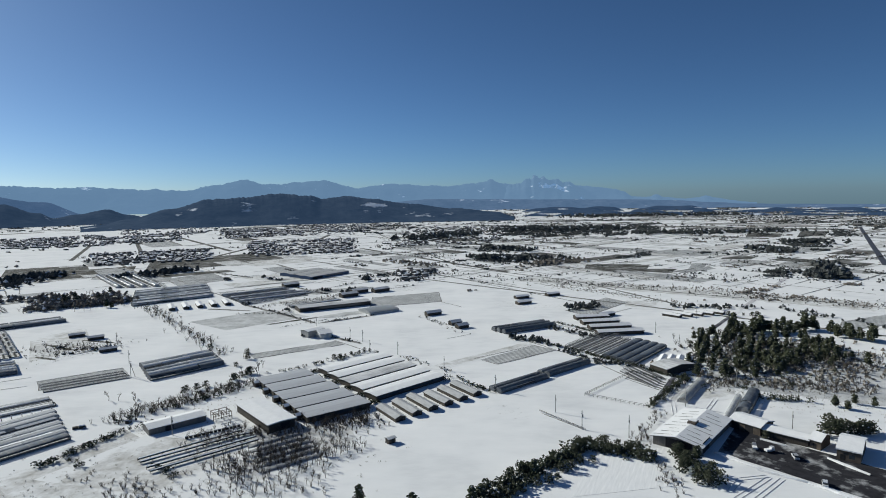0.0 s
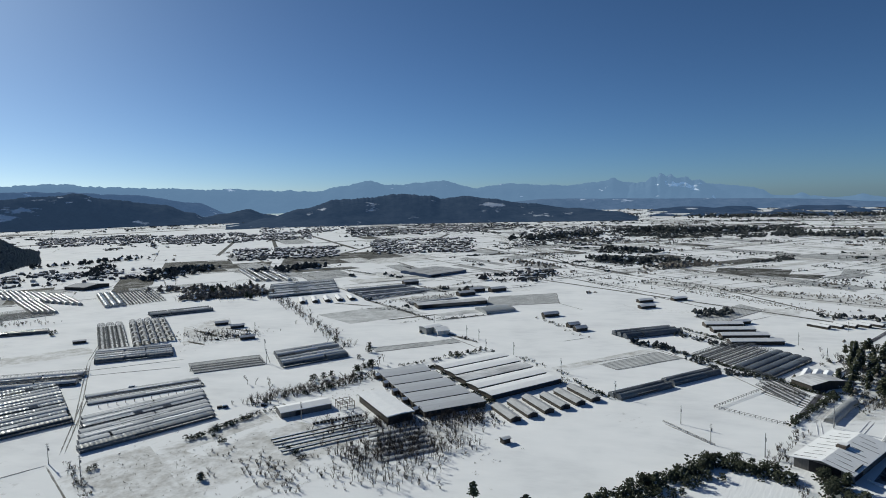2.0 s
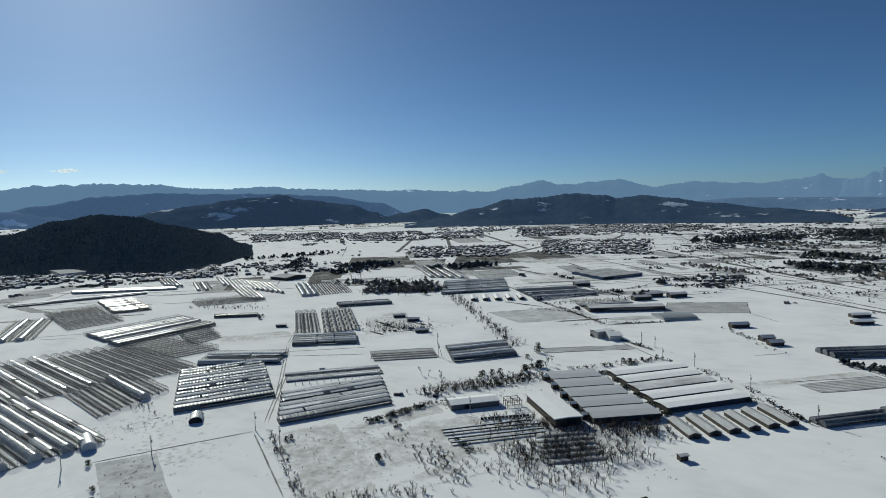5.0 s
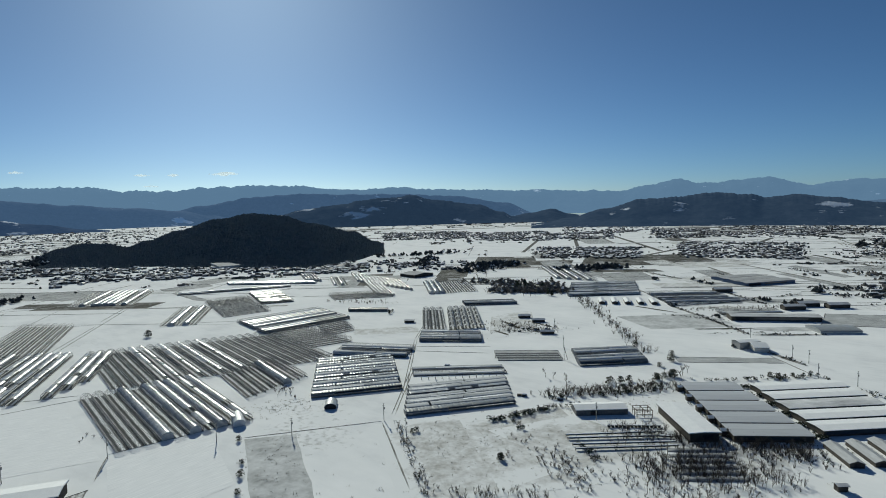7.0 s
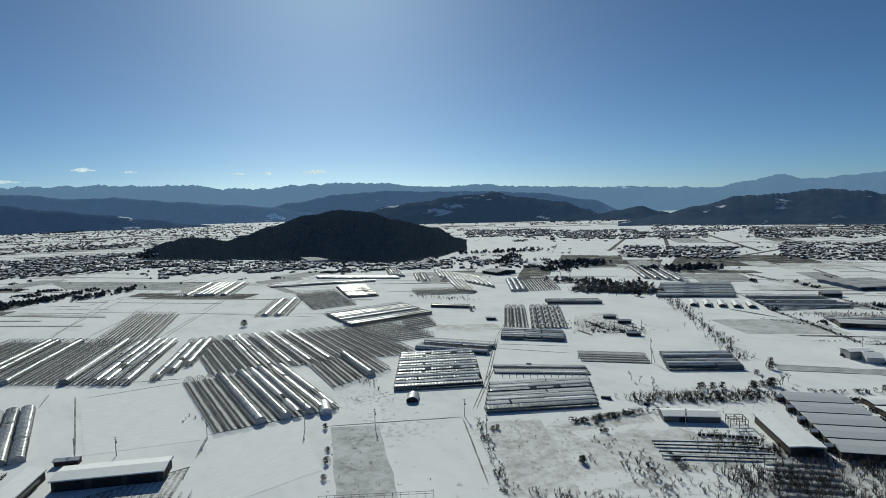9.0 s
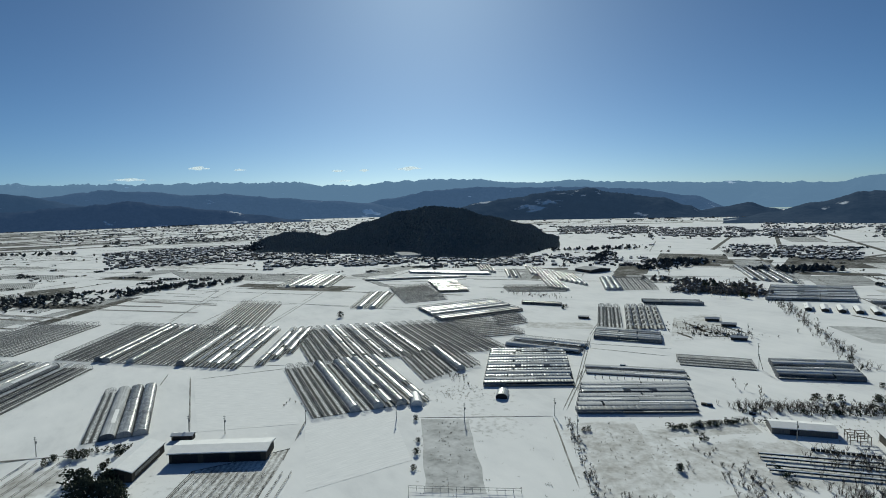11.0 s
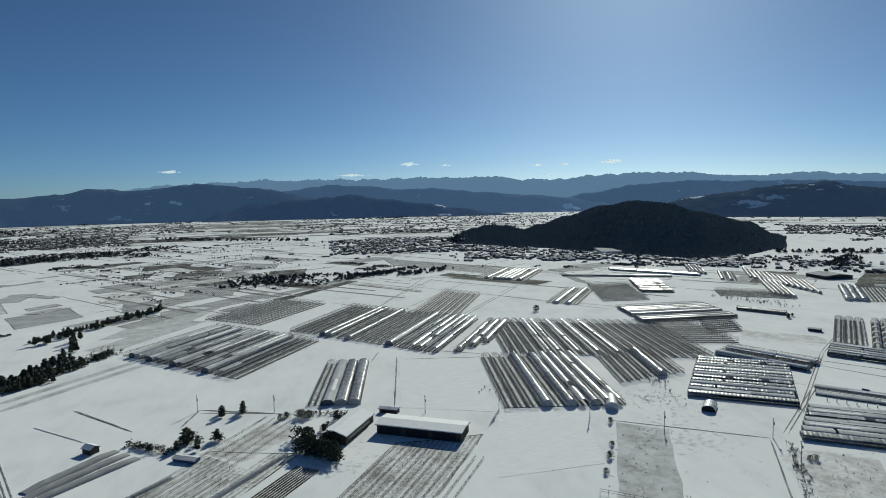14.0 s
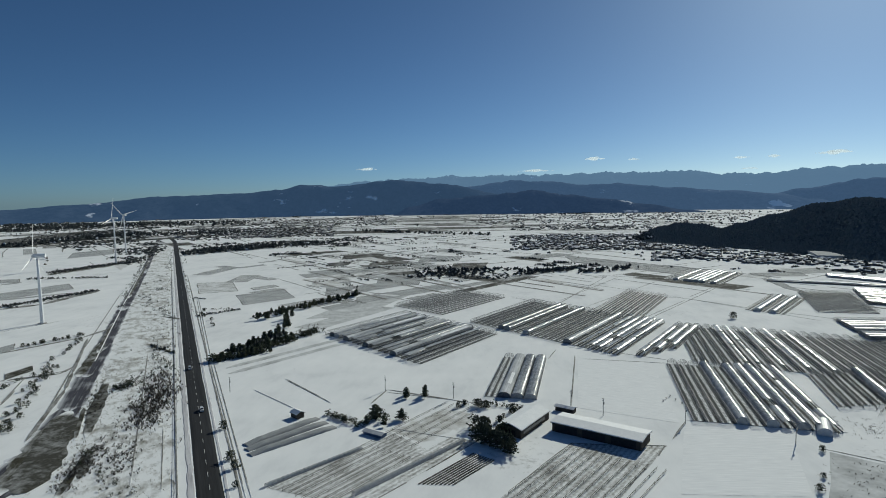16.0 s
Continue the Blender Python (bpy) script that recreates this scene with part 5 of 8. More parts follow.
def bare_mesh(seed, h, spread=0.5):
    """A leafless tree: trunk, limbs and twigs by forking."""
    rnd = random.Random(seed)
    trunk, limbs = Shape(), Shape()

    def grow(p, d, length, r, depth, s):
        q = p + d * length
        mid = p + d * length * 0.5 + Vector((rnd.gauss(0, 1), rnd.gauss(0, 1), 0)) * length * 0.05
        s.tube([tuple(p), tuple(mid), tuple(q)], max(r, 0.035), max(r * 0.6, 0.022))
        if depth == 0:
            return
        for _ in range(3 if depth > 1 else 4):
            w = (d + Vector((rnd.gauss(0, spread), rnd.gauss(0, spread), rnd.uniform(0.0, 0.35)))).normalized()
            grow(p + d * length * rnd.uniform(0.55, 1.0), w, length * rnd.uniform(0.55, 0.8), r * 0.5, depth - 1, limbs)

    grow(Vector((0, 0, 0)), Vector((rnd.gauss(0, 0.06), rnd.gauss(0, 0.06), 1)).normalized(), h * 0.36, h * 0.022, 3, trunk)
    return trunk, limbs


def proto(name, meshes, crown_mat, label, category, group, crown="crown"):
    ob = thing(name, pose(0, 0, -60), label, category, group)
    part("trunk", meshes[0], "bark", ob)
    part(crown, meshes[1], crown_mat, ob)
    return ob


KINDS = {
    "pine": [lambda i: proto("pine_tree", pine_mesh(i, 9.0), "pine", "dark green pine with snow caught on its boughs", "tree", "pines on the plain"), 5, 9.0],
    "bush": [lambda i: proto("evergreen_bush", bush_mesh(i + 20, 3.0), "shrub", "dense dark evergreen bush standing in snow", "bush", "bushes on the plain"), 4, 3.0],
    "bare": [lambda i: proto("bare_tree", bare_mesh(i + 40, 7.0), "twig", "leafless grey-brown tree standing in snow", "tree", "leafless trees", "crown"), 5, 7.0],
    "sapling": [lambda i: proto("bare_sapling", bare_mesh(i + 60, 4.0, 0.3), "twig", "thin leafless sapling standing in snow", "tree", "leafless saplings", "crown"), 4, 4.0],
}
FIRST = {}
DICE = random.Random(77)


def tree(kind, x, y, h):
    """One tree: the first of each variety is built, later ones are copies of it."""
    make, n, base = KINDS[kind]
    i = DICE.randrange(n)
    k = h / base
    m = pose(x, y, -0.05, 0, 0, DICE.random() * 360) @ Matrix.Diagonal((k * DICE.uniform(0.9, 1.1), k, k * DICE.uniform(0.9, 1.1), 1))
    if (kind, i) not in FIRST:
        FIRST[kind, i] = make(i)
        FIRST[kind, i].matrix_basis = m
        return FIRST[kind, i]
    ob = copy_thing(FIRST[kind, i], Matrix())
    ob.matrix_basis = m
    return ob


def tree_row(x1, y1, x2, y2, n, kind, h0, h1, spread=1.5):
    for i in range(n):
        u = (i + DICE.random()) / n
        tree(kind, x1 + (x2 - x1) * u + DICE.gauss(0, spread), y1 + (y2 - y1) * u + DICE.gauss(0, spread), DICE.uniform(h0, h1))


def tree_patch(x, y, ang, length, width, skew, n, kind, h0, h1):
    m = pose(x, y, 0, 0, 0, ang)
    for _ in range(n):
        v = DICE.random()
        p = m @ Vector((length * DICE.random() + skew * v, width * v, 0))
        tree(kind, p.x, p.y, DICE.uniform(h0, h1))


# hedge and pines round the near snow field
tree_row(11.5, 167.8, 28.3, 184.1, 11, "bush", 2.6, 4.6, 1.6)
tree_row(24.8, 178.6, 49.9, 205.2, 12, "bush", 2.4, 4.2, 1.4)
tree_row(29.8, 176.6, 53.1, 198.0, 8, "bush", 2.0, 3.6, 1.4)
tree_row(48.6, 203.8, 68.7, 192.1, 14, "bush", 2.2, 3.8, 1.4)
tree_row(54.9, 205.0, 68.6, 197.4, 7, "bush", 2.6, 4.0, 1.2)
tree_row(79.2, 197.0, 78.6, 171.4, 18, "bush", 3.0, 5.0, 2.4)
for a in ((-25.9, 167.1), (-10.0, 162.8), (9.8, 166.9), (27.7, 180.3), (7.2, 163.8), (83.6, 190.3)):
    tree("pine", *a, 5.5)
# pine wood beyond the farm
tree_patch(126.0, 275.0, 3.0, 42.1, 85.0, 32.0, 62, "pine", 4, 8)
tree_patch(162.0, 282.0, 8.0, 54.9, 85.0, 20.0, 80, "pine", 4, 8)
tree_patch(128.0, 275.0, 5.0, 69.3, 88.0, 25.0, 24, "bush", 2.0, 4.5)
tree_row(155.9, 352.7, 122.8, 276.8, 8, "pine", 5, 8, 3)
tree_row(183.1, 373.3, 217.1, 363.1, 12, "pine", 7, 11, 4)
tree_row(226.0, 378.3, 253.8, 332.8, 16, "pine", 6, 11, 5)
tree_row(163.7, 240.3, 178.4, 229.9, 4, "pine", 3, 5, 3)
tree_row(139.5, 210.1, 158.7, 209.3, 12, "bush", 4.0, 6.0, 1.5)
tree_row(115.2, 207.5, 124.1, 212.3, 3, "bush", 2.0, 3.4, 0.8)
tree_patch(120.0, 274.0, -26.6, 68.4, 90.0, 0.8, 26, "bare", 4, 8)
tree_patch(155.0, 262.0, -26.7, 33.8, 50.0, 9.1, 18, "sapling", 2, 5)
tree_row(67.2, 202.1, 88.0, 233.9, 14, "sapling", 2.0, 4.0, 1.0)
tree_row(203.7, 415.9, 226.9, 414.1, 6, "bush", 2, 4, 2)
tree_row(171.8, 366.3, 185.8, 350.7, 8, "bush", 2, 4, 2)
tree_row(70.3, 188.7, 68.2, 166.7, 6, "sapling", 2.5, 4, 1.0)
# orchard and thicket by the poultry sheds
tree_patch(-67.1, 165.7, 48.8, 49.4, 40.5, 10.1, 60, "bare", 3.5, 6.0)
tree_patch(-65.1, 165.6, 54.8, 43.3, 24.8, 9.5, 45, "sapling", 2.0, 4.0)
tree_patch(-60.4, 199.3, 40.0, 42.6, 17.1, 7.4, 40, "bare", 3.0, 5.5)
tree_patch(-50.3, 186.9, 60.1, 39.7, 21.6, 16.5, 35, "sapling", 2.5, 4.5)
tree_row(-74.8, 189.4, -57.2, 169.8, 22, "bare", 3.5, 5.0, 1.5)
tree_row(-57.6, 169.7, -32.9, 211.0, 34, "bare", 3.0, 5.0, 1.5)
tree_row(-50.8, 168.2, -38.6, 190.1, 20, "bare", 3.5, 5.5, 2.0)
tree_row(-49.2, 194.2, -31.0, 204.5, 26, "bare", 3.0, 5.0, 2.0)
tree_patch(-53.5, 168.8, 52.9, 27.7, 30.6, 15.3, 18, "bare", 3.0, 5.0)
tree_row(-135.2, 237.9, -94.3, 283.4, 26, "bare", 3.0, 6.0, 2.4)
tree_row(-150.8, 266.1, -124.3, 245.6, 8, "bare", 4.0, 6.5, 2.5)
tree_row(-123.4, 266.4, -115.3, 277.0, 4, "bush", 2.4, 3.4, 1.2)
tree_row(-105.8, 285.2, -99.1, 298.3, 6, "bush", 2.5, 4.0, 1.4)
tree_row(-101.8, 291.8, -94.9, 305.3, 7, "bare", 4.5, 7.5, 2.0)
tree_row(-61.1, 315.5, -44.6, 338.8, 10, "bush", 1.6, 3.0, 1.5)
# thicket line and grove further out
tree_row(-250.1, 488.7, -126.7, 332.5, 34, "bare", 4, 7, 3.0)
tree_patch(-318.5, 456.2, 34.0, 62.8, 96.7, -3.8, 12, "pine", 5, 7)
tree_patch(-318.5, 456.2, 34.0, 62.8, 96.7, -3.8, 30, "bare", 5, 9)
tree_row(-109.8, 300.8, -115.0, 335.9, 3, "bush", 2.0, 4.2, 1.0)
tree("bush", -430.3, 181.8, 5.0)
for a in ((-231.3, 352.3), (-156.8, 164.6), (-115.1, 165.3), (-205.7, 118.3), (-167.3, 94.7), (-156.1, 166.5), (-115.0, 164.8), (-186.2, 107.8), (-177.4, 101.8)):
    tree("bush", *a, DICE.uniform(1.6, 2.6))
tree_row(-170.3, 169.4, -118.5, 129.1, 16, "sapling", 1.2, 2.6, 0.8)
tree_row(-238.6, 157.7, -264.0, 185.8, 8, "sapling", 1.5, 3.0, 1.5)
tree_row(-117.2, 135.7, -89.5, 153.7, 26, "sapling", 1.5, 2.8, 2.0)
tree_patch(-130.0, 139.2, 61.2, 47.2, 25.9, 11.1, 16, "sapling", 0.8, 1.6)
tree_row(-458.0, 368.8, -387.1, 381.7, 12, "bare", 3, 5, 3)
tree_row(-343.6, 335.2, -348.6, 348.8, 3, "bush", 2.0, 3.4, 0.8)
# round the hay barns
tree_row(-213.4, -2.2, -202.6, 12.1, 13, "bush", 4.5, 6.5, 1.2)
tree_row(-224.5, -2.0, -216.3, 8.6, 5, "bush", 4.0, 6.0, 1.0)
for a, h in (((-257.9, -33.4), 5.0), ((-258.3, -25.1), 5.0), ((-233.4, -43.5), 7.0), ((-232.2, -32.3), 4.5), ((-226.4, -45.4), 4.0), ((-224.8, -38.2), 4.0)):
    tree("pine", *a, h)
tree_row(-250.1, -7.7, -247.3, 3.3, 8, "bush", 2.2, 3.6, 1.2)
tree_row(-227.9, 6.4, -243.9, 15.5, 6, "bush", 1.6, 3.0, 1.0)
for a, h in (((-221.0, -101.8), 3.4), ((-194.1, -87.6), 3.4), ((-187.7, -83.1), 3.2), ((-175.0, -77.5), 2.0), ((-231.6, -43.0), 3.9), ((-234.1, -41.6), 3.95), ((-230.5, -38.6), 3.5), ((-232.8, -44.8), 3.2), ((-233.0, -33.0), 3.4), ((-231.8, -31.0), 3.2), ((-262.1, -34.2), 4.0), ((-262.2, -25.4), 4.6)):
    tree("bush" if h < 4 else "pine", *a, h)
tree_row(-317.8, -149.4, -336.0, -126.8, 14, "pine", 3.0, 5.0, 2.0)
tree_row(-329.7, -137.9, -370.9, -120.8, 14, "pine", 3.5, 5.5, 3.0)
tree_row(-371.0, -135.8, -444.5, -144.1, 10, "pine", 4.0, 7.5, 3.0)
tree_row(-333.3, -146.5, -379.2, -128.6, 16, "pine", 4.5, 7.0, 2.0)
tree_row(-369.3, -128.2, -408.8, -114.1, 12, "bare", 4.0, 6.0, 2.0)
tree_row(-440.7, -172.0, -547.7, -113.4, 26, "pine", 2.6, 4.4, 1.4)
tree_row(-428.0, -166.9, -544.4, -110.7, 32, "pine", 4.0, 6.5, 2.5)
tree_row(-378.7, -119.5, -386.8, -108.3, 6, "bare", 4.0, 6.0, 2.5)
tree_row(-469.4, -230.4, -405.2, -191.2, 6, "bush", 1.6, 3.5, 1.5)
tree_row(-213.7, -188.4, -317.5, -245.6, 18, "bush", 1.5, 3.0, 1.5)
tree_row(-349.6, -288.4, -379.9, -270.4, 12, "bush", 1.6, 3.0, 1.2)
tree_row(-336.0, -252.4, -371.8, -262.8, 6, "bush", 1.6, 3.0, 1.2)

tree("bush", -225.2, -194.4, 2.4)
tree("bush", -231.4, -194.6, 2.4)
tree("bush", -247.7, -203.8, 1.9)
tree("bush", -266.3, -214.2, 2.4)
tree("bush", -284.0, -222.8, 2.3)
tree("bush", -291.8, -225.6, 2.3)
tree("bush", -304.1, -231.6, 2.3)
tree("bush", -332.2, -248.5, 2.0)
tree("bush", -342.7, -252.8, 2.3)
tree("bush", -364.1, -263.3, 2.4)
tree("bush", -381.6, -273.2, 2.6)
tree("bush", -352.5, -286.8, 1.9)
tree("bush", -359.8, -284.2, 2.3)
tree("bush", -365.8, -279.1, 2.8)
tree("bush", -371.9, -274.6, 1.9)

def far_trees(name, material, label, category, spots):
    """Woods and hedges far across the plain, too many to count. spots: lines with a width, a number and heights."""
    rnd = random.Random(len(spots))
    s = Shape()
    for x1, y1, x2, y2, wide, n, h0, h1 in spots:
        for _ in range(n):
            u = rnd.random()
            x, y = x1 + (x2 - x1) * u + rnd.gauss(0, wide), y1 + (y2 - y1) * u + rnd.gauss(0, wide)
            h = rnd.uniform(h0, h1)
            for q in range(3):
                clump(s, x + rnd.gauss(0, h * 0.16), y + rnd.gauss(0, h * 0.16), h * (0.25 + 0.2 * q), h * (0.5 - 0.1 * q), h * 0.3, rnd)
    return single(name, s, material, Matrix(), label, category, kind="stuff")


WINDBREAKS = []
WINDBREAKS.append((-440.7, -172.0, -547.7, -113.4, 1.6, 110, 1.8, 3.4))
WINDBREAKS.append((-333.3, -146.5, -379.2, -128.6, 2.2, 90, 2.5, 4.6))
WINDBREAKS.append((-2275.2, -1931.8, -2287.8, -954.9, 90, 420, 8, 14))
WINDBREAKS.append((-1511.5, -1048.7, -1635.9, -684.0, 45, 160, 5, 10))
WINDBREAKS.append((-963.0, -492.1, -1180.2, -330.0, 7, 150, 5, 10))
WINDBREAKS.append((-1003.9, -497.5, -1109.3, -409.6, 7, 90, 5, 11))
WINDBREAKS.append((-668.0, -60.2, -716.5, -12.5, 14, 150, 2.8, 5))
WINDBREAKS.append((-731.3, -62.2, -722.9, 56.5, 7, 80, 2.4, 4.6))
WINDBREAKS.append((-671.9, 36.5, -736.0, 113.3, 5, 60, 2.2, 4.4))
WINDBREAKS.append((-719.5, 104.0, -763.2, 153.3, 6, 30, 2.4, 5))
WINDBREAKS.append((-1156.5, -985.7, -1615.7, -970.6, 22, 240, 6, 12))
WINDBREAKS.append((-1891.1, -1607.0, -2210.8, -1348.7, 40, 160, 8, 14))
WINDBREAKS.append((-1624.5, -330.8, -1379.1, 12.6, 14, 90, 5, 9))
WINDBREAKS.append((-568.5, 623.4, -645.4, 739.8, 8, 60, 4, 7))
WINDBREAKS.append((-461.3, 597.7, -476.0, 705.9, 10, 90, 4, 8))
WINDBREAKS.append((-367.6, 672.8, -313.8, 733.5, 9, 70, 4, 9))
WINDBREAKS.append((-497.2, 656.7, -460.8, 698.1, 9, 90, 4, 8))
WINDBREAKS.append((-85.0, 654.0, -9.5, 668.4, 7, 90, 1.8, 4))
WINDBREAKS.append((-74.6, 618.3, -15.0, 624.1, 6, 50, 1.5, 3))
WINDBREAKS.append((44.0, 821.5, 109.9, 783.6, 9, 110, 5, 9))
WINDBREAKS.append((71.1, 973.1, 136.9, 913.1, 9, 90, 5, 9))
WINDBREAKS.append((113.7, 811.0, 161.1, 776.2, 10, 70, 4, 8))
WINDBREAKS.append((473.0, 901.2, 490.6, 828.0, 9, 80, 5, 9))
WINDBREAKS.append((583.4, 985.6, 620.8, 955.6, 12, 90, 5, 10))
WINDBREAKS.append((376.6, 599.8, 403.7, 588.4, 8, 90, 5, 9))
WINDBREAKS.append((441.4, 688.0, 408.5, 617.6, 5, 40, 6, 11))
WINDBREAKS.append((347.1, 625.1, 380.0, 634.8, 6, 45, 3, 6))
WINDBREAKS.append((97.9, 449.8, 124.0, 466.3, 5, 45, 2.5, 5))
WINDBREAKS.append((63.5, 398.7, 95.1, 356.7, 2, 60, 1.5, 2.6))
WINDBREAKS.append((103.1, 387.2, 116.0, 413.1, 2, 16, 1.5, 2.6))
WINDBREAKS.append((41.9, 363.2, 59.5, 352.1, 2.5, 40, 2, 3.4))
WINDBREAKS.append((59.5, 352.1, 79.2, 308.2, 1.6, 60, 1.2, 2.2))
WINDBREAKS.append((79.2, 308.2, 102.4, 296.6, 2, 40, 1.2, 2.2))
WINDBREAKS.append((180.7, 449.6, 239.1, 444.7, 4, 40, 2, 4))
WINDBREAKS.append((252.0, 436.9, 284.7, 374.0, 5, 40, 1.5, 3.5))
WINDBREAKS.append((156.4, 1400.9, 448.9, 1434.9, 30, 300, 6, 12))
WINDBREAKS.append((-72.5, 1186.7, 58.9, 1324.5, 22, 200, 6, 11))
WINDBREAKS.append((446.0, 2150.2, 1049.1, 2164.2, 45, 300, 8, 14))
WINDBREAKS.append((411.6, 1239.0, 738.3, 1249.1, 22, 200, 6, 11))
WINDBREAKS.append((-1157.9, 314.6, -1420.0, 430.0, 12, 130, 6, 11))
WINDBREAKS.append((-1355.4, 389.5, -1464.3, 577.6, 10, 160, 6, 12))
WINDBREAKS.append((-744.5, 697.1, -659.3, 824.8, 10, 60, 4, 8))
WINDBREAKS.append((-684.2, 110.3, -730.7, 184.4, 5, 60, 3, 6))
WINDBREAKS.append((-698.7, 57.2, -716.4, 105.8, 6, 70, 3, 6))
far_trees("windbreak", "grove", "dark windbreak trees across the far plain", "trees", WINDBREAKS)


def open_ground(az, r):
    """Where the plain lies bare: the mound, the wide paddies and the highway."""
    return 110 < az and r < 1050 or 45 < az < 75 and 840 < r < 1500 or 20 < az < 45 and (1130 < r < 1270 or 1640 < r < 2100) or 44 < az < 110 and 1380 < r < 1560 or 4 < az < 26 and 1250 < r < 1380 or -22 < az < 30 and 1990 < r < 2250


def strewn(name, material, label, category, seed, count, keep):
    """Hedges, copses and field trees of the far plain, gathered along its lanes and banks."""
    rnd = random.Random(seed)
    s = Shape()
    made = 0
    c, n = math.cos(radians(38)), math.sin(radians(38))
    while made < count:
        az, r = rnd.uniform(-44, 136), 520 * (3300 / 520) ** rnd.random()
        if open_ground(az, r) or r < 760 and 2 < az < 110:
            continue
        x, y = polar(az, r)
        u, v = x * c + y * n, -x * n + y * c
        g = 0.55 * fbm(u / 210 + seed, v / 26) + 0.55 * fbm(u / 26, v / 210 + seed) + 0.35 * fbm(x / 300, y / 300, seed)
        if g < keep - (0.12 if az < 8 and r > 1100 else 0.0) + rnd.gauss(0, 0.06):
            continue
        k = (0.7 + r / 850) * rnd.uniform(0.55, 1.2)
        clump(s, x, y, k * 0.4, k * 1.1, k * 0.75, rnd)
        if rnd.random() < 0.6:
            clump(s, x + rnd.gauss(0, k), y + rnd.gauss(0, k), k * 0.6, k * 0.8, k * 0.7, rnd)
        made += 1
    return single(name, s, material, Matrix(), label, category, kind="stuff")


def copses(sectors):
    """Dense dark woods far across the plain, with ragged edges."""
    rnd = random.Random(6)
    s = Shape()
    for a0, a1, r0, r1, n, h0, h1 in sectors:
        made = 0
        while made < n * 2:
            u, w = rnd.random(), rnd.random()
            x, y = polar(a0 + (a1 - a0) * u, r0 + (r1 - r0) * w)
            rim = min(u, 1 - u, w, 1 - w) * 4
            if fbm(x / 60, y / 60, 4.0) + min(1.0, rim) * 0.7 < 0.3 + rnd.gauss(0, 0.1):
                made += 0.2
                continue
            h = rnd.uniform(h0, h1) * 0.5
            clump(s, x, y, h * 0.28, h * 1.0, h * 0.36, rnd)
            clump(s, x + rnd.gauss(0, h * 0.2), y + rnd.gauss(0, h * 0.2), h * 0.45, h * 0.62, h * 0.34, rnd)
            made += 1
    return single("wood", s, "grove", Matrix(), "dark evergreen woods on the far plain", "wood", kind="stuff")


copses([
    (-5.7, 3.4, 1060, 1640, 260, 5, 9), (-11.3, -5.7, 1210, 1680, 620, 6, 10), (-17.3, -10.5, 1250, 1660, 560, 6, 10), (-20.3, -17.3, 1350, 1770, 170, 6, 10),
    (-8.7, -2.7, 775, 870, 330, 3.5, 6.5), (-6.5, -2.7, 900, 1000, 120, 3, 6), (-33.5, -30, 1070, 1250, 240, 5, 8), (-30.9, -27.7, 930, 1080, 150, 4, 7),
    (-35.2, -33.3, 1300, 1530, 130, 5, 9), (-34.5, -32.3, 690, 860, 120, 4, 8), (-30.8, -28.7, 692, 752, 110, 2.5, 5), (-16.7, -11.3, 2250, 2650, 300, 4, 7),
    (-33, -21, 1850, 2550, 380, 3, 6), (-26, -18, 2500, 3000, 200, 3, 6), (-42, -34, 1700, 2700, 260, 4, 7),
    (102.5, 117, 1130, 1330, 300, 5, 9), (86.5, 93, 620, 730, 90, 2.5, 5), (105.7, 117.7, 1480, 2050, 380, 5, 9), (99.8, 105.7, 1240, 1400, 90, 4, 8),
    (120.4, 122.3, 960, 1090, 60, 3, 6), (120.6, 126, 1790, 2150, 200, 6, 10), (74, 84, 1600, 1760, 130, 4, 7), (118, 134, 2300, 3000, 330, 8, 13), (119, 127.5, 1350, 1950, 330, 5, 9), (118.5, 122.5, 1130, 1330, 90, 4, 8),
])
far_trees("thicket", "grove", "low dark scrub along the embankment", "thicket", [(80, 622, 340, 432, 9, 260, 0.7, 1.7), (-40, 700, 150, 560, 8, 120, 0.8, 2.0), (250, 500, 470, 380, 8, 160, 0.7, 1.8), (180, 640, 420, 560, 14, 120, 0.8, 2.2)])
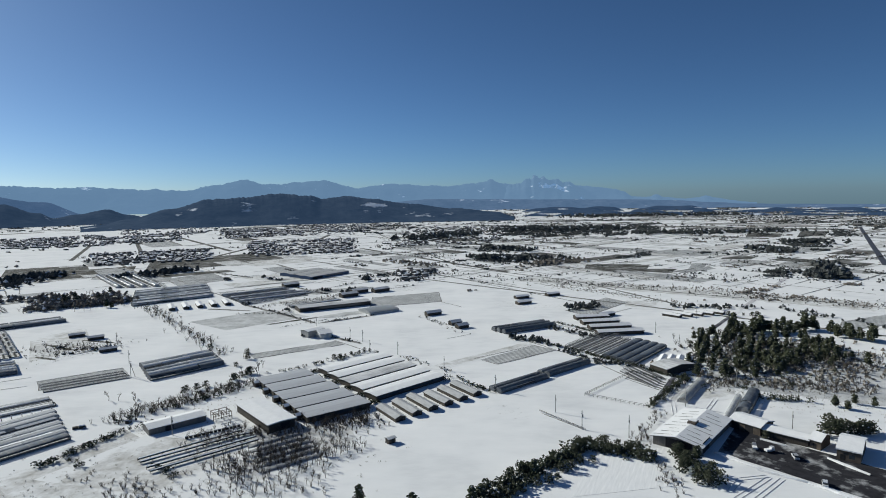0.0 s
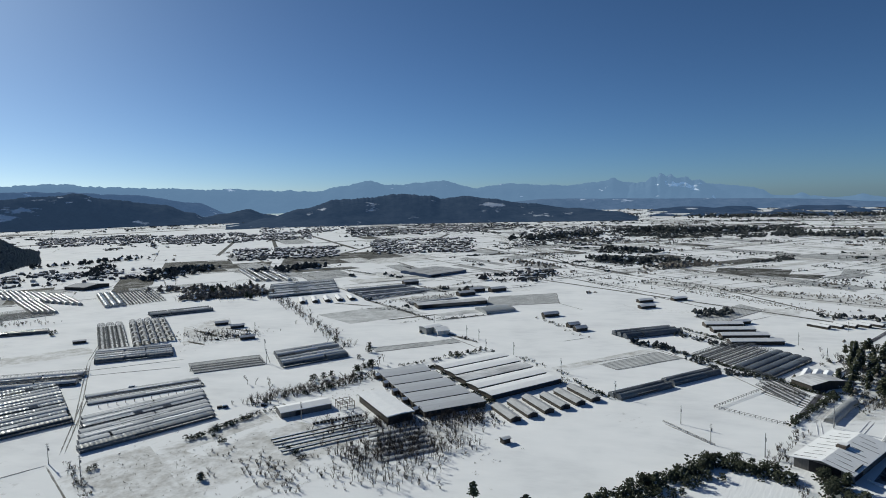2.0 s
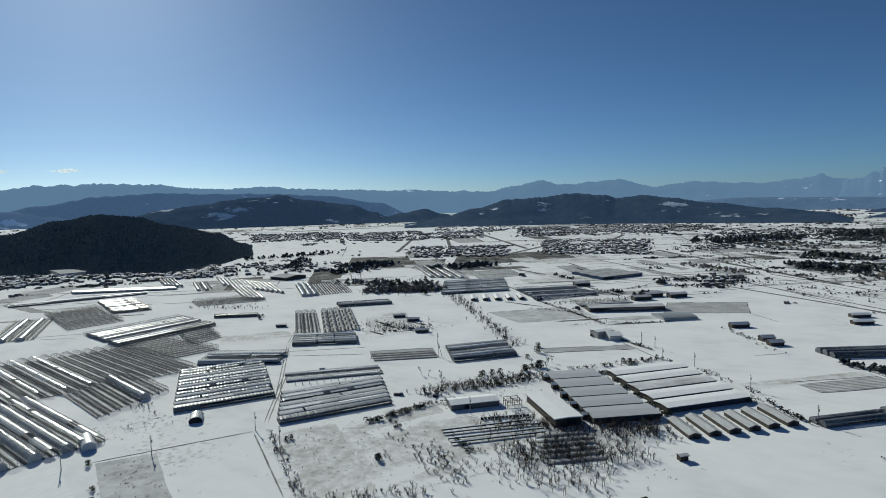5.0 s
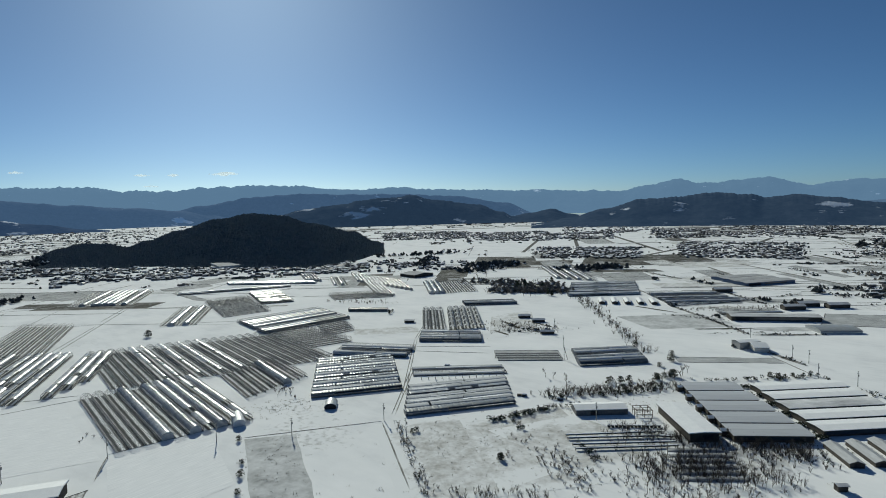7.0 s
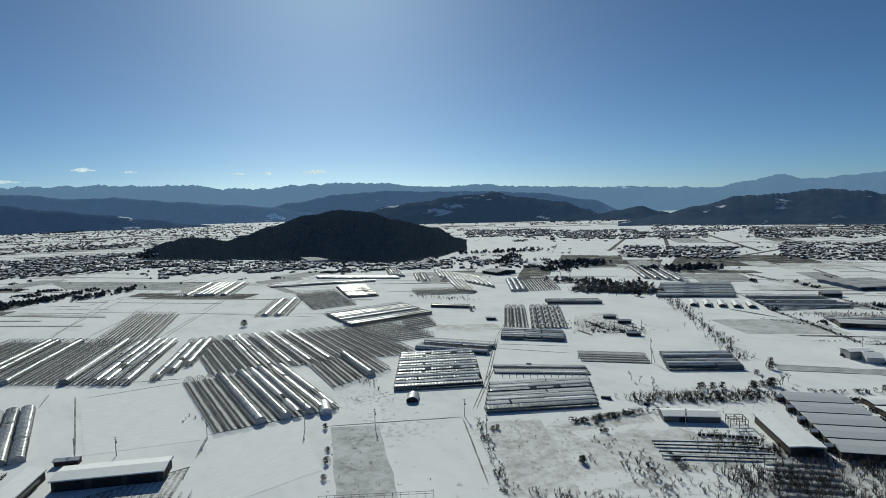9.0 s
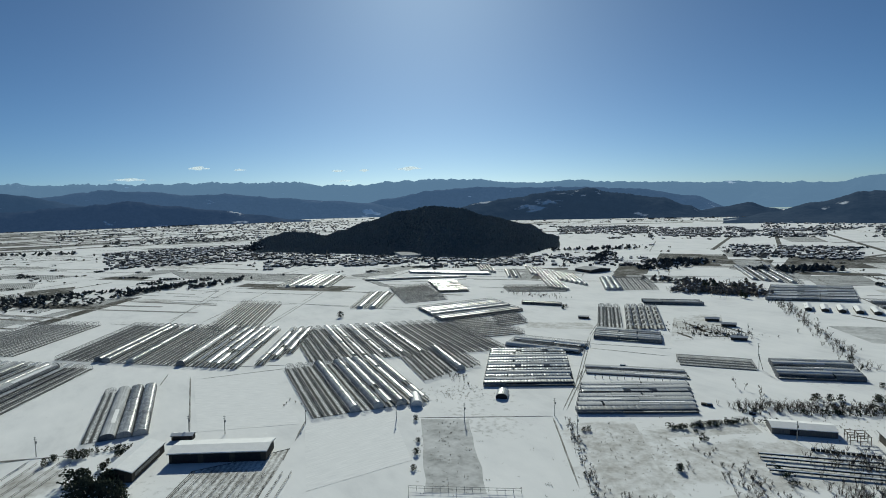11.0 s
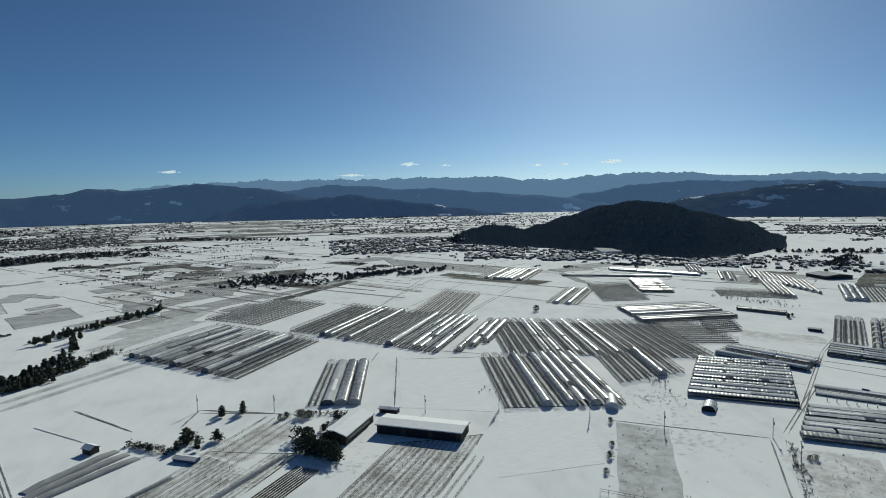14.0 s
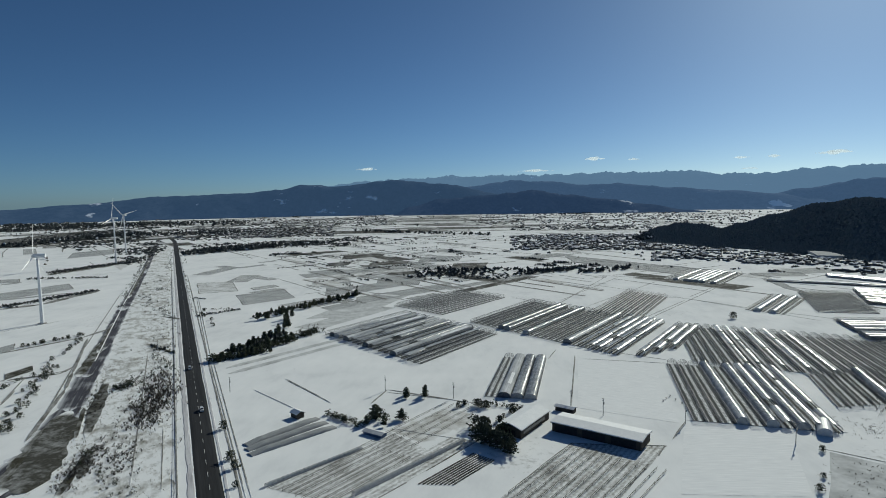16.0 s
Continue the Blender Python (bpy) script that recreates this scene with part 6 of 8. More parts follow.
FAR_HEDGES = [
    (-278.0, 709.8, -215.3, 659.7, 0.9, 56, 0.7, 1.7),
    (-167.2, 605.3, -107.0, 538.4, 0.9, 62, 0.7, 1.7),
    (-201.3, 738.5, -154.1, 674.3, 0.9, 55, 0.7, 1.7),
    (-172.9, 497.0, -134.0, 459.2, 0.9, 37, 0.7, 1.7),
    (-134.0, 459.2, -91.8, 415.3, 0.9, 42, 0.7, 1.7),
    (-81.2, 381.1, -50.7, 354.0, 0.9, 28, 0.7, 1.7),
    (-88.8, 415.7, -52.8, 439.9, 0.9, 30, 0.7, 1.7),
    (-240.0, 643.6, -235.5, 641.1, 1.6, 14, 2, 4),
    (-204.1, 661.7, -200.0, 659.2, 1.6, 6, 2.5, 4.5),
    (-191.3, 644.5, -187.4, 642.2, 1.6, 6, 2, 4),
    (-181.1, 636.7, -177.4, 634.5, 1.6, 6, 2, 4),
    (-93.6, 548.1, -91.2, 546.8, 1.6, 10, 2, 4),
    (-89.2, 557.5, -86.8, 556.2, 1.6, 10, 2.5, 5),
    (-114.0, 559.2, -111.3, 557.7, 1.6, 12, 2, 4),
    (-125.7, 462.8, -123.2, 462.1, 1.6, 8, 1.5, 3),
    (-167.6, 494.4, -164.7, 493.4, 1.6, 12, 1.5, 3),
    (-83.0, 623.6, -80.3, 621.7, 1.6, 14, 3, 6),
    (-91.5, 376.2, -89.7, 376.0, 1.6, 8, 1.5, 2.5),
    (-484.1, -417.0, -579.6, -392.7, 3.0, 190, 1.4, 3.0),
    (-730.4, -557.4, -876.9, -518.5, 4.0, 320, 1.8, 3.6),
    (-671.4, -539.8, -680.9, -447.5, 3.0, 60, 1.5, 3.0),
    (-268.4, -175.9, -277.1, -173.5, 0.9, 26, 0.8, 1.9),
    (-353.6, -206.5, -334.7, -181.2, 0.9, 24, 0.8, 1.9),
    (-895.4, -540.3, -940.7, -552.9, 0.9, 20, 0.8, 1.9),
    (-530.9, -265.3, -524.3, -253.0, 0.9, 20, 0.8, 1.9),
    (-446.0, -221.4, -473.5, -198.6, 1.6, 80, 0.8, 1.9),
]
for a0, a1, r0, r1, n in ((-42, -5, 620, 2200, 150), (92, 110, 620, 1350, 50), (-5, 8, 560, 1100, 26)):
    dice = random.Random(n)
    for _ in range(n):
        x, y = polar(dice.uniform(a0, a1), r0 * (r1 / r0) ** dice.random())
        turn = radians(38 + dice.choice((0, 0, 90)) + dice.gauss(0, 3))
        span, k = dice.uniform(15, 75), 0.6 + math.hypot(x, y) / 1500
        FAR_HEDGES.append((x, y, x + math.cos(turn) * span * k, y + math.sin(turn) * span * k, 1.6 * k, int(span / 3), 1.1 * k, 2.3 * k))
far_trees("hedge", "grove", "low dark hedges along the banks of far fields", "hedge", FAR_HEDGES)
strewn("hedge", "grove", "scattered dark hedges and field trees on the plain", "hedge", 11, 6500, 0.62)
THICKETS = []
THICKETS.append((-338.1, 484.8, -279.8, 520.0, 6, 170, 3, 6))
THICKETS.append((-357.3, 517.8, -301.4, 550.5, 6, 80, 3, 6))
THICKETS.append((136.4, 294.7, 211.7, 276.5, 14, 260, 1.0, 2.6))
THICKETS.append((166.2, 338.4, 236.7, 309.9, 14, 260, 1.0, 2.6))
THICKETS.append((124.0, 270.0, 188.8, 256.0, 4, 110, 0.8, 1.8))
THICKETS.append((-235.6, -141.0, -296.2, -166.5, 4.5, 90, 0.5, 1.1))
THICKETS.append((109.8, 733.1, 190.0, 772.0, 8, 90, 3, 7))
THICKETS.append((-1596.1, -492.4, -1520.1, -127.5, 10, 60, 3, 6))
THICKETS.append((106.3, 568.4, 199.6, 456.5, 6, 300, 0.5, 1.3))
THICKETS.append((-136.0, 1265.7, 41.3, 715.4, 5, 160, 0.7, 1.6))
THICKETS.append((166.6, 565.3, 274.6, 520.8, 7, 160, 0.8, 1.8))
THICKETS.append((267.1, 506.5, 331.6, 436.8, 8, 160, 0.8, 1.8))
THICKETS.append((-76.5, 806.7, -6.1, 739.0, 8, 70, 2, 5))
THICKETS.append((-399.1, 528.7, -344.3, 536.2, 8, 60, 3, 6))
far_trees("thicket", "bare_grove", "scattered leafless thickets on the plain", "thicket", THICKETS)
strewn("thicket", "bare_grove", "grey leafless scrub along the far lanes", "thicket", 12, 5000, 0.58)


def grass(seed, spots):
    """Dry stalks poking through the snow."""
    rnd = random.Random(seed)
    s = Shape()
    for x1, y1, x2, y2, wide, n in spots:
        for _ in range(n):
            u = rnd.random()
            x, y = x1 + (x2 - x1) * u + rnd.gauss(0, wide), y1 + (y2 - y1) * u + rnd.gauss(0, wide)
            for _ in range(4):
                a, h, w = rnd.random() * 3.14, rnd.uniform(0.15, 0.5), rnd.uniform(0.05, 0.16)
                dx, dy = math.cos(a) * w, math.sin(a) * w
                ox, oy = x + rnd.gauss(0, 0.35), y + rnd.gauss(0, 0.35)
                s.quad((ox - dx, oy - dy, -0.05), (ox + dx, oy + dy, -0.05), (ox + dx * 0.4 + rnd.gauss(0, 0.1), oy + dy * 0.4, h))
    return single("dry_grass", s, "straw", Matrix(), "dry grass tufts poking through the snow", "grass", kind="stuff")


TUFTS = []
TUFTS.append((-123.6, 129.5, -91.7, 193.1, 18, 130))
TUFTS.append((-149.1, 160.1, -125.1, 193.5, 10, 80))
TUFTS.append((-142.2, 180.5, -87.4, 178.6, 12, 90))
TUFTS.append((-89.1, 182.4, -29.9, 201.1, 12, 160))
TUFTS.append((-114.0, 224.9, -91.0, 256.1, 8, 160))
TUFTS.append((-167.9, -104.2, -638.2, -354.0, 7, 1500))
TUFTS.append((-317.6, -208.7, -167.2, -127.2, 6, 900))
TUFTS.append((-192.9, 127.8, -146.6, 97.9, 6, 120))
TUFTS.append((138.2, 259.5, 181.5, 236.1, 12, 500))
TUFTS.append((-230.3, 338.0, -208.7, 362.4, 8, 300))
TUFTS.append((-225.6, 138.9, -222.2, 161.5, 6, 150))
TUFTS.append((-52.1, 230.8, -31.1, 245.8, 5, 200))
grass(5, TUFTS)


def hedgerow(spots):
    """Low tangled hedges and brush, grown together."""
    rnd = random.Random(19)
    s = Shape()
    for x1, y1, x2, y2, n, h0, h1, wide in spots:
        for _ in range(n):
            u = rnd.random()
            x, y, h = x1 + (x2 - x1) * u + rnd.gauss(0, wide), y1 + (y2 - y1) * u + rnd.gauss(0, wide), rnd.uniform(h0, h1)
            for _ in range(14):
                a, r = rnd.random() * 6.283, h * 0.55 * math.sqrt(rnd.random())
                clump(s, x + math.cos(a) * r, y + math.sin(a) * r, h * rnd.uniform(0.05, 0.85), h * 0.16, h * 0.14, rnd)
    return single("hedgerow", s, "shrub", Matrix(), "low tangled evergreen hedge and brush in snow", "hedge", kind="stuff")


HEDGES = []
HEDGES.append((150.0, 276.0, 200.0, 335.0, 300, 0.8, 2.4, 13.0))
HEDGES.append((128.0, 268.0, 160.0, 345.0, 240, 0.8, 2.2, 9.0))
HEDGES.append((-484.0, -309.8, -991.7, -575.5, 90, 0.8, 2.4, 2.0))
HEDGES.append((-446.4, -244.6, -987.3, -534.6, 60, 0.6, 1.8, 2.0))
HEDGES.append((-446.0, -223.8, -742.0, -384.1, 40, 0.8, 2.0, 1.0))
HEDGES.append((-808.2, -413.8, -1105.3, -577.6, 30, 1.0, 2.6, 2.0))
HEDGES.append((-640.0, -387.9, -342.5, -188.9, 40, 0.6, 1.6, 4.0))
HEDGES.append((-17.2, 433.4, 14.2, 377.2, 30, 0.8, 1.8, 2.0))
HEDGES.append((84.7, 239.2, 116.9, 278.8, 110, 1.4, 2.4, 0.9))
HEDGES.append((64.8, 343.6, 97.3, 298.9, 120, 1.0, 1.9, 0.7))
HEDGES.append((97.3, 298.9, 115.7, 272.8, 90, 1.0, 1.9, 0.7))
HEDGES.append((76.7, 406.7, 96.2, 374.7, 60, 0.9, 1.8, 0.8))
HEDGES.append((94.9, 384.4, 120.4, 418.6, 40, 1.0, 2.2, 0.8))
HEDGES.append((94.2, 289.2, 109.6, 268.9, 24, 0.6, 1.2, 0.5))
HEDGES.append((-213.7, -188.4, -306.3, -237.1, 40, 1.0, 2.2, 1.5))
HEDGES.append((-486.0, -424.0, -579.5, -390.9, 120, 0.8, 1.8, 0.9))
HEDGES.append((-707.2, -540.7, -895.4, -540.5, 150, 1.2, 2.8, 1.6))
HEDGES.append((-474.4, -232.8, -473.8, -205.9, 20, 0.8, 1.6, 1.0))
HEDGES.append((-134.6, 231.4, -92.8, 278.8, 34, 1.0, 2.2, 1.8))
HEDGES.append((-128.8, 248.6, -96.5, 280.7, 18, 1.2, 2.6, 1.6))
HEDGES.append((11.4, 165.3, 49.3, 202.8, 120, 1.8, 3.6, 1.8))
HEDGES.append((48.3, 202.8, 68.7, 192.1, 100, 1.6, 3.2, 1.6))
HEDGES.append((-138.1, 192.1, -127.6, 219.0, 40, 1.0, 2.0, 0.8))
HEDGES.append((-37.7, 268.2, -29.3, 229.9, 14, 0.8, 1.6, 1.0))
HEDGES.append((-66.6, 306.0, -32.4, 256.4, 40, 0.6, 1.4, 0.8))
HEDGES.append((-91.1, 279.2, -56.3, 229.2, 40, 0.6, 1.4, 0.8))
HEDGES.append((136.1, 248.5, 155.8, 242.7, 22, 1.6, 2.8, 1.0))
HEDGES.append((-101.8, 195.2, -88.6, 184.7, 17, 0.9, 1.8, 0.8))
HEDGES.append((-133.8, 230.0, -96.1, 270.9, 22, 1.0, 2.2, 1.4))
HEDGES.append((-137.7, 193.5, -127.6, 219.0, 28, 1.3, 2.4, 0.9))
HEDGES.append((-134.6, 200.9, -120.1, 190.3, 11, 1.0, 2.0, 0.8))
HEDGES.append((-125.9, 221.0, -119.0, 229.3, 11, 1.4, 2.4, 0.8))
HEDGES.append((-91.7, 294.9, -75.9, 305.3, 15, 0.8, 1.6, 0.6))
HEDGES.append((-74.4, 305.7, -46.8, 331.8, 30, 1.0, 2.2, 1.0))
HEDGES.append((-27.7, 325.7, 3.6, 292.3, 22, 0.8, 1.8, 1.0))
HEDGES.append((0.7, 287.7, 21.0, 261.4, 30, 1.0, 2.2, 1.0))
HEDGES.append((-82.1, 262.5, -56.7, 231.0, 26, 0.8, 1.6, 0.8))
HEDGES.append((-37.0, 236.3, -32.8, 260.2, 17, 0.8, 1.8, 1.2))
HEDGES.append((-250.1, 488.7, -126.7, 332.5, 39, 1.2, 2.4, 3.0))
HEDGES.append((-230.3, 338.0, -204.1, 354.3, 22, 0.8, 2.0, 2.0))
HEDGES.append((-170.3, 169.4, -118.5, 129.1, 35, 0.5, 1.2, 0.7))
HEDGES.append((-250.4, 3.4, -245.9, 17.8, 17, 1.2, 2.2, 0.8))
HEDGES.append((-236.9, -65.2, -225.0, -47.3, 19, 1.6, 2.6, 0.8))
HEDGES.append((-267.8, -234.1, -306.3, -237.1, 17, 1.2, 2.4, 1.0))
HEDGES.append((-268.4, -175.9, -306.6, -169.6, 30, 0.9, 2.2, 3.0))
HEDGES.append((-220.2, -143.1, -260.7, -145.0, 35, 0.7, 1.6, 4.0))
HEDGES.append((-559.5, -334.0, -446.4, -244.6, 26, 1.2, 2.6, 3.0))
HEDGES.append((-329.7, -192.3, -306.6, -166.4, 13, 1.0, 2.2, 1.5))
HEDGES.append((-182.0, -130.0, -167.8, -105.9, 30, 0.5, 1.2, 2.5))
HEDGES.append((-1106.5, -587.3, -446.9, -268.0, 22, 1.2, 2.6, 5.0))
HEDGES.append((-268.5, -173.1, -284.4, -174.7, 16, 1.4, 2.6, 2.0))
HEDGES.append((-160.1, 453.3, -115.3, 451.1, 34, 0.6, 1.5, 1.5))
HEDGES.append((-122.8, 558.3, -93.5, 604.8, 34, 1.0, 2.2, 1.5))
HEDGES.append((-113.7, 402.8, -67.5, 441.0, 26, 0.5, 1.2, 1.2))
HEDGES.append((-265.6, -171.7, -277.8, -173.8, 16, 1.2, 2.2, 1.2))
HEDGES.append((-338.1, -196.8, -350.7, -193.5, 16, 0.8, 1.6, 0.8))
HEDGES.append((-579.8, -333.2, -597.5, -331.6, 8, 1.2, 2.0, 1.0))
HEDGES.append((-185.0, -137.3, -202.0, -142.2, 18, 0.8, 1.6, 1.2))
HEDGES.append((-247.6, -175.3, -278.5, -189.4, 16, 0.7, 1.4, 1.5))
HEDGES.append((-250.5, -158.5, -227.4, -132.0, 34, 0.6, 1.5, 2.2))
HEDGES.append((-180.8, -123.5, -216.4, -131.3, 30, 0.4, 1.0, 3.0))
HEDGES.append((-348.0, -202.7, -334.7, -181.6, 16, 0.8, 1.6, 0.8))
HEDGES.append((-576.8, -326.4, -587.9, -325.3, 8, 1.4, 2.4, 1.2))
HEDGES.append((-638.8, -366.2, -652.2, -363.0, 6, 1.2, 2.0, 1.0))
HEDGES.append((-596.8, -352.8, -639.3, -375.6, 6, 1.2, 2.0, 1.0))
HEDGES.append((-317.8, -149.4, -339.8, -128.2, 120, 2.0, 4.4, 1.6))
HEDGES.append((-332.2, -138.9, -390.2, -111.2, 130, 2.0, 4.4, 1.8))
HEDGES.append((-440.7, -172.0, -547.7, -113.4, 90, 1.2, 2.6, 1.2))
HEDGES.append((-238.2, -64.8, -229.0, -51.8, 18, 1.4, 2.4, 0.8))
for i in range(6):
    # brush between and behind the long sheds
    m = pose(-30.3, 252.3, 0, 0, 0, 43.4) @ pose(-3.5 + 1.32 * i, 11.79 * i - 1.2, 0)
    e = m @ Vector((3, 0, 0))
    HEDGES.append((m.translation.x, m.translation.y, e.x, e.y, 16, 0.8, 2.0, 0.9))
    HEDGES.append((-24.5 + 6.5 * i, 226.5 + 5.62 * i, -29.0 + 6.5 * i, 237.0 + 5.62 * i, 9, 0.5, 1.3, 0.5))
    e, q = m @ Vector((45, 0, 0)), m @ Vector((46, 8, 0))
    HEDGES.append((e.x, e.y, q.x, q.y, 12, 0.8, 1.8, 0.7))
hedgerow(HEDGES)


def brush(seed, spots):
    """Leafless scrub and thicket stems, too many to count."""
    rnd = random.Random(seed)
    s = Shape()
    for x1, y1, x2, y2, wide, n, h0, h1 in spots:
        for _ in range(n):
            u = rnd.random()
            x, y, h = x1 + (x2 - x1) * u + rnd.gauss(0, wide), y1 + (y2 - y1) * u + rnd.gauss(0, wide), rnd.uniform(h0, h1)
            for _ in range(9):
                a, lean = rnd.random() * 6.283, rnd.uniform(0.1, 0.55)
                dx, dy = math.cos(a), math.sin(a)
                bx, by = x + dx * 0.15, y + dy * 0.15
                k = rnd.uniform(0.5, 1.0) * h
                mid = (bx + dx * lean * k * 0.4, by + dy * lean * k * 0.4, k * 0.55)
                s.tube([(bx, by, -0.05), mid, (bx + dx * lean * k, by + dy * lean * k, k)], 0.045, 0.02)
                s.tube([mid, (mid[0] + rnd.gauss(0, 0.25) * k, mid[1] + rnd.gauss(0, 0.25) * k, mid[2] + k * 0.35)], 0.03, 0.018)
    return single("brush", s, "twig", Matrix(), "leafless brown brush growing through the snow", "brush", kind="stuff")


THORNS = []
THORNS.append((-114.0, 134.6, -89.2, 153.1, 3, 40, 1.2, 2.6))
THORNS.append((-91.6, 175.8, -64.4, 173.4, 5, 25, 1.0, 2.4))
THORNS.append((-68.4, 184.3, -29.9, 210.9, 7, 14, 1.2, 2.6))
THORNS.append((-64.2, 215.3, -26.3, 228.8, 6, 10, 1.2, 2.6))
THORNS.append((-107.3, 180.6, -81.6, 163.9, 3, 60, 1.0, 2.4))
THORNS.append((-167.2, 167.9, -117.1, 130.2, 1.0, 45, 0.8, 2.0))
THORNS.append((-135.8, 233.5, -93.7, 281.6, 3.5, 210, 1.5, 3.8))
THORNS.append((-257.6, 503.6, -127.7, 335.1, 4, 160, 1.5, 4.0))
THORNS.append((-340.9, 484.1, -278.0, 516.7, 7, 300, 3.0, 6.0))
THORNS.append((-246.0, 352.5, -206.9, 357.0, 8, 240, 0.6, 1.8))
THORNS.append((-75.5, 189.8, -40.8, 177.1, 6, 40, 1.2, 3.0))
THORNS.append((-70.3, 202.6, -34.6, 206.0, 5, 60, 1.2, 3.2))
THORNS.append((-128.9, 187.6, -96.5, 182.7, 5, 8, 0.8, 1.8))
THORNS.append((124.0, 271.0, 191.4, 256.0, 5, 200, 1.2, 2.8))
THORNS.append((147.9, 327.0, 221.7, 289.9, 16, 420, 1.5, 4.0))
THORNS.append((65.5, 199.8, 88.0, 233.9, 2, 40, 1.0, 2.4))
THORNS.append((71.3, 188.7, 68.2, 166.7, 2, 30, 1.0, 2.2))
THORNS.append((-220.4, -135.0, -268.7, -149.3, 4, 110, 0.8, 2.0))
THORNS.append((-222.0, -136.7, -277.2, -156.9, 4, 200, 0.8, 2.0))
THORNS.append((-145.7, 481.4, -85.9, 539.8, 5, 130, 0.8, 2.2))
THORNS.append((-181.1, -134.6, -211.6, -141.2, 3, 120, 0.5, 1.3))
THORNS.append((-235.6, -141.0, -296.2, -166.5, 4.5, 260, 0.8, 2.2))
THORNS.append((-178.3, -120.8, -204.4, -131.7, 3, 90, 0.6, 1.5))
THORNS.append((-170.6, -131.4, -199.3, -140.7, 2.5, 90, 0.6, 1.5))
THORNS.append((-231.9, -166.4, -268.4, -181.5, 2.5, 70, 0.5, 1.2))
THORNS.append((-174.6, -117.5, -446.4, -244.6, 6, 120, 0.6, 1.6))
THORNS.append((-258.5, 79.5, -222.2, 161.5, 3, 20, 0.6, 1.4))
THORNS.append((-441.0, 354.9, -381.0, 375.6, 4, 50, 1.5, 3.0))
THORNS.append((-114.5, 168.8, -94.2, 189.4, 6, 12, 0.8, 1.8))
THORNS.append((-269.4, 175.1, -232.0, 162.8, 2.5, 24, 1.0, 2.2))
THORNS.append((-63.3, 209.1, -28.1, 229.5, 4, 60, 1.0, 2.6))
THORNS.append((-91.8, 214.8, -58.9, 222.9, 5, 150, 1.5, 3.5))
THORNS.append((-77.1, 189.6, -49.1, 198.4, 5, 150, 1.5, 3.5))
THORNS.append((-53.0, 227.9, -27.9, 232.1, 4, 120, 1.5, 3.5))
brush(23, THORNS)

# ---- buildings ----
def gable(w, eave, ridge, over, thick):
    """A gable roof's section across, with overhang."""
    k = (ridge - eave) / (w / 2)
    lo = eave - over * k
    return [(-over, lo), (w / 2, ridge), (w + over, lo), (w + over, lo + thick), (w / 2, ridge + thick * 1.05), (-over, lo + thick)]


def barn(name, x, y, ang, length, width, eave, ridge, label, category="barn", wall="wood", roof="roof_dark", snow="roof_snow", group="", openings=(), cover=0.22, over=0.4, flip=False):
    """A gabled building: local x along its ridge, y across. openings: (side, from, to, sill, head) on side 0 (y=0), 1 (y=width), 2 (x=0), 3 (x=length)."""
    if width < 0:
        a = radians(ang)
        x, y, width = x + math.sin(a) * -width, y - math.cos(a) * -width, -width
    ob = thing(name, pose(x, y, 0, 0, 0, ang), label, category, group)
    t = 0.15
    for yy in (0, width - t):
        part("wall", Shape().box(0, yy, -0.1, length, yy + t, eave), wall, ob)
    for xx in (0, length - t):
        s = Shape()
        s.prism([(t, -0.1), (width - t, -0.1), (width - t, eave), (width / 2, ridge - 0.05), (t, eave)], xx, xx + t)
        part("gable_wall", s, wall, ob)
    part("roof", Shape().prism(gable(width, eave, ridge, over, 0.12), -over, length + over), roof, ob)
    if snow:
        g = [(yy, zz + 0.125) for yy, zz in gable(width, eave, ridge, over - 0.05, cover)]
        part("snow_cover", Shape().prism(g, -over + 0.06, length + over - 0.06), snow, ob, "snow lying on the roof")
    for side, a, b, lo, hi in openings:
        d = 0.03
        s = Shape()
        if side < 2:
            yy = -d if side == 0 else width + d - 0.06
            s.box(a, yy, lo, b, yy + 0.06, hi)
        else:
            xx = -d if side == 2 else length + d - 0.06
            s.box(xx, a, lo, xx + 0.06, b, hi)
        # low openings are near-black slabs on a closed wall, their inner shade painted
        ob_name = "door" if lo < 0.2 else "window"
        part(ob_name, s, "dark" if lo < 0.2 else "glass", ob)
    return ob


def vault(name, x, y, ang, length, width, eave, top, label, wall, roof, category="shed", group="", openings=()):
    """A shed with a rounded roof."""
    if width < 0:
        a = radians(ang)
        x, y, width = x + math.sin(a) * -width, y - math.cos(a) * -width, -width
    ob = thing(name, pose(x, y, 0, 0, 0, ang), label, category, group)
    part("wall", Shape().prism([(0.1, -0.1), (width - 0.1, -0.1), (width - 0.1, eave), (0.1, eave)], 0.1, length - 0.1), wall, ob)
    prof = [(width / 2 - (width / 2 + 0.2) * math.cos(math.pi * i / 10), eave + (top - eave) * math.sin(math.pi * i / 10)) for i in range(11)]
    part("roof", Shape().prism(prof, -0.2, length + 0.2), roof, ob, smooth=False)
    for side, a, b, lo, hi in openings:
        yy = 0.04 if side == 0 else width - 0.1
        part("door", Shape().box(a, yy, lo, b, yy + 0.06, hi), "dark", ob)
    return ob


# white-roofed barn with dark boarded walls
barn("barn", -67.6, 218.3, 130.4, 31.5, -10.8, 3.4, 3.65, "boarded barn with a thick white snow roof", openings=((2, 2, 6, 0, 2.8), (0, 4, 10, 0.1, 2.6), (0, 16, 22, 0.1, 2.6)), cover=0.35, over=0.7)
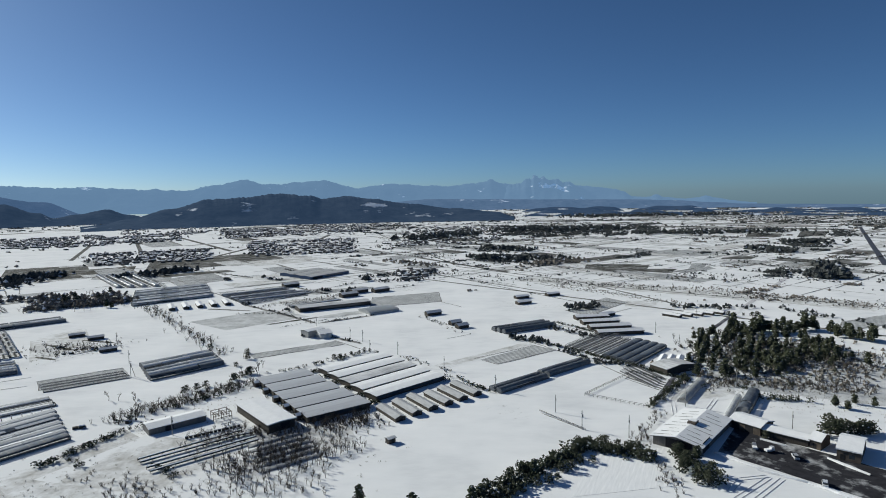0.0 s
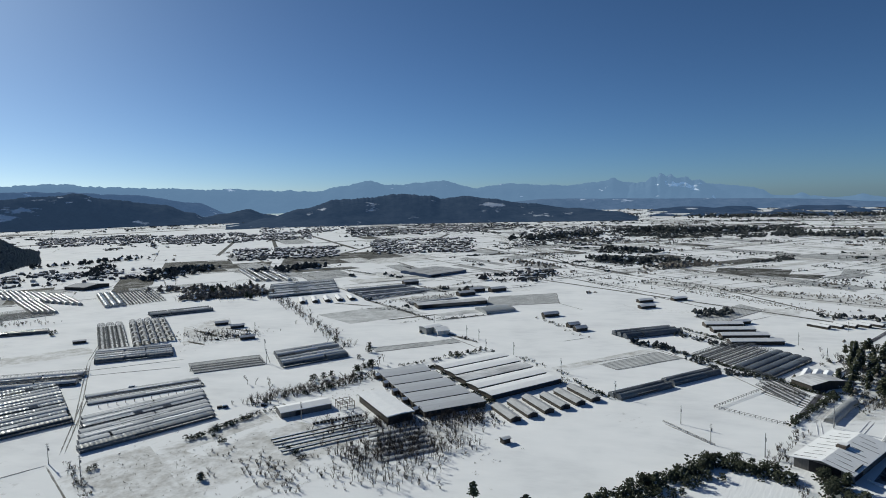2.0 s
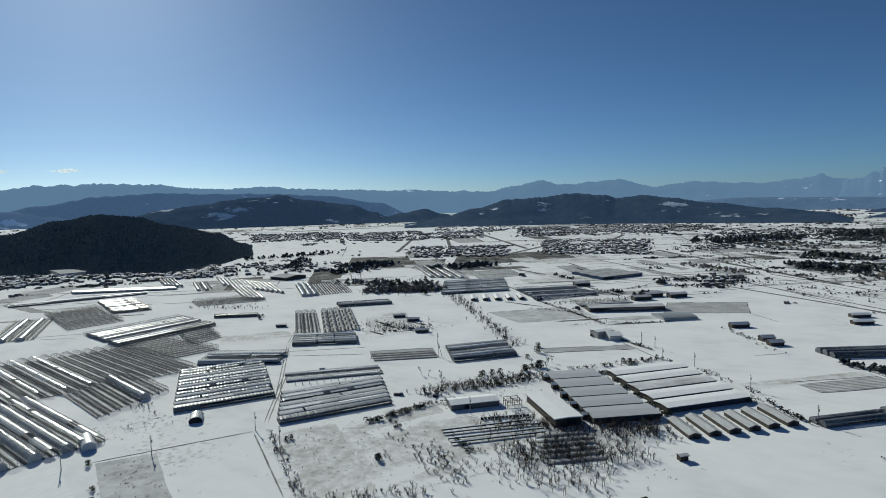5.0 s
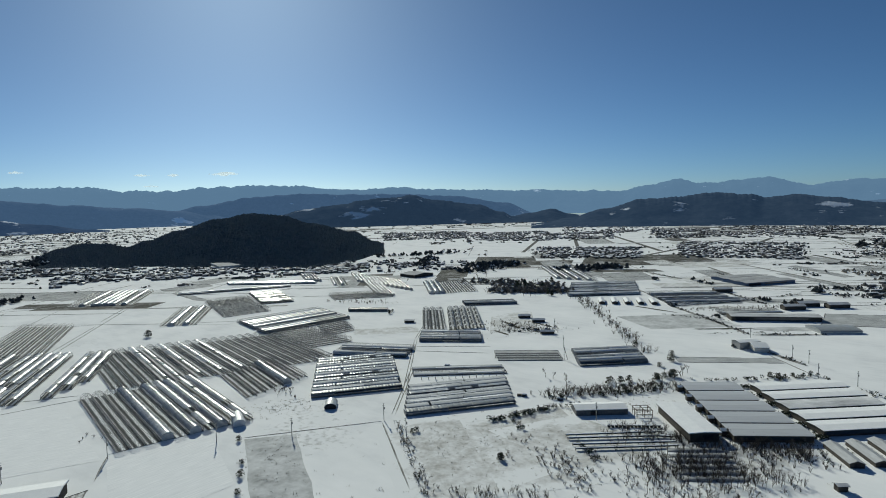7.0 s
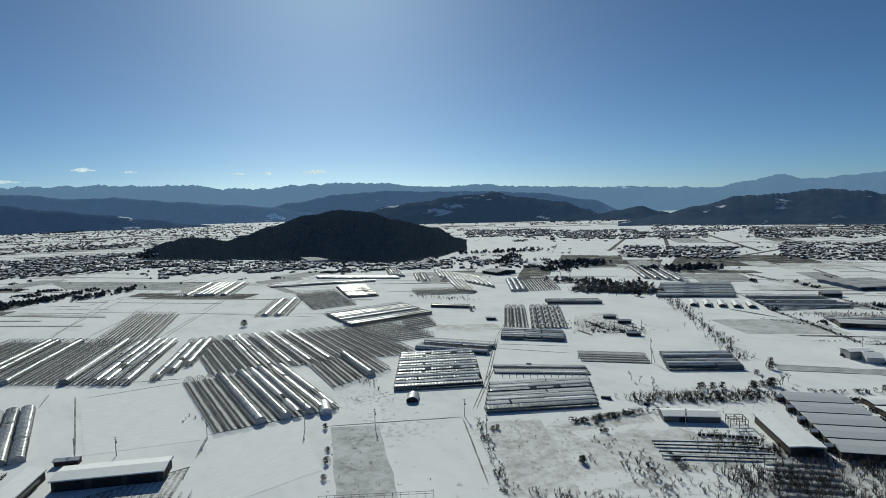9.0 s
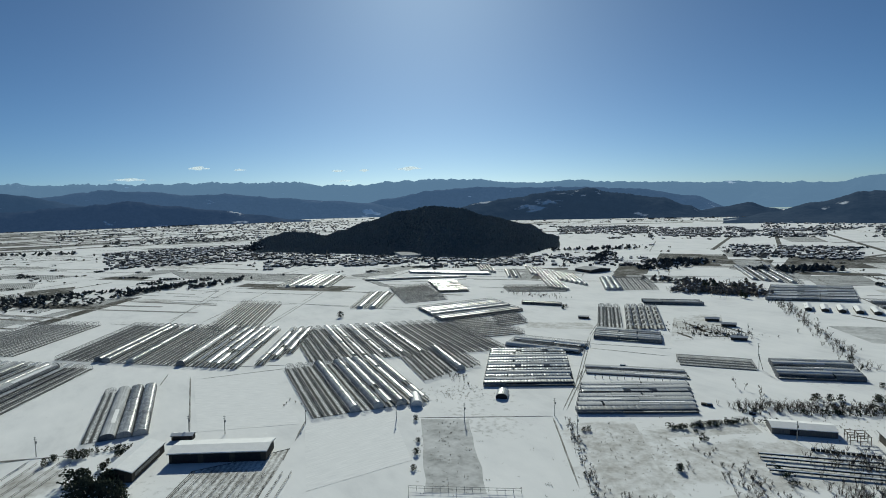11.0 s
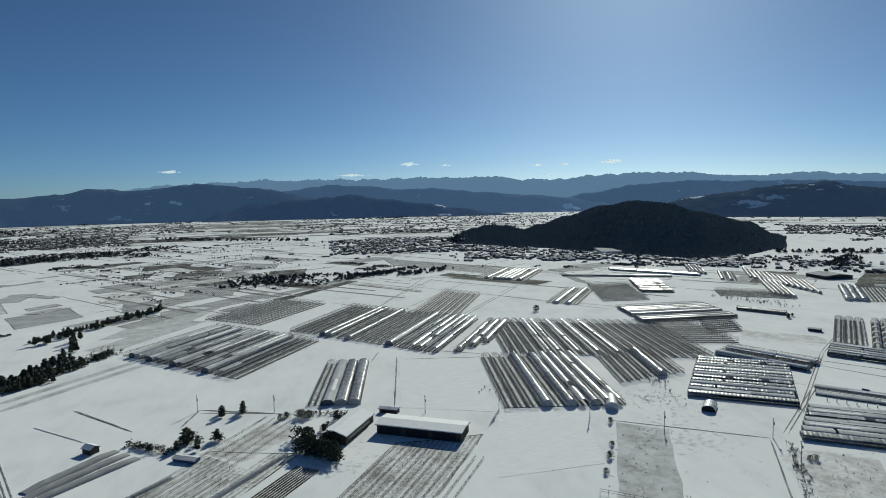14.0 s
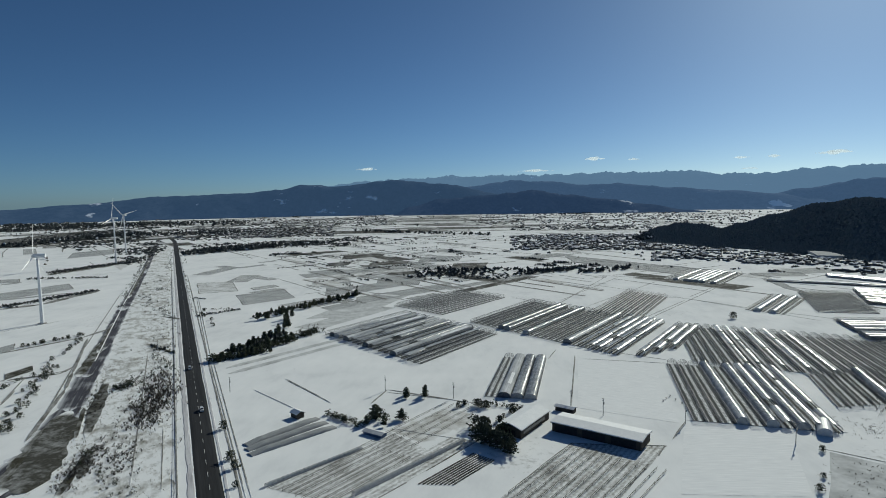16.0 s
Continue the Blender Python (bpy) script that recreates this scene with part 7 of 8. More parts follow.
# five broad sheds with grey sheet roofs
X, Y, A = -55.1, 228.1, 35.1
B2_STEP, B2_SKEW = 13.18, 0.02
for i in range(5):
    m = pose(X, Y, 0, 0, 0, A) @ pose(B2_SKEW * i, B2_STEP * i, 0)
    barn("poultry_shed", m.translation.x, m.translation.y, A, 28 - i * 0.8, B2_STEP - 1.9, 2.5, 2.72, "low poultry shed with a broad grey sheet roof", "shed", "wood", "roof_grey", None, "grey-roofed sheds", ((0, 1, 23, 0.9, 2.2), (2, 4, 7, 0, 2.2)), over=0.35)
    n = pose(X, Y, 0, 0, 0, A) @ pose(-2.6 + B2_SKEW * i, B2_STEP * i + 5, 0)
    barn("feed_hut", n.translation.x, n.translation.y, A, 2.0, 2.6, 2.0, 2.6, "tiny snow-capped feed hut beside a shed", "hut", "wood", "roof_dark", "roof_snow", "feed huts", cover=0.2, over=0.2)
# five long sheds with snow on their roofs
X, Y, A = -30.3, 252.3, 43.4
B3_STEP, B3_SKEW = 11.79, 1.32
for i in range(5):
    m = pose(X, Y, 0, 0, 0, A) @ pose(B3_SKEW * i, B3_STEP * i, 0)
    barn("poultry_shed", m.translation.x, m.translation.y, A, 41, B3_STEP - 2.5, 2.2, 2.5, "long narrow poultry shed under a snowy roof", "shed", "wood", "roof_dark", "thin_snow" if i == 2 else "roof_snow", "snow-roofed sheds", ((0, 1, 40, 0.7, 1.8),), cover=0.16, over=0.4)
# six small gabled sheds
for i in range(6):
    x0, y0 = -20.0 + 6.5 * i, 227.7 + 5.62 * i
    barn("small_shed", x0, y0, 123, 17 + (i % 3), -4.6, 1.5, 2.3, "small gabled shed with grey snow on its roof", "shed", "wood", "roof_dark", "greyroof", "small gabled sheds", ((2, 1.2, 3.2, 0, 1.5),), cover=0.1, over=0.3)
# low store, steel frame and benches beside the barn
barn("store", -113.6, 218.5, 40.4, 21.6, 8.8, 2.2, 3.0, "low grey store with a snow-covered flat roof", "shed", "sheet", "roof_dark", "roof_snow", cover=0.25, over=0.2, openings=((0, 6, 9, 0, 2.0),))


def steel_frame(x, y, ang):
    ob = thing("open_shed", pose(x, y, 0, 0, 0, ang), "open skeleton of an unfinished steel shed", "shed")
    for i in range(3):
        for j in range(3):
            part("post", Shape().box(i * 3.2 - 0.1, j * 3 - 0.1, 0, i * 3.2 + 0.1, j * 3 + 0.1, 3.0), "rust", ob)
    for i in range(3):
        part("beam", Shape().box(i * 3.2 - 0.1, -0.2, 3.0, i * 3.2 + 0.1, 6.2, 3.2), "rust", ob)
        part("beam", Shape().box(-0.2, i * 3 - 0.1, 1.5, 6.6, i * 3 + 0.1, 1.65), "rust", ob)
        part("beam", Shape().box(-0.2, i * 3 - 0.1, 3.2, 6.6, i * 3 + 0.1, 3.4), "rust", ob)
    return ob


steel_frame(-92.4, 230.4, 40)


def drum(x, y, i):
    s = Shape().tube([(0, 0, 0), (0, 0, 0.9)], 0.62, 0.62, 10)
    ob = thing("drum", pose(x, y, 0), "black drum capped with snow, one of a row", "drum", "drums in a row")
    part("barrel", s, "rubber", ob)
    part("snow_cap", Shape().tube([(0, 0, 0.9), (0, 0, 1.12)], 0.5, 0.3, 10), "roof_snow", ob)
    return ob


x1, y1, x2, y2 = -97.5, 214.9, -81.8, 226.1
for i in range(14):
    drum(x1 + (x2 - x1) * i / 13, y1 + (y2 - y1) * i / 13, i)


def bench(x1, y1, x2, y2, h=0.9, w=0.8):
    """A long raised bench on posts with snow along it."""
    d = math.hypot(x2 - x1, y2 - y1)
    ob = thing("growing_bench", pose(x1, y1, 0, 0, 0, math.degrees(math.atan2(y2 - y1, x2 - x1))), "long raised growing bench with a line of snow", "bench", "growing benches")
    part("tray", Shape().box(0, -w / 2, h - 0.35, d, w / 2, h), "dark", ob)
    part("snow_line", Shape().prism([(-w * 0.42, h), (w * 0.42, h), (w * 0.25, h + 0.2), (-w * 0.25, h + 0.2)], 0.2, d - 0.2), "roof_snow", ob)
    for k in range(int(d / 4) + 1):
        part("leg", Shape().box(k * 4, -0.08, 0, k * 4 + 0.12, 0.08, h - 0.35), "wood", ob)
    return ob


for a in ((-106.6, 196.5, -78.8, 221.0), (-104.7, 194.3, -76.5, 217.9), (-100.4, 190.1, -71.4, 214.7), (-97.8, 187.3, -69.7, 211.6), (-83.2, 213.2, -73.7, 218.8)):
    bench(*a)
# benches of the nursery
x1, y1, x2, y2 = -161.5, 492.9, -121.5, 552.5
d = math.hypot(x2 - x1, y2 - y1)
for i in range(6):
    ox, oy = -(y2 - y1) / d * 3.4 * i, (x2 - x1) / d * 3.4 * i
    bench(x1 + ox, y1 + oy, x2 + ox, y2 + oy, 0.8, 1.2)

# hay barns near the highway
barn("hay_barn", -222.0, 27.3, 58.2, 33.9, 10.6, 3.5, 4.1, "long barn with a thick snowy roof and dark front", "barn", "wood", "roof_dark", "roof_snow", openings=((0, 1, 10, 0, 3.0), (0, 12, 21, 0, 3.0), (0, 23, 32, 0, 3.0)), cover=0.35, over=0.6)
barn("barn", -214.0, 14.9, 148.1, 23.9, 10.1, 3.2, 4.8, "small boarded barn with a white snow roof", "barn", "wood", "roof_dark", "roof_snow", cover=0.3, openings=((2, 2.5, 7, 0, 2.6), (0, 2, 20, 1.2, 2.4)))
barn("hut", -244.0, 31.3, 58, 8, 3, 1.8, 2.3, "low dark lean-to with a snowy roof", "hut", "wood", "roof_dark", "roof_snow", cover=0.15)
barn("hut", -234.7, -78.9, 50, 4.5, 3.5, 2.0, 2.8, "small wooden field hut under snow", "hut", "wood", "roof_dark", "roof_snow", cover=0.2)
barn("hut", -217.7, -45.2, 60, 9, 3.2, 1.1, 1.6, "low blue-grey store with thin snow on its roof", "hut", "roof_blue", "roof_blue", "thin_snow", cover=0.06)
barn("hut", -309.1, 319.5, 32, 7, 4, 1.6, 2.0, "low dark field hut", "hut", "wood", "roof_dark", "thin_snow", cover=0.1)
barn("hut", -20.8, 206.9, 40, 3, 2.2, 1.8, 2.1, "tiny dark hut alone in the snow", "hut", "wood", "roof_dark", "thin_snow", cover=0.08)
# rounded shelters by the greenhouse block
SHELTER = vault("pipe_shelter", -203.0, 164.6, 136.4, 8.0, 5.2, 0.7, 2.6, "single rounded film shelter with a dark mouth", "darkfilm", "oldfilm", "shelter")
# flat near-black sheet painted in place of the shade inside the mouth
part("opening", end_wall(-0.25, 5.2, 0.7, 2.4), "dark", SHELTER, "dark sheet standing in for the shaded open end")
vault("pipe_shelter", -217.6, 128.7, 154.1, 11.9, 4.8, 1.0, 3.2, "round-roofed shelter with a silver cover", "roof_grey", "roof_grey", "shelter")
# farmhouse compound with the big hall
HALL_W = 16.5
HALL = barn("machinery_hall", 86.4, 193.2, 48.6, 32.1, 16.5, 3.2, 4.7, "large farm hall with snow sliding off a sheet roof", "hall", "sheet", "roof_dark", "roof_snow", cover=0.2, over=1.0, openings=((0, 2, 9, 0, 4.0), (2, 3, 12, 0, 3.6), (0, 12, 30, 1.5, 3.2)))
rise = 1.5 / (HALL_W / 2)
for k in range(18):
    # bare sheet showing where the snow has slid
    u, side = 0.8 + (k % 9) * 3.5, k // 9
    lo, hi = -0.4 + 1.6 * (k % 3), HALL_W / 2 - 0.7 - 1.2 * (k % 2)
    z0, z1 = 3.2 + lo * rise + 0.37, 3.2 + hi * rise + 0.37
    if side:
        lo, hi = HALL_W - lo, HALL_W - hi
    part("bare_streak", Shape().quad((u, lo, z0), (u + 0.4, lo, z0), (u + 0.5, hi, z1), (u + 0.25, hi, z1)), "roof_dark", HALL)
part("roof_vent", Shape().box(14, HALL_W / 2 - 1.6, 4.6, 18, HALL_W / 2 + 1.2, 5.6), "rust", HALL)
part("snow_cap", Shape().box(15.4, HALL_W / 2 - 1.5, 5.6, 17.9, HALL_W / 2 + 1.1, 5.8), "roof_snow", HALL)
barn("farm_shed", 108.1, 218.3, -53.4, 11.6, 10.0, 3.0, 4.2, "long farm shed with a snowy roof", "shed", "rust", "roof_dark", "roof_snow", openings=((0, 1, 4, 0, 2.4), (0, 6, 9, 0, 2.4)))
barn("farm_shed", 116.0, 209.0, -44.4, 14.5, 7.0, 2.4, 3.2, "long low shed with a snowy roof", "shed", "wood", "roof_dark", "roof_snow")
barn("farmhouse", 130.3, 189.9, -40.6, 6.7, 15.3, 3.4, 5.2, "farmhouse with a heavy snow roof", "house", "rust", "roof_dark", "roof_snow", cover=0.4, openings=((0, 1, 2.4, 0, 2.0), (0, 3.4, 5, 1.0, 2.2), (2, 1, 3, 1, 2.2)))
barn("house", 126.8, 198.9, -52.7, 3.5, 8.4, 3.0, 4.6, "small brown annex with a snowy roof", "house", "rust", "roof_dark", "roof_snow", openings=((0, 1, 2.2, 0, 2.0),))
barn("farm_shed", 103.6, 291.6, -62.9, 10.8, 19.4, 3.0, 4.2, "dark farm shed with patches of snow on its roof", "shed", "wood", "roof_dark", "thin_snow", cover=0.1)
for i in range(4):
    x0, y0 = 112.5, 294.0
    barn("farm_shed", x0 + 4.2 * i, y0 - 1.0 * i + 3, 62, 15, 3.6, 2.0, 2.8, "narrow shed with a strip of snow on its roof", "shed", "wood", "roof_dark", "roof_snow", "narrow sheds", cover=0.15, over=0.15)
for i in range(4):
    x0, y0 = 97.0, 363.9
    m = pose(x0, y0, 0, 0, 0, 8) @ pose(1.0 * i, 15.5 * i, 0)
    barn("farm_shed", m.translation.x, m.translation.y, 8, 30 - 2 * i, 7, 2.2, 3.2, "long white-roofed farm shed", "shed", "wood", "roof_dark", "roof_snow", "white-roofed farm sheds", cover=0.2)
for i in range(5):
    x0, y0 = 169.6, 414.7
    barn("small_shed", x0 + 8.8 * i, y0 + 2.2 * i, 130, 13, 4, 1.6, 2.4, "small shed with a bright snow roof", "shed", "wood", "roof_dark", "roof_snow", "roadside sheds", cover=0.2)
barn("warehouse", -87.0, 371.0, 48.4, 12.5, 8.0, 4.0, 4.6, "grey block warehouse with a flat snow roof", "warehouse", "concrete", "roof_dark", "roof_snow", cover=0.2)
barn("house", -78.8, 368.4, 30.6, 7.9, 13.0, 2.8, 4.2, "small house with a snowy roof", "house", "plaster", "roof_dark", "roof_snow")
barn("warehouse", -112.8, 455.2, 28.1, 59.2, 14.0, 3.2, 4.0, "long low nursery hall with a pale roof", "warehouse", "wood", "concrete", "thin_snow", cover=0.05, openings=((0, 3, 12, 0, 2.6), (0, 16, 50, 0.6, 2.6)))
greenhouses(-121.0, 468.9, 36.8, 44.7, 4, 5.2, 0.5, "bsbb", 1.2, 2.2)
for i in range(3):
    m = pose(-144.3, 636.5, 0, 0, 0, 55.7) @ pose(3.0 * i, 19.5 * i, 0)
    # blue wall colour paints the shade on the halls' fronts
    barn("warehouse", m.translation.x, m.translation.y, 55.7, 60 - 4 * i, 17.5, 3.0, 3.9, "long low hall with a pale snowy roof and walls tinted blue as shade", "warehouse", "roof_blue", "roof_dark", "greyroof", "long low halls", cover=0.1, openings=((0, 3, 18, 0, 2.4), (0, 22, 50, 0.8, 2.2)))
vault("warehouse", -55.8, 440.1, 34.2, 25.2, 20.2, 1.4, 3.0, "low pale film hall", "oldfilm", "oldfilm", "warehouse")
for a in ((-89.8, 517.7), (-83.2, 538.0), (-63.7, 542.6), (-158.3, 581.8)):
    barn("shed", *a, 38, 16, 7, 3, 4.2, "dark shed beside the nursery", "shed", "wood", "roof_dark", "thin_snow", "nursery sheds", cover=0.1)
for a, w in (((-12.2, 433.0), 12), ((5.4, 399.5), 8), ((9.7, 388.9), 8)):
    barn("house", *a, 30, w, 5, 2.2, 3.4, "lone dark farm building in a wide snow field", "house", "wood", "roof_dark", "thin_snow", "lone farm buildings", cover=0.1)
for a in ((62.4, 497.6), (60.5, 471.8), (113.6, 419.1), (91.0, 508.9)):
    barn("shed", *a, 28, 13, 5, 2.0, 2.9, "long dark shed with a white roof stripe", "shed", "wood", "roof_dark", "roof_snow", "field sheds", cover=0.15)
for a in ((-228.8, 372.7), (-246.1, 380.7), (-203.7, 342.0)):
    barn("shed", *a, 35, 9, 4, 1.8, 2.6, "dark run-down shed in a cluttered yard", "shed", "wood", "roof_dark", "thin_snow", "yard sheds", cover=0.08)
barn("hall", -514.3, 526.5, -6.6, 28.1, 30.3, 3.2, 4.8, "large dark temple-like hall with a snowed roof", "hall", "wood", "roof_dark", "greyroof", cover=0.1)
barn("hall", -818.2, 454.1, 73.8, 51.0, 79.4, 4, 5.5, "wide hall with a patchy snowed roof below the mound", "hall", "plaster", "roof_dark", "greyroof")
# white-roofed long sheds on the dark yard
for i in range(5):
    x0, y0 = -217.4, 471.7
    barn("small_shed", x0 + 9.5 * i, y0 + 5 * i, 118, 22, 4.5, 1.8, 2.6, "narrow shed with a bright snow roof", "shed", "wood", "roof_dark", "roof_snow", "narrow snow-roofed sheds", cover=0.2)


def dwelling(seed, i):
    """A farmhouse of the villages: walls, low snowy hipped roof, a window."""
    rnd = random.Random(seed)
    l, w, h = rnd.uniform(4.8, 7.4), rnd.uniform(3.8, 4.8), rnd.uniform(2.1, 2.9)
    ob = thing("house", pose(0, 0, -60), ("village house with a snow-covered roof", "village house with a dark roof patched with snow")[i % 4 == 2], "house", "village houses")
    part("wall", Shape().box(0, 0, 0, l, w, h), ("plaster", "wood", "sheet")[i % 3], ob)
    s = Shape()
    o, top = 0.6, h + w * 0.17
    base = [(-o, -o, h), (l + o, -o, h), (l + o, w + o, h), (-o, w + o, h)]
    a, b = (w * 0.35, w / 2, top), (l - w * 0.35, w / 2, top)
    s.quad(base[0], base[1], b, a).quad(base[1], base[2], b).quad(base[2], base[3], a, b).quad(base[3], base[0], a).quad(*base[::-1])
    part("roof", s, ("roof_snow", "roof_snow", "roof_dark", "thin_snow")[i % 4], ob)
    part("window", Shape().box(0.8, -0.05, 1.0, l * 0.4, 0.02, 2.0), "glass", ob)
    return ob


HOMES = []


def home(x, y, rnd):
    ang = 38 + rnd.choice((0, 90, 180, 270)) + rnd.gauss(0, 8)
    if len(HOMES) < 8:
        HOMES.append(dwelling(len(HOMES) + 3, len(HOMES)))
        HOMES[-1].matrix_basis = pose(x, y, 0, 0, 0, ang)
    else:
        copy_thing(rnd.choice(HOMES), pose(x, y, 0, 0, 0, ang))


MOUND_FOOT = [(45.8, 1090), (49, 960), (52.7, 885), (58, 925), (63, 985), (68, 1060), (74.8, 1150)]


def in_sector(rnd, a0, a1, r0, r1):
    """A spot on the plain between two bearings and two distances, clear of the mound, gathered along lanes."""
    while True:
        az, r = rnd.uniform(a0, a1), rnd.uniform(r0, r1)
        if 45.8 < az < 74.8 and level(MOUND_FOOT, az) - 15 < r < 1500:
            continue
        x, y = polar(az, r)
        if fbm(x / 70, y / 70, 2.0) + rnd.gauss(0, 0.25) > -0.1:
            return x, y


rnd = random.Random(31)
for *where, n in ((58, 74, 850, 1080, 105), (74, 86, 1000, 1350, 60), (46, 58, 805, 920, 50), (8.7, 18, 950, 1240, 60)):
    for _ in range(n):
        home(*in_sector(rnd, *where), rnd)


def far_town(sectors):
    """Roofs and walls of villages far across the plain, too many to count, with garden trees between them."""
    rnd = random.Random(8)
    walls, roofs, trees = Shape(), Shape(), Shape()
    for *where, n in sectors:
        for _ in range(int(n * 1.9)):
            x, y = in_sector(rnd, *where)
            if math.hypot(x, y) > 1800 and rnd.random() < 0.45:
                continue
            if rnd.random() < 0.75:
                k = rnd.uniform(1.0, 2.6)
                clump(trees, x + rnd.gauss(0, 9), y + rnd.gauss(0, 9), k * 0.8, k, k, rnd)
            m = pose(x, y, 0, 0, 0, 38 + rnd.choice((0, 90)) + rnd.gauss(0, 8))
            l, w, h = rnd.uniform(3.4, 7.2), rnd.uniform(3.0, 4.6), rnd.uniform(1.6, 2.7)
            p = lambda a, b, c: tuple(m @ Vector((a, b, c)))
            for q in (((0, 0), (l, 0)), ((l, 0), (l, w)), ((l, w), (0, w)), ((0, w), (0, 0))):
                walls.quad(p(*q[0], -0.1), p(*q[1], -0.1), p(*q[1], h), p(*q[0], h))
            n0, t = len(roofs.v), h + w * 0.17
            roofs.v += [p(-0.5, -0.5, h), p(l + 0.5, -0.5, h), p(l + 0.5, w + 0.5, h), p(-0.5, w + 0.5, h), p(0, w / 2, t), p(l, w / 2, t)]
            roofs.f += [(n0, n0 + 1, n0 + 5, n0 + 4), (n0 + 2, n0 + 3, n0 + 4, n0 + 5), (n0, n0 + 4, n0 + 3), (n0 + 1, n0 + 2, n0 + 5)]
            roofs.m += [0] * 4
    ob = thing("far_town", Matrix(), "far villages of small houses with snowy roofs", "village", kind="stuff")
    part("wall", walls, "village_wall", ob)
    part("roof", roofs, "village_roof", ob)
    part("garden_tree", trees, "grove", ob)


far_town([
    (58, 74, 840, 1110, 260), (74, 87, 990, 1390, 300), (45, 58, 795, 940, 150), (37, 45, 790, 900, 40),
    (38, 46, 1470, 1850, 230), (30, 38, 1340, 1740, 210), (24, 30, 1370, 1640, 150), (20, 28.5, 1600, 2350, 230), (15, 20.7, 1390, 1790, 170),
    (7.5, 15.2, 1430, 1960, 220), (8.5, 18.2, 940, 1260, 200), (21.5, 31, 920, 1130, 170), (-6, 4, 1040, 1640, 130),
    (1, 4.7, 615, 725, 16), (66, 90, 1880, 3000, 520), (74, 86, 1560, 1880, 90), (99, 116, 1960, 2850, 330),
    (104, 118, 1450, 2080, 220), (118, 130, 1750, 2700, 150), (-34, -20, 1900, 2700, 60), (3, 9, 1500, 1900, 60),
])

# ---- poles, turbines, vehicles ----
def pole_proto(h, double):
    ob = thing("utility_pole", pose(0, 0, -60), "grey concrete utility pole with crossarms" if not double else "braced wooden utility pole pair", "pole", "utility poles")
    part("shaft", Shape().tube([(0, 0, 0), (0, 0, h)], 0.17, 0.11, 6), "concrete", ob)
    for z in (h - 0.4, h - 1.2):
        part("crossarm", Shape().box(-0.55, -0.05, z, 0.55, 0.05, z + 0.1), "steel", ob)
    part("transformer", Shape().tube([(0.3, 0, h - 2.6), (0.3, 0, h - 1.7)], 0.26, 0.26, 8), "steel", ob)
    if double:
        part("brace", Shape().tube([(1.9, 0.4, 0), (0.05, 0, h - 1.0)], 0.14, 0.1, 5), "wood", ob)
    return ob


POLES = {}


def pole(x, y, h=7.5, double=False):
    m = pose(x, y, 0, 0, 0, 30 + (x * 7) % 40) @ Matrix.Diagonal((1, 1, h / 7.5, 1))
    if double not in POLES:
        POLES[double] = pole_proto(7.5, double)
        POLES[double].matrix_basis = m
    else:
        copy_thing(POLES[double], Matrix()).matrix_basis = m


for x, y in ((45.2, 235.8), (-50.7, 359.3), (-42.9, 332.6), (-26.6, 328.0), (-0.4, 297.3), (23.0, 263.6), (51.9, 217.9), (135.3, 334.0), (152.6, 346.0), (129.6, 213.7), (133.0, 262.9),
             (-88.2, 401.0), (-59.6, 367.1), (-192.8, 133.7), (-211.4, 112.3), (-229.9, 80.0), (-175.3, 167.1), (-268.2, -44.6), (-258.2, -12.2), (-238.0, 49.9),
             (-247.2, 38.3), (-199.8, 346.6), (-174.0, 318.7), (134.2, 368.9), (177.0, 408.4), (-265.0, -117.9), (-156.1, 160.4), (-204.6, 362.3), (-104.8, 218.9)):
    pole(x, y)
for x, y in ((67.1, 209.4), (-159.7, 293.4), (100.3, 239.8)):
    pole(x, y, 8.5, True)


def wind_turbine(x, y, h, face, spin):
    ob = thing("wind_turbine", pose(x, y, 0, 0, 0, face), "white three-bladed wind turbine standing in snow", "wind turbine", "wind turbines")
    part("tower", Shape().tube([(0, 0, z) for z in (0, h * 0.25, h * 0.5, h * 0.75, h)], 1.35, 0.8, 16), "white", ob, smooth=True)
    part("base", Shape().tube([(0, 0, -0.1), (0, 0, 0.5)], 3.2, 3.0, 16), "concrete", ob)
    part("nacelle", Shape().prism([(-1.4, h), (1.4, h), (1.6, h + 1.4), (1.1, h + 2.9), (-1.1, h + 2.9), (-1.6, h + 1.4)], -5.5, 2.2), "white", ob)
    hub = part("hub", Shape().tube([(2.2, 0, h + 1.4), (3.2, 0, h + 1.4), (4.0, 0, h + 1.4)], 1.3, 0.5, 12), "white", ob)
    for k in range(3):
        a = radians(spin + 120 * k)
        s = Shape()
        n = 9
        for i in range(n):
            u = i / (n - 1)
            r = 1.0 + u * h * 0.46
            c = (1.0 if u < 0.1 else 1.9 * (1 - u) + 0.35) * 0.55
            for dx, dc in ((-0.22 * (1 - u) - 0.05, 0.0), (0.0, c), (0.22 * (1 - u) + 0.05, 0.0), (0.0, -c * 0.45)):
                s.v.append((2.7 + dx, math.cos(a) * dc - math.sin(a) * r, h + 1.4 + math.sin(a) * dc + math.cos(a) * r))
        for i in range(n - 1):
            for j in range(4):
                s.f.append((i * 4 + j, i * 4 + (j + 1) % 4, i * 4 + 4 + (j + 1) % 4, i * 4 + 4 + j))
                s.m.append(0)
        part("blade", s, "white", hub)
    return ob


wind_turbine(-420.5, -329.7, 50, 288, 8)
wind_turbine(-831.9, -531.7, 66, 276, 15)
wind_turbine(-1030.4, -639.1, 66, 250, 75)


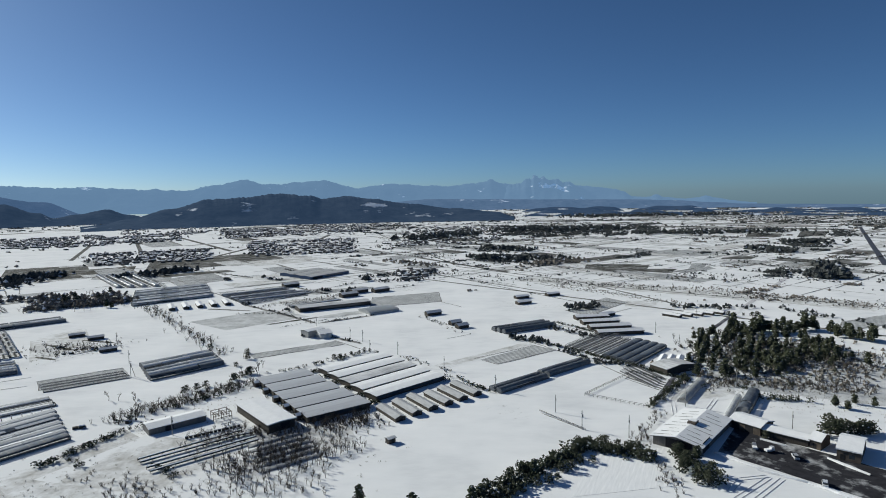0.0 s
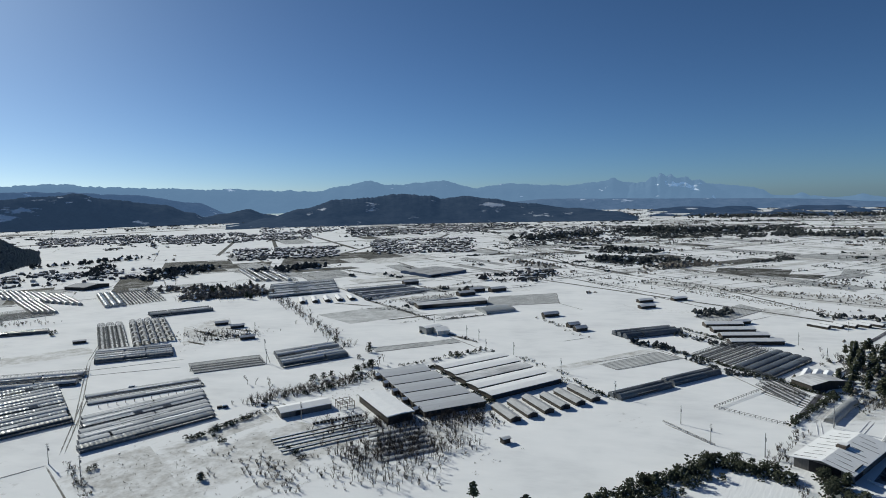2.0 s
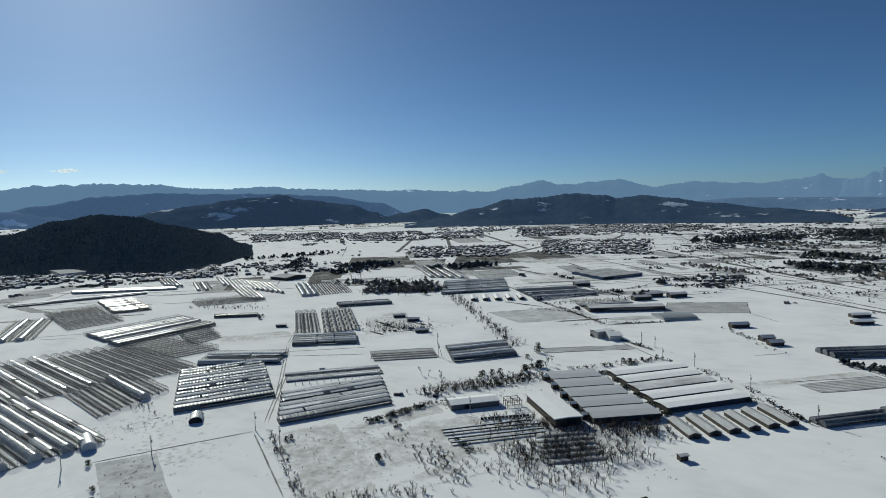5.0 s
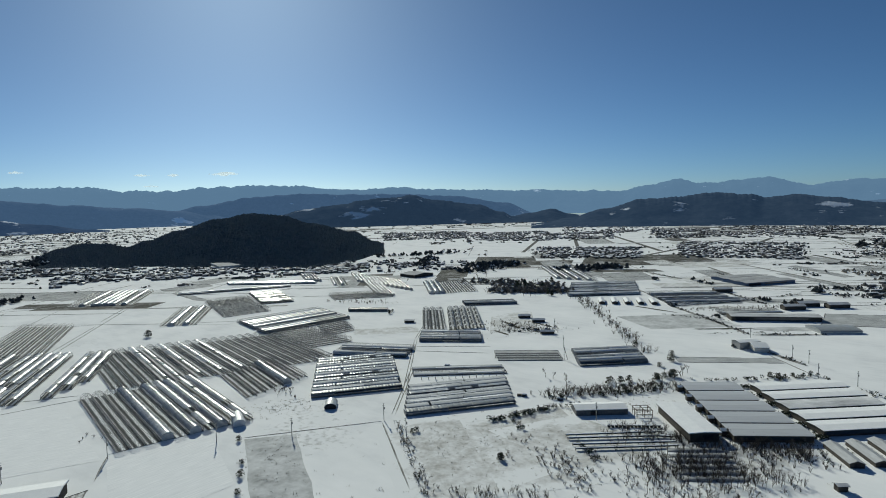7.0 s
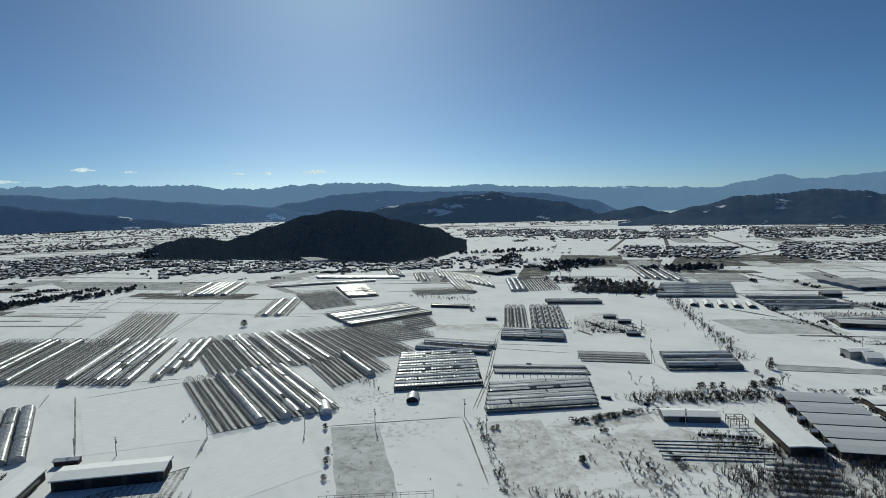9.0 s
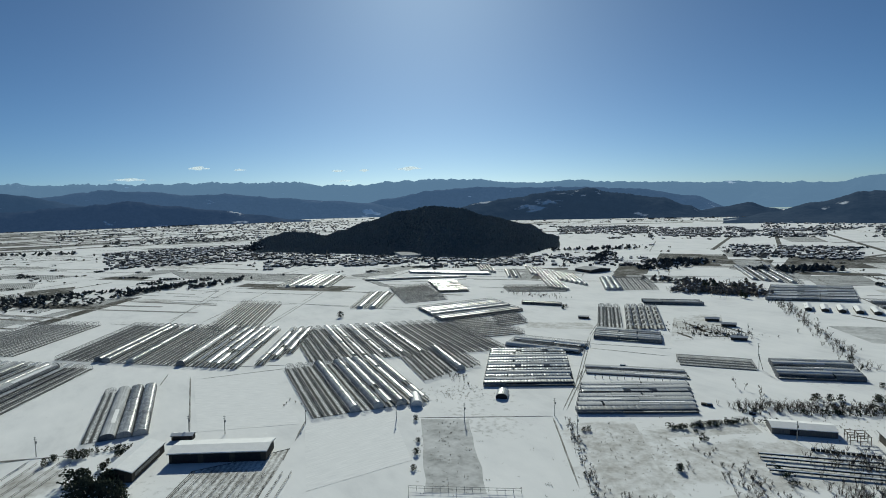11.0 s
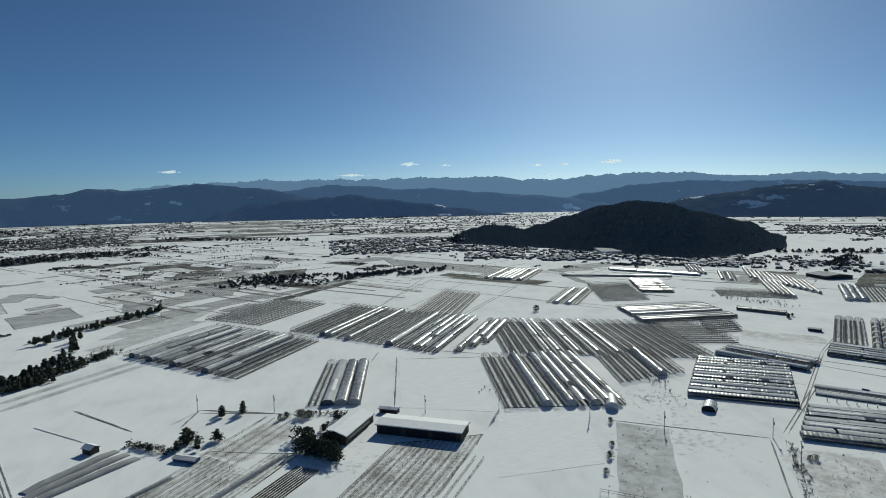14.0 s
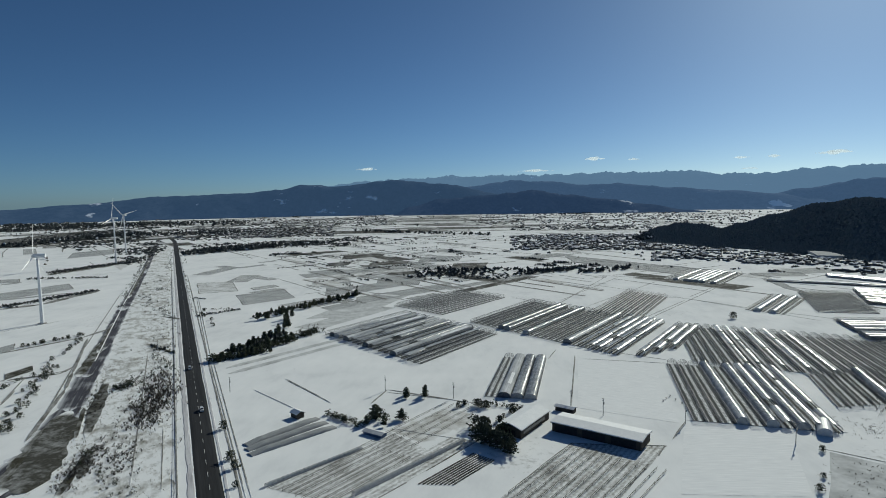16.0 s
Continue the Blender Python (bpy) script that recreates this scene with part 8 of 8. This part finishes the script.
def vehicle(x, y, ang, kind, label):
    """A small car or light truck: body, cabin glass, wheels, lamps."""
    ob = thing(kind, pose(x, y, 0.12, 0, 0, ang), label, "truck" if kind == "light_truck" else "car", "vehicles")
    if kind == "light_truck":
        part("body", Shape().prism([(-0.72, 0.35), (0.72, 0.35), (0.72, 0.75), (-0.72, 0.75)], -1.6, 1.6), "car", ob)
        part("cab", Shape().prism([(-0.7, 0.75), (0.7, 0.75), (0.6, 1.75), (-0.6, 1.75)], 0.5, 1.55), "car", ob)
        part("load_bed", Shape().box(-1.6, -0.72, 0.75, 0.4, 0.72, 1.05), "roof_snow", ob)
        part("windscreen", Shape().box(1.5, -0.58, 1.05, 1.58, 0.58, 1.6), "glass", ob)
    else:
        s = Shape().prism([(-0.8, 0.3), (0.8, 0.3), (0.82, 0.75), (0.7, 0.95), (-0.7, 0.95), (-0.82, 0.75)], -2.0, 2.0)
        part("body", s, "car", ob)
        part("cabin", Shape().prism([(-0.7, 0.95), (0.7, 0.95), (0.58, 1.5), (-0.58, 1.5)], -1.6, 0.9), "glass", ob)
        part("roof", Shape().box(-1.4, -0.58, 1.5, 0.7, 0.58, 1.56), "car", ob)
    for wx in (-1.2, 1.2):
        for wy in (-0.78, 0.62):
            part("wheel", Shape().tube([(wx, wy, 0.3), (wx, wy + 0.16, 0.3)], 0.3, 0.3, 12), "rubber", ob)
    for wy in (-0.6, 0.4):
        part("headlight", Shape().box(1.98 if kind != "light_truck" else 1.58, wy, 0.6, 2.03 if kind != "light_truck" else 1.63, wy + 0.2, 0.75), "white", ob)
    return ob


vehicle(-240.6, -119.9, 27.6, "car", "pale car driving on the cleared highway")
vehicle(-302.4, -156.1, 28, "car", "dark car driving on the cleared highway")
vehicle(107.3, 198.2, 70, "light_truck", "white light truck parked in the dark yard")
vehicle(111.1, 195.8, 15, "light_truck", "white light truck parked in the dark yard")
vehicle(116.9, 190.4, 75, "car", "white car parked in the dark yard")
vehicle(114.9, 171.9, 60, "car", "white van parked beside the yard")
vehicle(-204.3, 244.4, 30, "car", "dark car parked by the greenhouses")


def fence(x1, y1, x2, y2, h, gap_m, label, material="wood"):
    d = math.hypot(x2 - x1, y2 - y1)
    ob = thing("fence", pose(x1, y1, 0, 0, 0, math.degrees(math.atan2(y2 - y1, x2 - x1))), label, "fence")
    n = max(2, int(d / gap_m))
    for i in range(n + 1):
        part("post", Shape().box(d * i / n - 0.06, -0.06, -0.1, d * i / n + 0.06, 0.06, h), material, ob)
    for z in (h * 0.45, h * 0.9):
        part("rail", Shape().box(0, -0.04, z, d, 0.04, z + 0.1), material, ob)
    return ob


for a in ((62.0, 255.6, 84.7, 239.2), (62.0, 255.6, 93.6, 287.4), (84.7, 239.2, 108.8, 269.0), (93.6, 287.4, 108.8, 269.0)):
    fence(*a, 1.3, 2.0, "dark weathered fence round a snowy plot", "rubber")
for a in ((-156.0, 86.3, -133.8, 113.5), (-149.9, 82.9, -156.0, 86.3)):
    fence(*a, 1.6, 2.5, "pipe rail fence at the field edge", "steel")
fence(38.9, 237.4, 53.1, 216.8, 0.7, 4.0, "low kerb fence beside the snow field", "wood")
fence(19.7, 180.6, 50.9, 207.6, 1.2, 3.0, "low fence along the hedge", "wood")
fence(-168.2, -93.1, -317.7, -171.6, 0.9, 6.0, "guard rail along the highway", "steel")
fence(-317.7, -171.6, -637.7, -343.2, 0.9, 6.0, "guard rail along the highway", "steel")

# snow-topped stakes between two greenhouse blocks
x1, y1, x2, y2 = -200.9, 219.0, -170.1, 247.9
for i in range(13):
    ob = thing("stake", pose(x1 + (x2 - x1) * i / 12, y1 + (y2 - y1) * i / 12, 0, 0, 0, 30), "short dark stake capped with snow", "stake", "stakes in a row")
    part("post", Shape().box(-0.12, -0.12, -0.1, 0.12, 0.12, 1.2), "wood", ob)
    part("snow_cap", Shape().tube([(0, 0, 1.2), (0, 0, 1.5)], 0.35, 0.15, 8), "roof_snow", ob)

# clutter of the yard by the run-down sheds
def junk_heap(x, y, seed):
    """A low heap of tarpaulins, pallets and crates with snow caught on it."""
    rnd = random.Random(seed)
    ob = thing("junk_heap", pose(x, y, 0, 0, 0, rnd.random() * 90), "dark heap of pallets and crates patched with snow", "junk", "junk in the yard")
    for k in range(4):
        a, b = rnd.uniform(-2.4, 2.0), rnd.uniform(-1.6, 1.4)
        l, w, h = rnd.uniform(0.9, 2.2), rnd.uniform(0.7, 1.5), rnd.uniform(0.4, 1.3)
        part("crate", Shape().prism([(b, -0.05), (b + w, -0.05), (b + w * 0.95, h), (b + w * 0.1, h * 0.9)], a, a + l), rnd.choice(("wood", "rust", "rubber", "roof_blue")), ob)
    part("snow_cap", Shape().prism([(b + w * 0.1, h * 0.9 + 0.01), (b + w * 0.95, h + 0.01), (b + w * 0.6, h + 0.2)], a + 0.1, a + l - 0.1), "roof_snow", ob)
    return ob


for k, (x, y) in enumerate(((-235.8, 354.9), (-221.4, 351.4), (-212.5, 350.2), (-207.4, 355.3), (-221.8, 340.4), (-118.2, 226.4), (-128.3, 230.0), (-145.2, 226.3))):
    junk_heap(x, y, k)

# low film tunnels and trellises near the highway
def low_tunnel(x1, y1, x2, y2, w, h, label, material):
    d = math.hypot(x2 - x1, y2 - y1)
    ob = thing("low_tunnel", pose(x1, y1, 0, 0, 0, math.degrees(math.atan2(y2 - y1, x2 - x1))), label, "tunnel", "low tunnels")
    s = sheet(0, d, w, 0.25, h, 0, 0, int(abs(x1)), 0.02)
    for i, p in enumerate(s.v):
        s.v[i] = (p[0], p[1] - w / 2, p[2])
    part("film_cover", s, material, ob, "ribbed film cover", smooth=True)
    hoop = Shape()
    for k in range(int(d / 2) + 1):
        hoop.tube([(k * 2.0, y - w / 2, z) for y, z in arch(w, 0.25, h, 6)], 0.04)
    part("pipe_frame", hoop, "steel", ob)
    return ob


low_tunnel(-170.4, -39.0, -211.2, -6.5, 1.6, 1.5, "long narrow tunnel of shiny ribbed film", "film")
low_tunnel(100.8, 244.5, 120.9, 271.7, 4.2, 2.2, "round tunnel of clear film in a snowy yard", "oldfilm")
low_tunnel(110.3, 225.1, 127.8, 250.3, 2.6, 1.6, "round tunnel of clear film in a snowy yard", "film")
low_tunnel(-175.3, -68.0, -203.9, -43.1, 1.4, 1.2, "long low tunnel with dark sides", "oldfilm")


def fleece(x1, y1, x2, y2, w, h):
    """A broad soft tunnel of grey fleece, sagging along its crown."""
    d = math.hypot(x2 - x1, y2 - y1)
    s = Shape()
    n, c = int(d / 1.5), 9
    for i in range(n + 1):
        u = i / n
        end = min(1.0, 0.35 + 4 * min(u, 1 - u))
        for j in range(c):
            a = math.pi * j / (c - 1)
            k = h * end * (1 + 0.10 * fbm(i * 0.7 + x1, j * 0.3))
            s.v.append((d * u, -math.cos(a) * w / 2, k * math.sin(a) ** 0.8 - 0.03))
    for i in range(n):
        for j in range(c - 1):
            s.f.append((i * c + j, i * c + j + 1, i * c + c + j + 1, i * c + c + j))
            s.m.append(0)
    return single("low_tunnel", s, "greynet", pose(x1, y1, 0, 0, 0, math.degrees(math.atan2(y2 - y1, x2 - x1))), "broad low tunnel of sagging grey fleece", "tunnel", "fleece tunnels", smooth=True)


for a in ((-205.9, -86.8, -233.0, -67.2), (-202.0, -84.7, -228.8, -62.6), (-197.9, -82.0, -224.2, -58.0)):
    fleece(*a, 3.8, 1.3)
# mounded beds among the bare trees
for i in range(6):
    X, Y = -60.8, 186.9
    a = radians(40)
    ox, oy = X - math.sin(a) * i * 4.4 + math.cos(a) * i * 0.8, Y + math.cos(a) * i * 4.4 + math.sin(a) * i * 0.8
    fleece(ox, oy, ox + 21 * math.cos(radians(36)), oy + 21 * math.sin(radians(36)), 2.6, 0.8)
x1, y1, x2, y2 = -169.4, -26.4, -201.1, -2.7
d = math.hypot(x2 - x1, y2 - y1)
for i in range(9):
    s = Shape().prism([(-0.28, -0.05), (0.28, -0.05), (0.2, 0.2), (-0.2, 0.2)], 11 + 0.8 * i, d)
    single("crop_ridge", s, "turf", pose(x1, y1, 0.05, 0, 0, math.degrees(math.atan2(y2 - y1, x2 - x1))) @ pose(0, -1.1 * i, 0), "crop ridge under black mulch film between snowy furrows", "crop row", "mulched crop rows")


def trellis(x1, y1, x2, y2, rows, step, h=1.0):
    d = math.hypot(x2 - x1, y2 - y1)
    ang = math.degrees(math.atan2(y2 - y1, x2 - x1))
    for i in range(rows):
        m = pose(x1, y1, 0, 0, 0, ang) @ pose(0, step * i, 0)
        ob = thing("trellis", m, "row of stakes and wires with dry stems", "trellis", "trellis rows")
        for k in range(int(d / 4) + 1):
            part("post", Shape().box(k * 4 - 0.04, -0.04, -0.1, k * 4 + 0.04, 0.04, h), "wood", ob)
        for z in (0.35, 0.9):
            part("wire", Shape().box(0, -0.05, z, d, 0.05, z + 0.08), "wood", ob)


trellis(-172.6, -61.6, -206.5, -39.4, 7, -3.0)
trellis(-172.8, 8.1, -208.1, 33.2, 12, -3.0)
trellis(-214.1, -38.6, -251.2, -15.0, 5, -4.0)


def cloud(az, el, length, height, seed):
    """A low streak of small rounded puffs."""
    rnd = random.Random(seed)
    bm = bmesh.new()
    for _ in range(12):
        u = rnd.uniform(-1, 1)
        k = 1.05 - abs(u)
        m = Matrix.Translation((u * length, rnd.gauss(0, 15), rnd.uniform(-0.1, 0.3) * height * k)) @ Matrix.Diagonal((length * 0.3 * k, 30 * k, height * 0.42 * k, 1))
        bmesh.ops.create_icosphere(bm, subdivisions=2, radius=1.0, matrix=m)
    me = bpy.data.meshes.new("cloud")
    bm.to_mesh(me)
    bm.free()
    me.materials.append(M["cloud"])
    me.polygons.foreach_set("use_smooth", [True] * len(me.polygons))
    x, y = polar(az, 4600)
    return single("cloud", me, "cloud", pose(x, y, 90 + 4600 * math.tan(radians(el)), 0, 0, az), "small white cloud low over the mountains", "cloud", "clouds", kind="structure")


for k, (az, el, l, h) in enumerate(((79.25, 3.32, 95, 26), (75.64, 3.19, 50, 18), (66.82, 3.01, 70, 16), (64.37, 3.01, 50, 20), (60.19, 3.08, 110, 28),
                                    (60.05, 3.13, 110, 26), (66.10, 2.04, 60, 18), (100.63, 2.79, 90, 24), (78.96, 3.37, 80, 24), (84.43, 2.36, 150, 20))):
    cloud(az, el, l, h, k)
